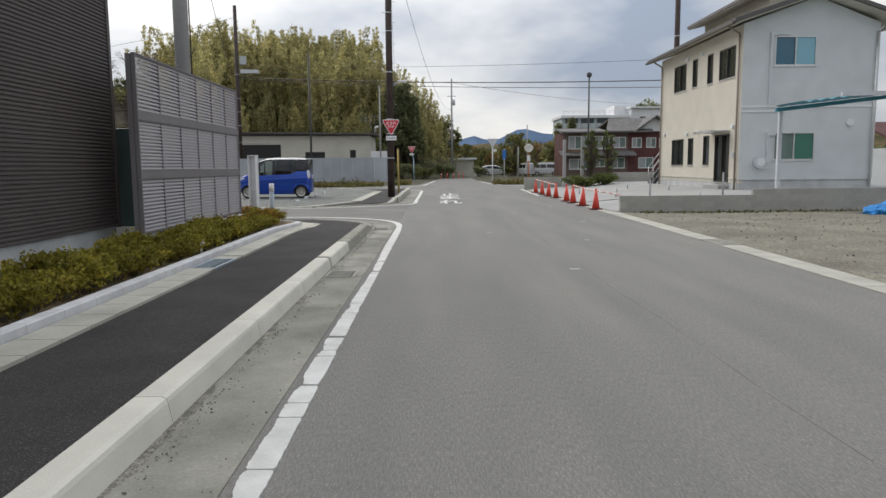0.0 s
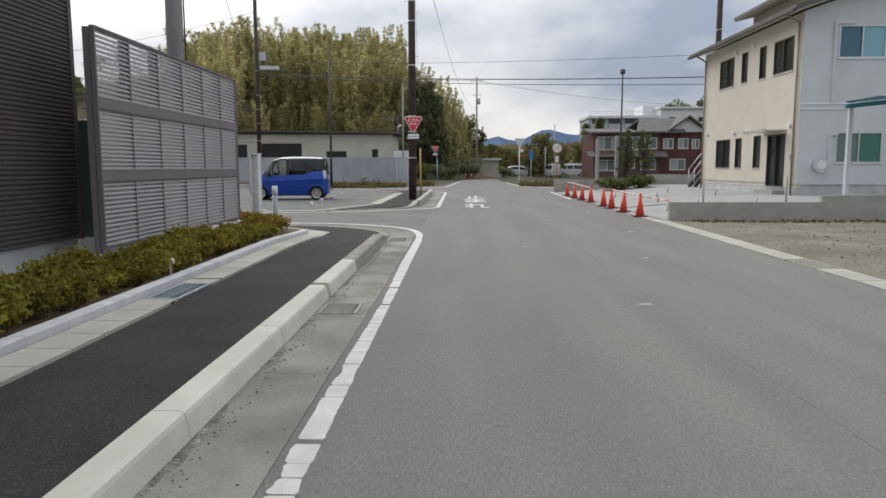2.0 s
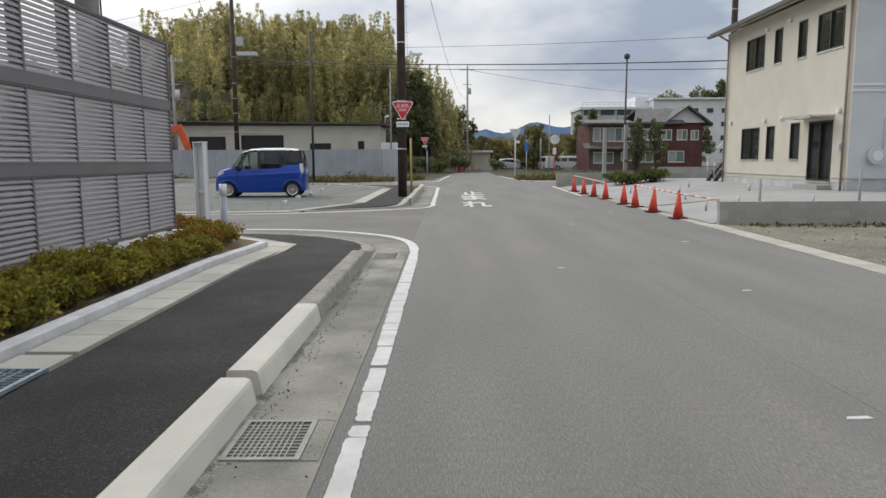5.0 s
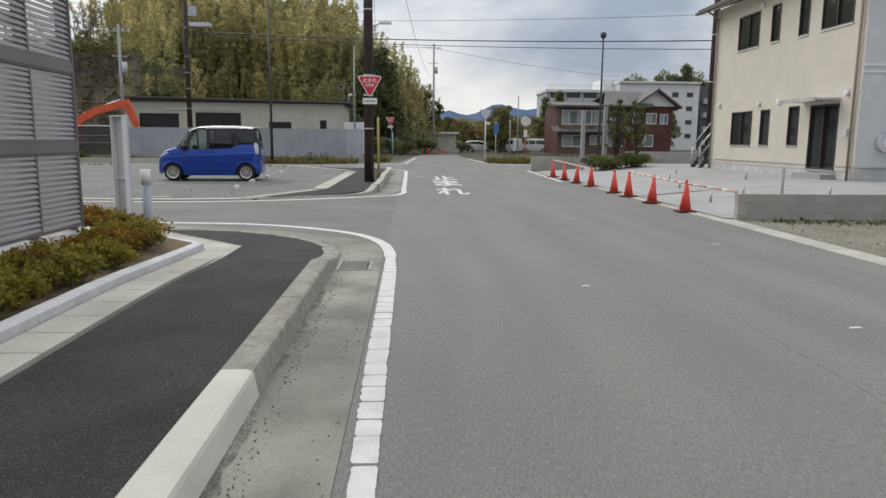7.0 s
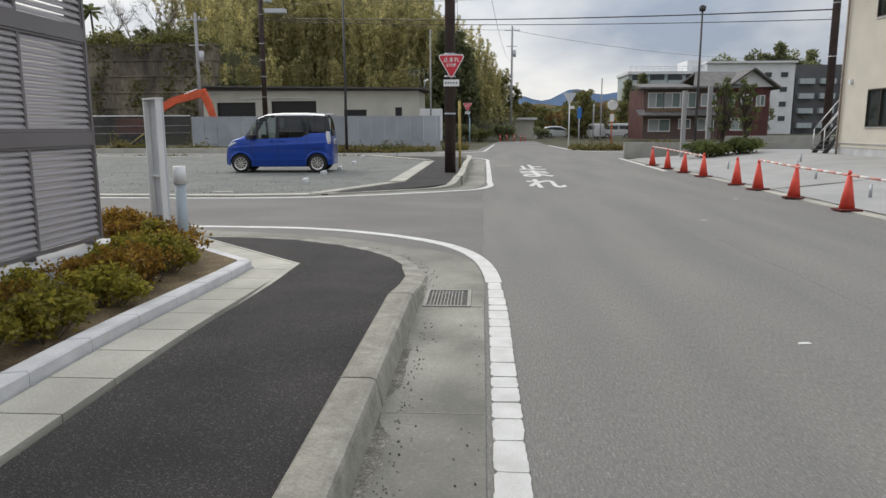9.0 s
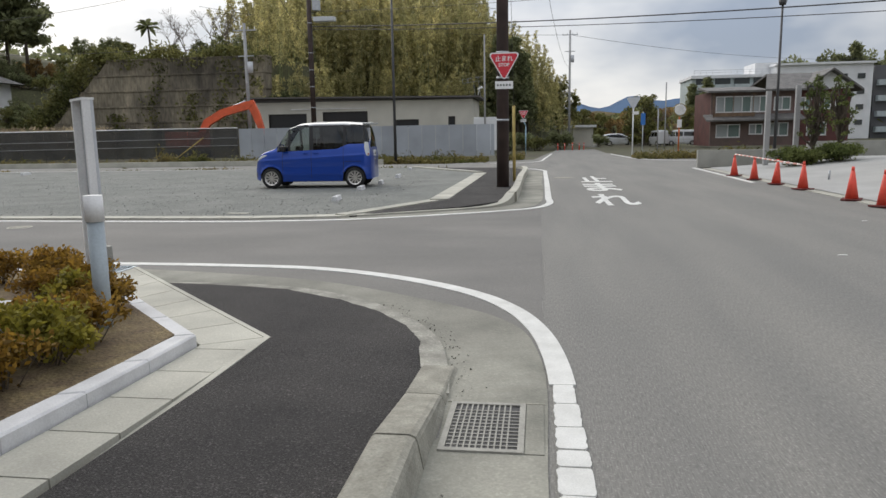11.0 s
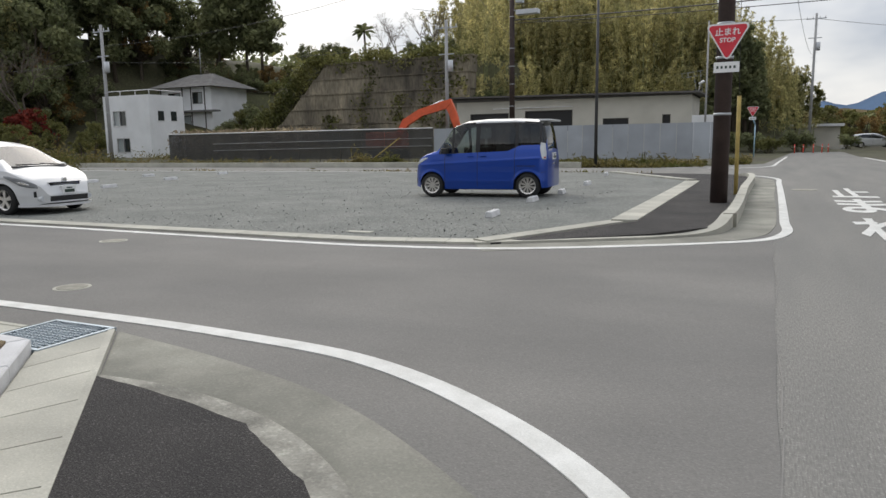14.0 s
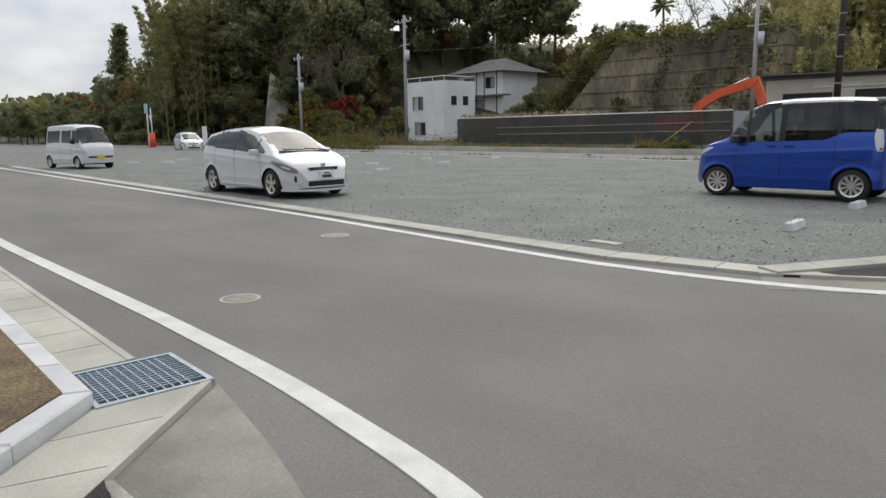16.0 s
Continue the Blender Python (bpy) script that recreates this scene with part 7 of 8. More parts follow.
for x, y, dx, dy in ((HX0 - 0.07, 30.3, 0, 0), (HX0 - 0.07, 39.75, 0, 0), (17.6, HY0 - 0.08, 0, 0)):
    part("downpipe", tubes(((x, y, 0.4), (x, y, 6.6), 0.04), ((x, y, 6.6), (x - (0.45 if x < 13 else -0.3), y, 6.86), 0.04), n=10), DOWNPIPE if x < 13 else ALU, house, "taupe downpipe")
part("duct", boxes((13.4, 13.5, HY0 - 0.09, HY0 - 0.01, 3.8, 6.6), (13.5, 14.1, HY0 - 0.09, HY0 - 0.01, 6.5, 6.6), (13.4, 13.5, HY0 - 0.09, HY0 - 0.01, 1.5, 2.7), (13.5, 13.75, HY0 - 0.09, HY0 - 0.01, 2.6, 2.7)), WHITE_WALL, house, "white pipe duct on the wall")
for y, z in ((39.2, 3.05), (35.9, 2.95), (34.5, 2.95), (34.25, 6.45), (36.1, 6.45), (30.7, 3.0)):
    part("vent_hood", tubes(((HX0, y, z), (HX0 - 0.1, y, z), 0.1, 0.085), n=14), PLAIN_WHITE, house)
part("meter", boxes((HX0 - 0.1, HX0, 30.45, 30.62, 1.75, 1.95), bev=0.01), GREY_PAINT, house)
ac = part("hose_reel", tubes(((13.15, HY0 - 0.2, 1.55), (13.15, HY0 - 0.01, 1.55), 0.26), n=20), GREY_PAINT, house, "round grey outdoor fitting on the wall")
part("ring", tubes(((13.15, HY0 - 0.22, 1.55), (13.15, HY0 - 0.2, 1.55), 0.16), n=18), WHITE, ac)
part("vent_hood", tubes(((16.7, HY0 - 0.1, 3.1), (16.7, HY0, 3.1), 0.14), n=16), PLAIN_WHITE, house)

cp = thing("carport", "carport with a teal corrugated roof on pale steel posts", "carport")
for x in (11.95, 16.4):
    part("post", boxes((x - 0.06, x + 0.06, 26.0, 26.12, 0.2, 3.3 + 0.09 * (x - 11.9)), bev=0.006), GREY_PAINT, cp)
bm = bmesh.new()
v = []
for i in range(81):
    x = 11.75 + 7.2 * i / 80
    z = 3.40 + 0.11 * (x - 11.75) + 0.03 * math.cos(i * math.pi / 2)
    v.append([bm.verts.new((x, y, z + dz)) for y, dz in ((24.2, 0), (26.05, 0), (26.05, 0.006), (24.2, 0.006))])
for a, b in zip(v, v[1:]):
    for k in range(4):
        bm.faces.new((a[k], b[k], b[(k + 1) % 4], a[(k + 1) % 4]))
part("roof_sheet", bm, TEAL, cp)
bm = bmesh.new()
roof_slab(bm, [(11.75, 25.95, 3.22), (18.95, 25.95, 4.01), (18.95, 26.05, 4.01), (11.75, 26.05, 3.22)], 0.13)
part("beam", bm, TEAL, cp)
bm = bmesh.new()
roof_slab(bm, [(12.9, 24.1, 3.56), (19, 24.1, 3.66), (19, 24.2, 3.66), (12.9, 24.2, 3.56)], 0.13)
part("front_rail", bm, GREY_PAINT, cp)

st = thing("outside_stair", "black steel outside stair with white handrails beside the house", "stair", at=pose(12.15, 40.6, 0.42))
for i in range(7):
    part("tread", boxes((0.12 * i, 0.12 * i + 0.22, 0, 0.9, 0.17 * (i + 1) - 0.03, 0.17 * (i + 1))), POLE_DARK, st)
for y in (0.0, 0.86):
    part("stringer", plate([(0, 0), (0.2, 0), (1.04, 1.19), (0.84, 1.19)], y, y + 0.04), POLE_DARK, st)
    part("handrail", tubes(((0.05, y, 0.95), (0.95, y, 2.15), 0.022), ((0.05, y, 0.5), (0.95, y, 1.7), 0.018), ((0.05, y, 0.1), (0.05, y, 0.95), 0.02), ((0.95, y, 1.1), (0.95, y, 2.15), 0.02), n=8), ALU, st)

for x, y, h in ((8.1, 45.0, 2.9), (9.2, 45.0, 3.0)):
    g = thing("gate_post", "pale weathered square gate post by the bush", "post", "gate posts", at=pose(x, y, slope_z(x, y)))
    part("shaft", boxes((-0.09, 0.09, -0.09, 0.09, 0, h), bev=0.01), POLE_GREY, g)
bush = shrub("garden_bush", "dense low green bush beside the forecourt", LEAF_SAPLING, 1.15, 0.62, 201, 3600, (0.04, 0.085), "", "bush")
bush.matrix_basis = pose(8.7, 43.2, slope_z(8.7, 43.2) - 0.02)
b2 = copy_thing(bush, pose(10.2, 43.4, slope_z(10.2, 43.4) - 0.02, 0, 0, 80))
sap = broad_tree("sapling", "slender young tree with thin green foliage", LEAF_SAPLING, 3.5, 1.15, 203, 1100, (0.04, 0.09))
sap.matrix_basis = pose(9.5, 44.0, 0.2)
copy_thing(sap, pose(10.8, 45.0, 0.2, 0, 0, 120))
structure("street_wall", boxes((5.9, 13.0, 46.9, 47.1, 0.0, 0.75), (15, 40, 60.0, 60.2, 0, 0.9)), BLOCK, "low concrete wall along the cross street", "wall")


# ---- buildings beyond ----
def plain_building(name, label, x0, x1, y0, y1, z0, z1, wall_mat, holes, pane=PANE, frame_mat=FRAME, split=2, category="building"):
    b = thing(name, label, category)
    part("wall", wall_cells(bmesh.new(), "y", y0, 0.25, x0, x1, z0, z1, holes), wall_mat, b)
    part("side_wall", boxes((x0, x0 + 0.25, y0 + 0.25, y1, z0, z1), (x1 - 0.25, x1, y0 + 0.25, y1, z0, z1), (x0 + 0.25, x1 - 0.25, y1 - 0.25, y1, z0, z1)), wall_mat, b)
    part("inner_floor", boxes((x0 + 0.25, x1 - 0.25, y0 + 0.25, y1 - 0.25, z0, z0 + 0.05)), CONCRETE, b)
    for h in holes:
        window(b, "y", y0, h, [pane] if not isinstance(pane, list) else pane, frame_mat, split, 0.12, 0.07)
    return b


# Black panes fill the open bays, painting in the shade of the interior.
shed = plain_building("workshop", "long low beige workshop, thin dark roof, openings closed with shade-black sheets", -28.2, -7.0, 81, 88, 0.2, 5.15, BEIGE,
                      [(-26.8, -23.0, 2.2, 3.98), (-21.4, -17.0, 2.2, 4.1), (-14.3, -12.1, 2.5, 3.25), (-9.3, -8.65, 2.55, 3.45)], pane=TRIM, split=1)
bm = bmesh.new()
roof_slab(bm, [(-28.9, 80.3, 5.45), (-6.3, 80.3, 5.12), (-6.3, 88.5, 5.12), (-28.9, 88.5, 5.45)], 0.14)
roof_slab(bm, [(-28.5, 80.9, 5.1), (-7.0, 80.9, 5.0), (-7.0, 88, 5.0), (-28.5, 88, 5.1)], 0.28)
part("roof", bm, ROOF, shed, "thin dark flat roof")
part("rail", boxes((-24.5, -17.0, 80.9, 81.0, 4.35, 4.42)), ALU, shed)
part("flood_lamp", tubes(((-6.5, 80.7, 5.2), (-6.3, 80.5, 5.9), 0.04), ((-6.45, 80.5, 5.8), (-6.05, 80.4, 6.0), 0.1), n=8), WHITE, shed)
tank = thing("white_container", "white storage box behind the hoarding", "container", at=pose(-5.6, 78, 0.3))
part("box", boxes((-1.0, 1.0, -0.6, 0.6, 0, 2.9), bev=0.03), PLAIN_WHITE, tank)

GREEN_GREY = material("pale_green_grey_render", (0.40, 0.455, 0.455), 0.85, var=0.1, scale=0.4, bump=0.05)
apt = thing("apartment_block", "far pale four-storey apartment block with balconies and roof railing", "building")
part("wall", boxes((30.2, 46, 168, 180, 0, 12.6)), GREEN_GREY, apt, "pale grey-green rendered wall")
part("wall", boxes((46, 64, 166, 180, 0, 14.6)), PLAIN_WHITE, apt)
part("roof", boxes((29.9, 46.0, 167.4, 180.3, 12.6, 13.2), (45.7, 64.3, 165.4, 180.3, 14.6, 15.0)), PLAIN_WHITE, apt)
part("penthouse", boxes((43, 48, 170, 178, 13.2, 15.6)), PLAIN_WHITE, apt)
for fl in range(4):
    z = 1.2 + fl * 3.0
    for k in range(4):
        x = 31.0 + k * 3.75
        w = part("window", boxes((x, x + 3.0, 167.9, 168.0, z + 0.9, z + 2.4)), PANE, apt)
        part("balcony", boxes((x - 0.2, x + 3.3, 166.7, 166.85, z, z + 1.1), (x - 0.2, x + 3.3, 166.85, 168, z, z + 0.12)), material("balcony_panel", (0.42, 0.47, 0.48), 0.7) if fl == 0 and k == 0 else bpy.data.materials["balcony_panel"], apt)
    for k in range(5):
        part("window", boxes((48 + k * 3.3, 49.4 + k * 3.3, 165.9, 166.0, z + 1.0 + 0.5, z + 2.5)), PANE, apt)
for x in np.arange(30.5, 46, 1.2):
    part("rail_post", boxes((x, x + 0.06, 167.6, 167.66, 13.2, 14.2)), GREY_PAINT, apt)
part("rail", boxes((30.3, 46, 167.58, 167.66, 14.15, 14.22), (30.3, 46, 167.58, 167.66, 13.7, 13.75)), GREY_PAINT, apt)
blk2 = thing("apartment_block", "far dark grey apartment block with pale balconies", "building")
DARKWALL = material("dark_grey_wall", (0.11, 0.11, 0.115), 0.8, scale=0.3)
part("wall", boxes((66, 84, 170, 185, 0, 14.5)), DARKWALL, blk2)
for fl in range(4):
    for k in range(4):
        part("balcony", boxes((66.5 + 4.4 * k, 69.6 + 4.4 * k, 168.9, 170, 1.2 + 3.1 * fl, 2.3 + 3.1 * fl)), bpy.data.materials["balcony_panel"], blk2)

OLD_BOARD = material("weathered_boarding", (0.165, 0.125, 0.108), 0.88, var=0.3, scale=0.9, grain=0.2, gscale=14, bump=0.2, col2=(0.13, 0.088, 0.078))
red = thing("timber_house", "old two-storey dark red timber house with grey tiled roofs", "house")
holes = [(17.9, 23.3, 3.65, 5.35), (23.8, 25.5, 3.8, 5.2), (26.3, 27.6, 3.8, 5.1), (28.2, 29.5, 3.8, 5.1), (29.9, 30.9, 3.8, 5.0), (18.0, 20.5, 1.0, 2.4), (21.4, 22.8, 1.3, 2.4), (23.5, 25.4, 1.1, 2.5), (27.2, 29.2, 1.1, 2.5)]
part("wall", wall_cells(bmesh.new(), "y", 95, 0.25, 17.4, 25.8, 0.1, 5.9, [h for h in holes if h[1] < 25.8]), OLD_BOARD, red, "grey-brown weathered boarding")
part("wall", wall_cells(bmesh.new(), "y", 95, 0.25, 25.8, 31.4, 0.1, 5.9, [h for h in holes if h[0] > 25.8]), RED_WALL, red, "dark red siding")
part("side_wall", boxes((17.4, 17.65, 95.25, 103, 0.1, 5.9)), RED_WALL, red)
part("side_wall", boxes((31.15, 31.4, 95.25, 103, 0.1, 5.9)), RED_WALL, red)
for h in holes:
    window(red, "y", 95, h, [CURTAIN, PANE_MIST], ALU, 6 if h[1] - h[0] > 3 else 2, 0.1, 0.09)
for bm, pts, t in [(None, *q) for q in (
        ([(22.6, 94.0, 5.75), (28.8, 94.0, 5.75), (28.8, 99.2, 7.7), (24.2, 99.2, 7.7)], 0.22),
        ([(24.2, 99.2, 7.7), (28.8, 99.2, 7.7), (28.8, 104, 5.75), (22.6, 104, 5.75)], 0.22),
        ([(26.6, 93.9, 5.9), (29.2, 93.9, 7.75), (29.2, 101, 7.75), (26.6, 101, 5.9)], 0.22),
        ([(29.2, 93.9, 7.75), (32.2, 93.9, 5.6), (32.2, 101, 5.6), (29.2, 101, 7.75)], 0.22),
        ([(16.8, 93.9, 5.7), (22.9, 93.9, 5.7), (22.9, 99, 6.35), (16.8, 99, 6.35)], 0.2),
        ([(16.6, 93.2, 2.7), (26.5, 93.2, 2.7), (26.5, 95, 3.3), (16.6, 95, 3.3)], 0.16))]:
    bm = roof_slab(bmesh.new(), pts, t)
    bmesh.ops.recalc_face_normals(bm, faces=bm.faces)
    part("roof", bm, TILE, red, "grey tiled roof")
part("gable", plate([(26.9, 5.9), (31.6, 5.9), (29.2, 7.65)], 94.7, 95.0), PLAIN_WHITE, red, "white plastered gable")
part("balcony", boxes((17.4, 21.6, 93.9, 94.0, 3.2, 3.6), *[(17.4 + 0.5 * k, 17.46 + 0.5 * k, 93.9, 93.96, 2.7, 5.6) for k in range(0, 9, 4)]), WOOD, red)
side = thing("cottage", "distant house with a brown roof beyond the carport", "house")
part("wall", boxes((28.5, 40, 44, 52, 0, 2.4)), WHITE_WALL, side)
bm = bmesh.new()
roof_slab(bm, [(28, 43.4, 2.3), (41, 43.4, 2.3), (41, 48, 4.0), (28, 48, 4.0)], 0.15)
part("roof", bm, RED_WALL, side)

wh = plain_building("white_house", "plain white two-storey box house with a railed flat roof", -60.2, -54.1, 68, 72.3, 0.3, 6.3, PLAIN_WHITE,
                    [(-59.0, -57.2, 3.4, 4.9), (-58.7, -56.9, 0.9, 2.3), (-60.0, -59.5, 1.2, 1.8)], pane=[CURTAIN, PANE], frame_mat=ALU, category="house")
for y, z in ((69.0, 3.9), (70.6, 3.9), (71.2, 1.0)):
    part("side_window", boxes((-54.13, -54.06, y, y + 0.7, z, z + 0.9)), PANE, wh)
part("roof", boxes((-59.9, -54.4, 68.26, 72.0, 6.1, 6.22)), PLAIN_WHITE, wh)
part("roof_rail", tubes(((-60, 68.2, 6.75), (-54.2, 68.2, 6.75), 0.035), ((-54.2, 68.2, 6.75), (-54.2, 72.2, 6.75), 0.035), *[((x, 68.2, 6.2), (x, 68.2, 6.75), 0.03) for x in (-60, -58, -56, -54.2)], n=6), WHITE, wh)

jh = thing("tiled_house", "two-storey white plaster house with grey tiled hip roofs on the slope", "house")
jx0, jx1, jy0, jy1 = -71.6, -63.2, 86, 92.5
holes = [(-70.2, -68.2, 6.6, 8.0), (-66.2, -64.6, 6.6, 8.0), (-70.0, -66.6, 3.8, 5.2)]
part("wall", wall_cells(bmesh.new(), "y", jy0, 0.25, jx0, jx1, 2.5, 8.7, holes), PLAIN_WHITE, jh)
part("side_wall", boxes((jx0, jx0 + 0.25, jy0 + 0.25, jy1, 2.5, 8.7)), PLAIN_WHITE, jh)
part("side_wall", boxes((jx1 - 0.25, jx1, jy0 + 0.25, jy1, 2.5, 8.7)), PLAIN_WHITE, jh)
for h in holes:
    window(jh, "y", jy0, h, [PANE, CURTAIN], FRAME, 2, 0.1, 0.08)
for x in (-71.5, -67.9, -66.5, -64.3):
    part("timber", boxes((x, x + 0.16, jy0 - 0.03, jy0 - 0.002, 2.5, 8.7)), FRAME, jh, "dark timber post")


def hip(bm, x0, x1, y0, y1, ze, zr, over):
    x0, x1, y0, y1 = x0 - over, x1 + over, y0 - over, y1 + over
    m, ym = (y1 - y0) / 2 * 0.8, (y0 + y1) / 2
    c = [bm.verts.new(p) for p in ((x0, y0, ze), (x1, y0, ze), (x1, y1, ze), (x0, y1, ze), (x0 + m, ym, zr), (x1 - m, ym, zr))]
    for f in ((0, 1, 5, 4), (1, 2, 5), (2, 3, 4, 5), (3, 0, 4), (3, 2, 1, 0)):
        bm.faces.new([c[i] for i in f])
    return bm


part("roof", hip(bmesh.new(), jx0, jx1, jy0, jy1, 8.6, 10.5, 1.1), TILE, jh, "grey tiled hip roof")
part("lower_roof", boxes((jx0 - 0.9, jx1 + 1.4, jy0 - 1.2, jy0, 5.55, 5.75)), TILE, jh, "grey tiled lower eave")
part("aerial", tubes(((-67.4, 89, 10.3), (-67.4, 89, 13.7), 0.04), n=5), STEEL, jh)
fl = thing("far_building", "far pale green roof beyond the bushes", "building", at=pose(2.5, 115, 0))
part("wall", boxes((-3, 4, 0, 4, 0, 2.6)), BEIGE, fl)
part("roof", boxes((-3.4, 4.4, -0.5, 4.4, 2.6, 2.9)), PLAIN_WHITE, fl)

# ---- retaining wall ----
rw = thing("retaining_wall", "tall dark stained retaining wall in stepped courses", "retaining wall", kind="structure")
for k in range(6):
    z0, z1 = 0.4 + 1.62 * k, 0.4 + 1.62 * (k + 1)
    y = 84.0 + 0.28 * k
    xl = -54.6 + 1.45 * k
    n = 7
    for i in range(n):
        a, b = xl + (-28.5 - xl) * i / n, xl + (-28.5 - xl) * (i + 1) / n
        part("wall_block", plate([(a + 0.01, z0), (b - 0.01, z0), (b - 0.01, z1 - 0.12), (a + 0.01 + (1.34 if i == 0 else 0), z1 - 0.12)], y, y + 1.6), RETAIN, rw)
    part("ledge", plate([(xl + 1.34, z1 - 0.12), (-28.4, z1 - 0.12), (-28.4, z1), (xl + 1.42, z1)], y - 0.10, y + 1.5), RETAIN, rw)
bm = bmesh.new()
roof_slab(bm, [(-58, 84.3, 0.2), (-55, 84.0, 0.2), (-46.9, 86.9, 10.0), (-50, 88, 10.0)], 0.3)
structure("wall_flank", bm, GROUND, "overgrown slope beside the retaining wall", "slope")
cr = []
for k in range(30):
    x, z = rngn.uniform(-50, -29), rngn.uniform(1.5, 9.5)
    m = 90
    cr.append(np.stack([x + rngn.normal(size=m) * 0.35, np.full(m, 83.85 + (z - 0.4) / 1.62 * 0.5 - 0.1) + rngn.normal(size=m) * 0.1, z - np.abs(rngn.normal(size=m)) * 1.1], 1))
m = 5200
x = rngn.uniform(-48, -28.5, m)
cr.append(np.stack([x, 86.3 + rngn.normal(size=m) * 0.7, 10.3 + rngn.normal(size=m) * 0.45 + 0.5 * np.sin(x * 0.9)], 1))
s = rngn.random(4200)
cr.append(np.stack([-56.6 + 8.9 * s + rngn.normal(size=4200) * 0.75, 83.9 + 1.8 * s + rngn.normal(size=4200) * 0.3, 0.6 + 10 * s + rngn.normal(size=4200) * 0.6], 1))
for x, z0, z1 in ((-40.5, 1.5, 9.8), (-36.2, 0.8, 6.5), (-33.0, 3.0, 9.8), (-44.5, 0.6, 4.5), (-30.5, 2.0, 9.0)):
    zz = rngn.uniform(z0, z1, 420)
    cr.append(np.stack([x + rngn.normal(size=420) * 0.55 + 0.5 * np.sin(zz), 83.8 + (zz - 0.4) / 1.62 * 0.28 + rngn.normal(size=420) * 0.12, zz], 1))
tagged(new("creepers", leaf_cloud("creepers", np.concatenate(cr), (0.13, 0.30), LEAF_MID, rngn)), "green creepers hanging over the retaining wall", "creepers", kind="stuff")
rail = thing("slope_railing", "pale steel railing on the wooded slope", "railing", at=pose(-9, 97.5, 7.2, 0, -8, 8))
for k in range(8):
    part("post", boxes((0.6 * k - 2.4, 0.6 * k - 2.34, 0, 0.06, -1.5, 1.0)), STEEL, rail)
part("rail", boxes((-2.4, 2.0, 0, 0.06, 0.95, 1.0), (-2.4, 2.0, 0, 0.06, 0.5, 0.55)), STEEL, rail)

# ---- fences beyond the cross street ----
net = thing("net_fence", "black net construction fence with a pale rope along its top", "fence")
xs_ = np.arange(-44.6, -21.1, 1.8)
for a in xs_:
    b = min(a + 1.8, -21.15)
    part("net_panel", boxes((a, b - 0.02, 60.98, 61.0, 0.35, 2.33)), MESH_SHEET, net)
    part("post", tubes(((a, 61.05, 0.1), (a, 61.05, 2.4), 0.03), n=6), POLE_DARK, net)
part("top_rope", tubes(((-44.6, 60.97, 2.36), (-21.15, 60.97, 2.36), 0.035), n=6), WHITE, net)
for z in (1.05, 1.55):
    part("rail", tubes(((-40, 60.96, z), (-21.2, 60.96, z + 0.15), 0.02), n=5), POLE_GREY, net)
part("prop", tubes(((-25.4, 59.9, 0.2), (-23.6, 60.9, 1.75), 0.04), n=6), YELLOW, net, "leaning timber prop")
hoard = thing("hoarding", "grey translucent sheet hoarding in upright panels", "fence")
a = -21.1
while a < -3.9:
    b = min(a + 0.9, -3.75)
    part("sheet", boxes((a + 0.012, b - 0.012, 61.0, 61.02, 0.28, 2.30)), SHEET, hoard)
    a += 0.9
for x in np.arange(-21, -3.7, 1.8):
    part("post", tubes(((x, 61.07, 0.1), (x, 61.07, 2.3), 0.03), n=6), STEEL, hoard)
part("rail", tubes(((-21, 61.1, 1.9), (-3.8, 61.1, 1.9), 0.025), ((-21, 61.1, 0.8), (-3.8, 61.1, 0.8), 0.025), n=5), STEEL, hoard)

ex = thing("excavator", "orange excavator with raised boom behind the black fence", "excavator", at=pose(-24.6, 64.3, 0.3))
part("boom", plate([(-1.4, 1.1), (-0.9, 1.0), (-0.1, 2.35), (1.1, 3.0), (3.0, 3.45), (3.4, 3.95), (2.9, 4.0), (0.8, 3.45), (-0.5, 2.75)], -0.16, 0.16), ORANGE, ex)
part("stick", plate([(2.75, 3.95), (3.3, 4.1), (3.75, 3.1), (4.15, 1.6), (3.8, 1.5), (3.2, 3.0)], -0.13, 0.13), ORANGE, ex)
part("boom_cylinder", tubes(((-0.2, 0.25, 3.0), (2.6, 0.25, 4.05), 0.06), n=8), CHROME, ex)
part("bucket", plate([(3.7, 1.55), (4.2, 1.6), (4.4, 0.9), (3.9, 0.5), (3.4, 0.8)], -0.35, 0.35), TRIM, ex)
part("upper_body", boxes((-3.2, -0.6, -0.9, 0.9, 0.75, 1.9), bev=0.06), ORANGE, ex)
for y in (-0.9, 0.5):
    part("track", boxes((-3.1, -0.4, y, y + 0.4, 0.0, 0.62), bev=0.15), TRIM, ex)

# ---- west end of the side street ----
for x, y, kind in ((-78, 47.5, "blue"), (-84, 50, "white")):
    s = thing("road_sign", "small road sign on a pale post beyond the lot", "road sign", at=pose(x, y, 0))
    part("post", tubes(((0, 0, 0), (0, 0, 4.4), 0.06), n=8), WHITE, s)
    part("plate", boxes((-0.55, 0.55, -0.08, -0.06, 3.6, 4.6)) if kind == "blue" else plate(triangle(1.0, 3.6), -0.08, -0.06), PALE_BLUE if kind == "blue" else WHITE, s)
b = thing("barrier_drum", "orange barrier drum at the roadside", "barrier", at=pose(-82, 49.2, 0))
part("drum", tubes(((0, 0, 0), (0, 0, 1.6), 0.45, 0.35), n=14), CONE, b)
b = thing("white_marker", "small white board at the roadside", "board", at=pose(-66, 48.5, 0))
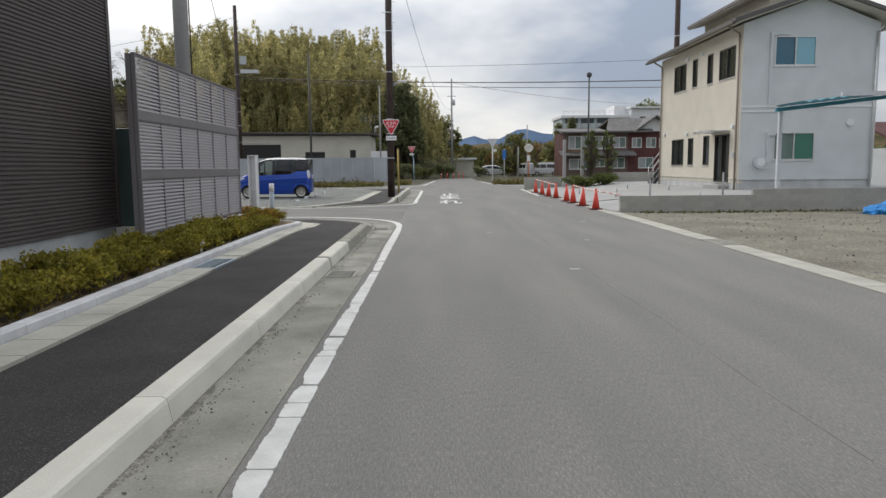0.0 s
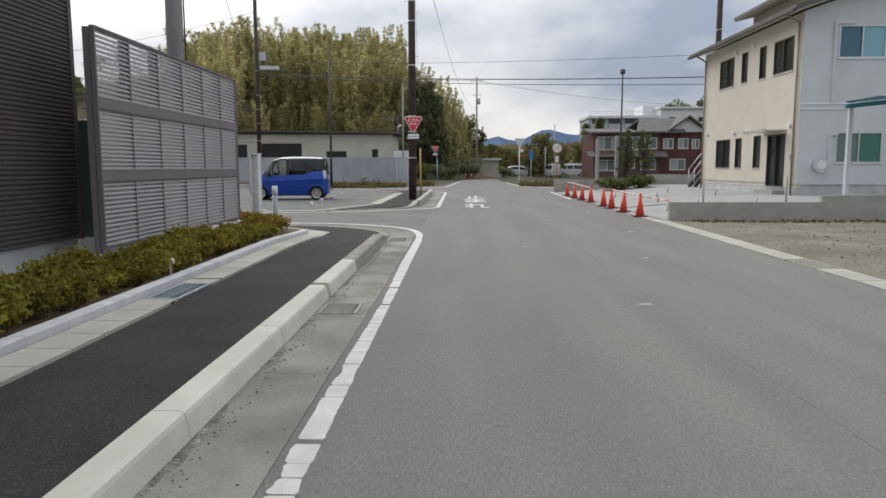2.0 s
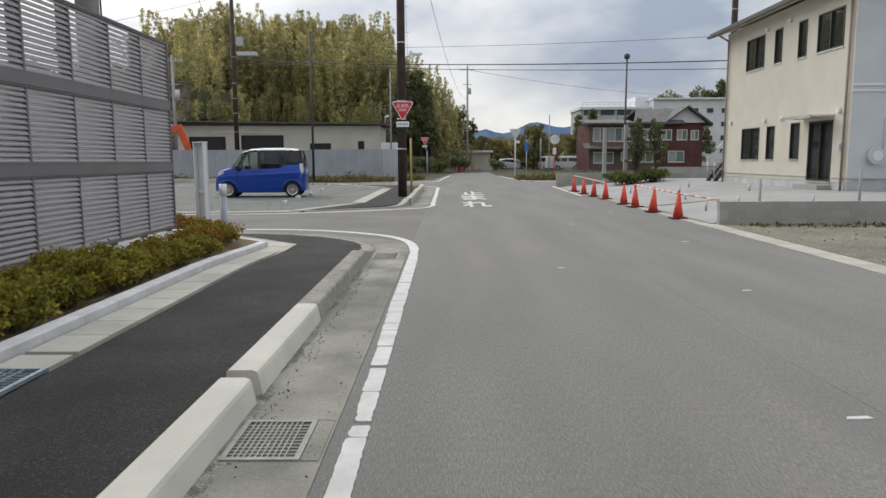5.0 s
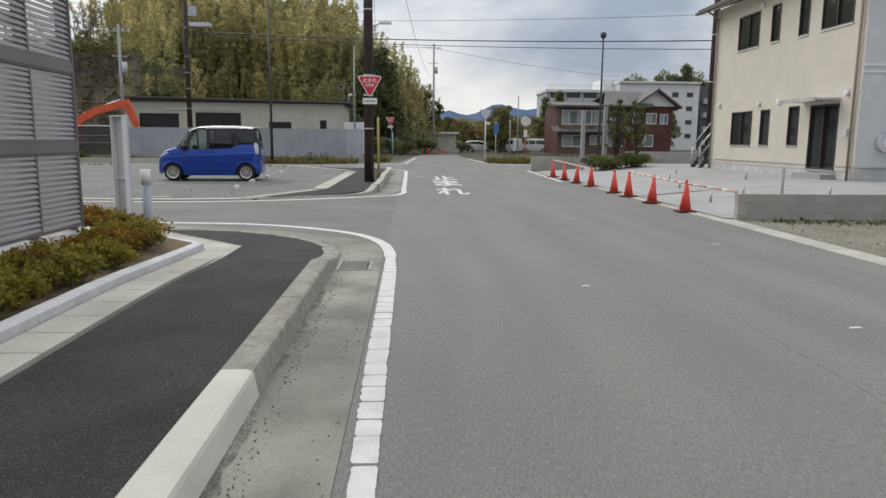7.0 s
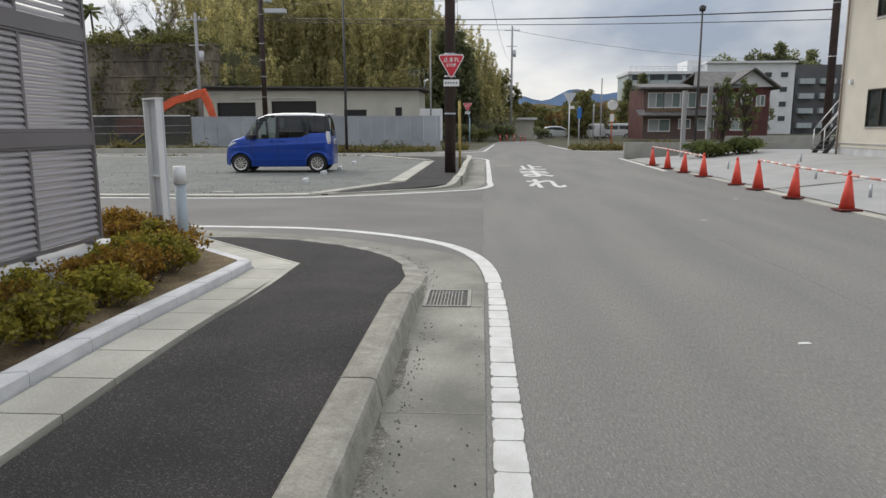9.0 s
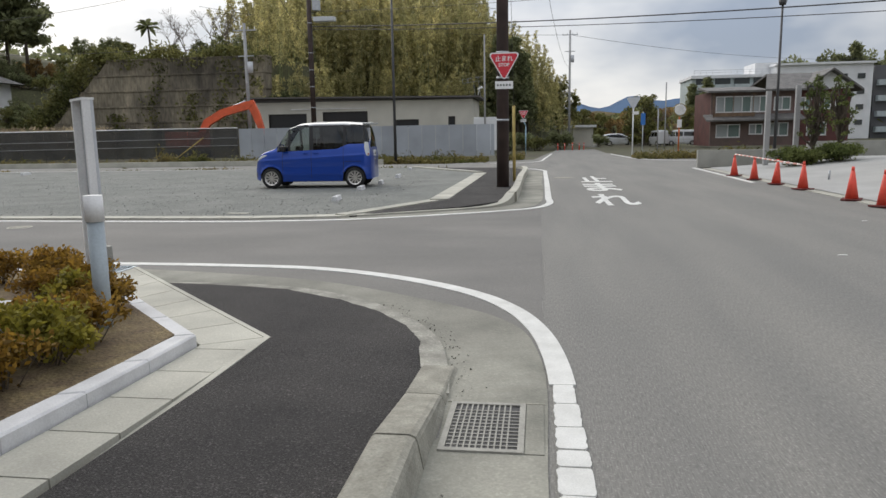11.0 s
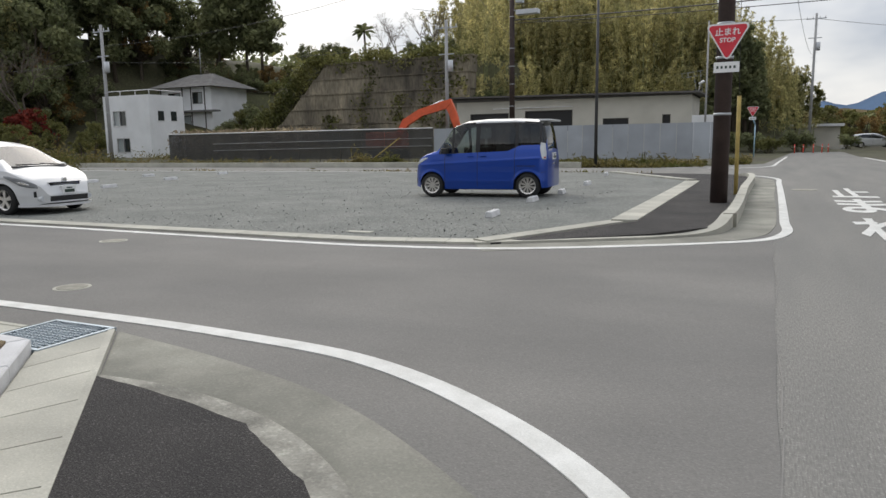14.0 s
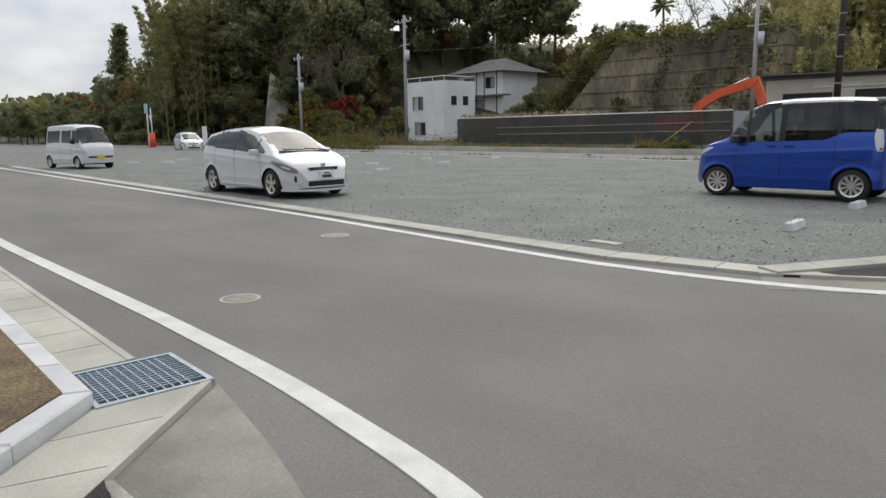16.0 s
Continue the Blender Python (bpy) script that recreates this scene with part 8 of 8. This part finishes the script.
part("board", boxes((-0.5, 0.5, -0.03, 0.03, 0.3, 2.1)), PLAIN_WHITE, b)
b = thing("concrete_chute", "pale concrete drainage chute down the wooded slope", "chute", at=pose(-86.6, 66.6, 0, -22, 0, 40))
part("slab", prism([(-1.5, 0), (1.5, 0), (1.5, 0.5), (-1.5, 0.5)], 0, lambda x, y: 9.0 - 0.9 * x), CONCRETE, b)

# ---- far hills ----
def ridge(name, label, points, y, depth, mat, rough, seed):
    bm = bmesh.new()
    rows = []
    for i in range(90):
        x = points[0][0] + (points[-1][0] - points[0][0]) * i / 89
        z = curve(points, x)
        z += rough * (noise.noise((x * 0.02, seed, 0)) + 0.5 * noise.noise((x * 0.06, seed, 0)))
        rows.append([bm.verts.new(p) for p in ((x, y, -5), (x, y + depth * 0.5, z * 0.55), (x, y + depth, z))])
    for a, b in zip(rows, rows[1:]):
        for k in range(2):
            bm.faces.new((a[k], b[k], b[k + 1], a[k + 1]))
    tagged(new(name, mesh_of(bm, mat, name)), label, "mountain", kind="structure")


ridge("backdrop", "far mountain ridge with blue air haze in its colour", [(-900, 60), (-300, 75), (60, 82), (120, 95), (190, 80), (270, 122), (340, 100), (460, 110), (700, 85), (1500, 90)], 1700, 500, HAZE_BLUE, 8, 1.0)
ridge("backdrop", "dark wooded hill in the distance", [(-700, 42), (-420, 34), (-300, 24), (-120, 20), (40, 18), (70, 19), (110, 22), (200, 24), (400, 30)], 430, 120, FAR_WOOD, 6, 4.0)
c = []
for x0, x1, y0, y1, n in ((-420, -170, 60, 330, 26000), (-170, 5, 140, 330, 16000), (5, 160, 170, 330, 22000)):
    a, b = rngn.uniform(x0, x1, n), rngn.uniform(y0, y1, n)
    h = np.array([hill(p, q) for p, q in zip(a, b)])
    lump = np.array([noise.noise((p * 0.09, q * 0.09, 7)) for p, q in zip(a, b)])
    c.append(np.stack([a, b, h + (3.2 + 3.5 * lump) * rngn.random(n) ** 0.4], 1))
c = np.concatenate(c)
third = np.array([noise.noise((p * 0.05, q * 0.05, 2)) for p, q, _ in c])
for sel, m in ((third < 0.05, LEAF_DARK), ((third >= 0.05) & (third < 0.25), LEAF_MID), (third >= 0.25, LEAF_AUTUMN)):
    tagged(new("far_woods", leaf_cloud("far_woods", c[sel], (0.9, 2.0), m, rngn, long=1.4)), "far mixed woods on the distant hills", "woods", kind="stuff")
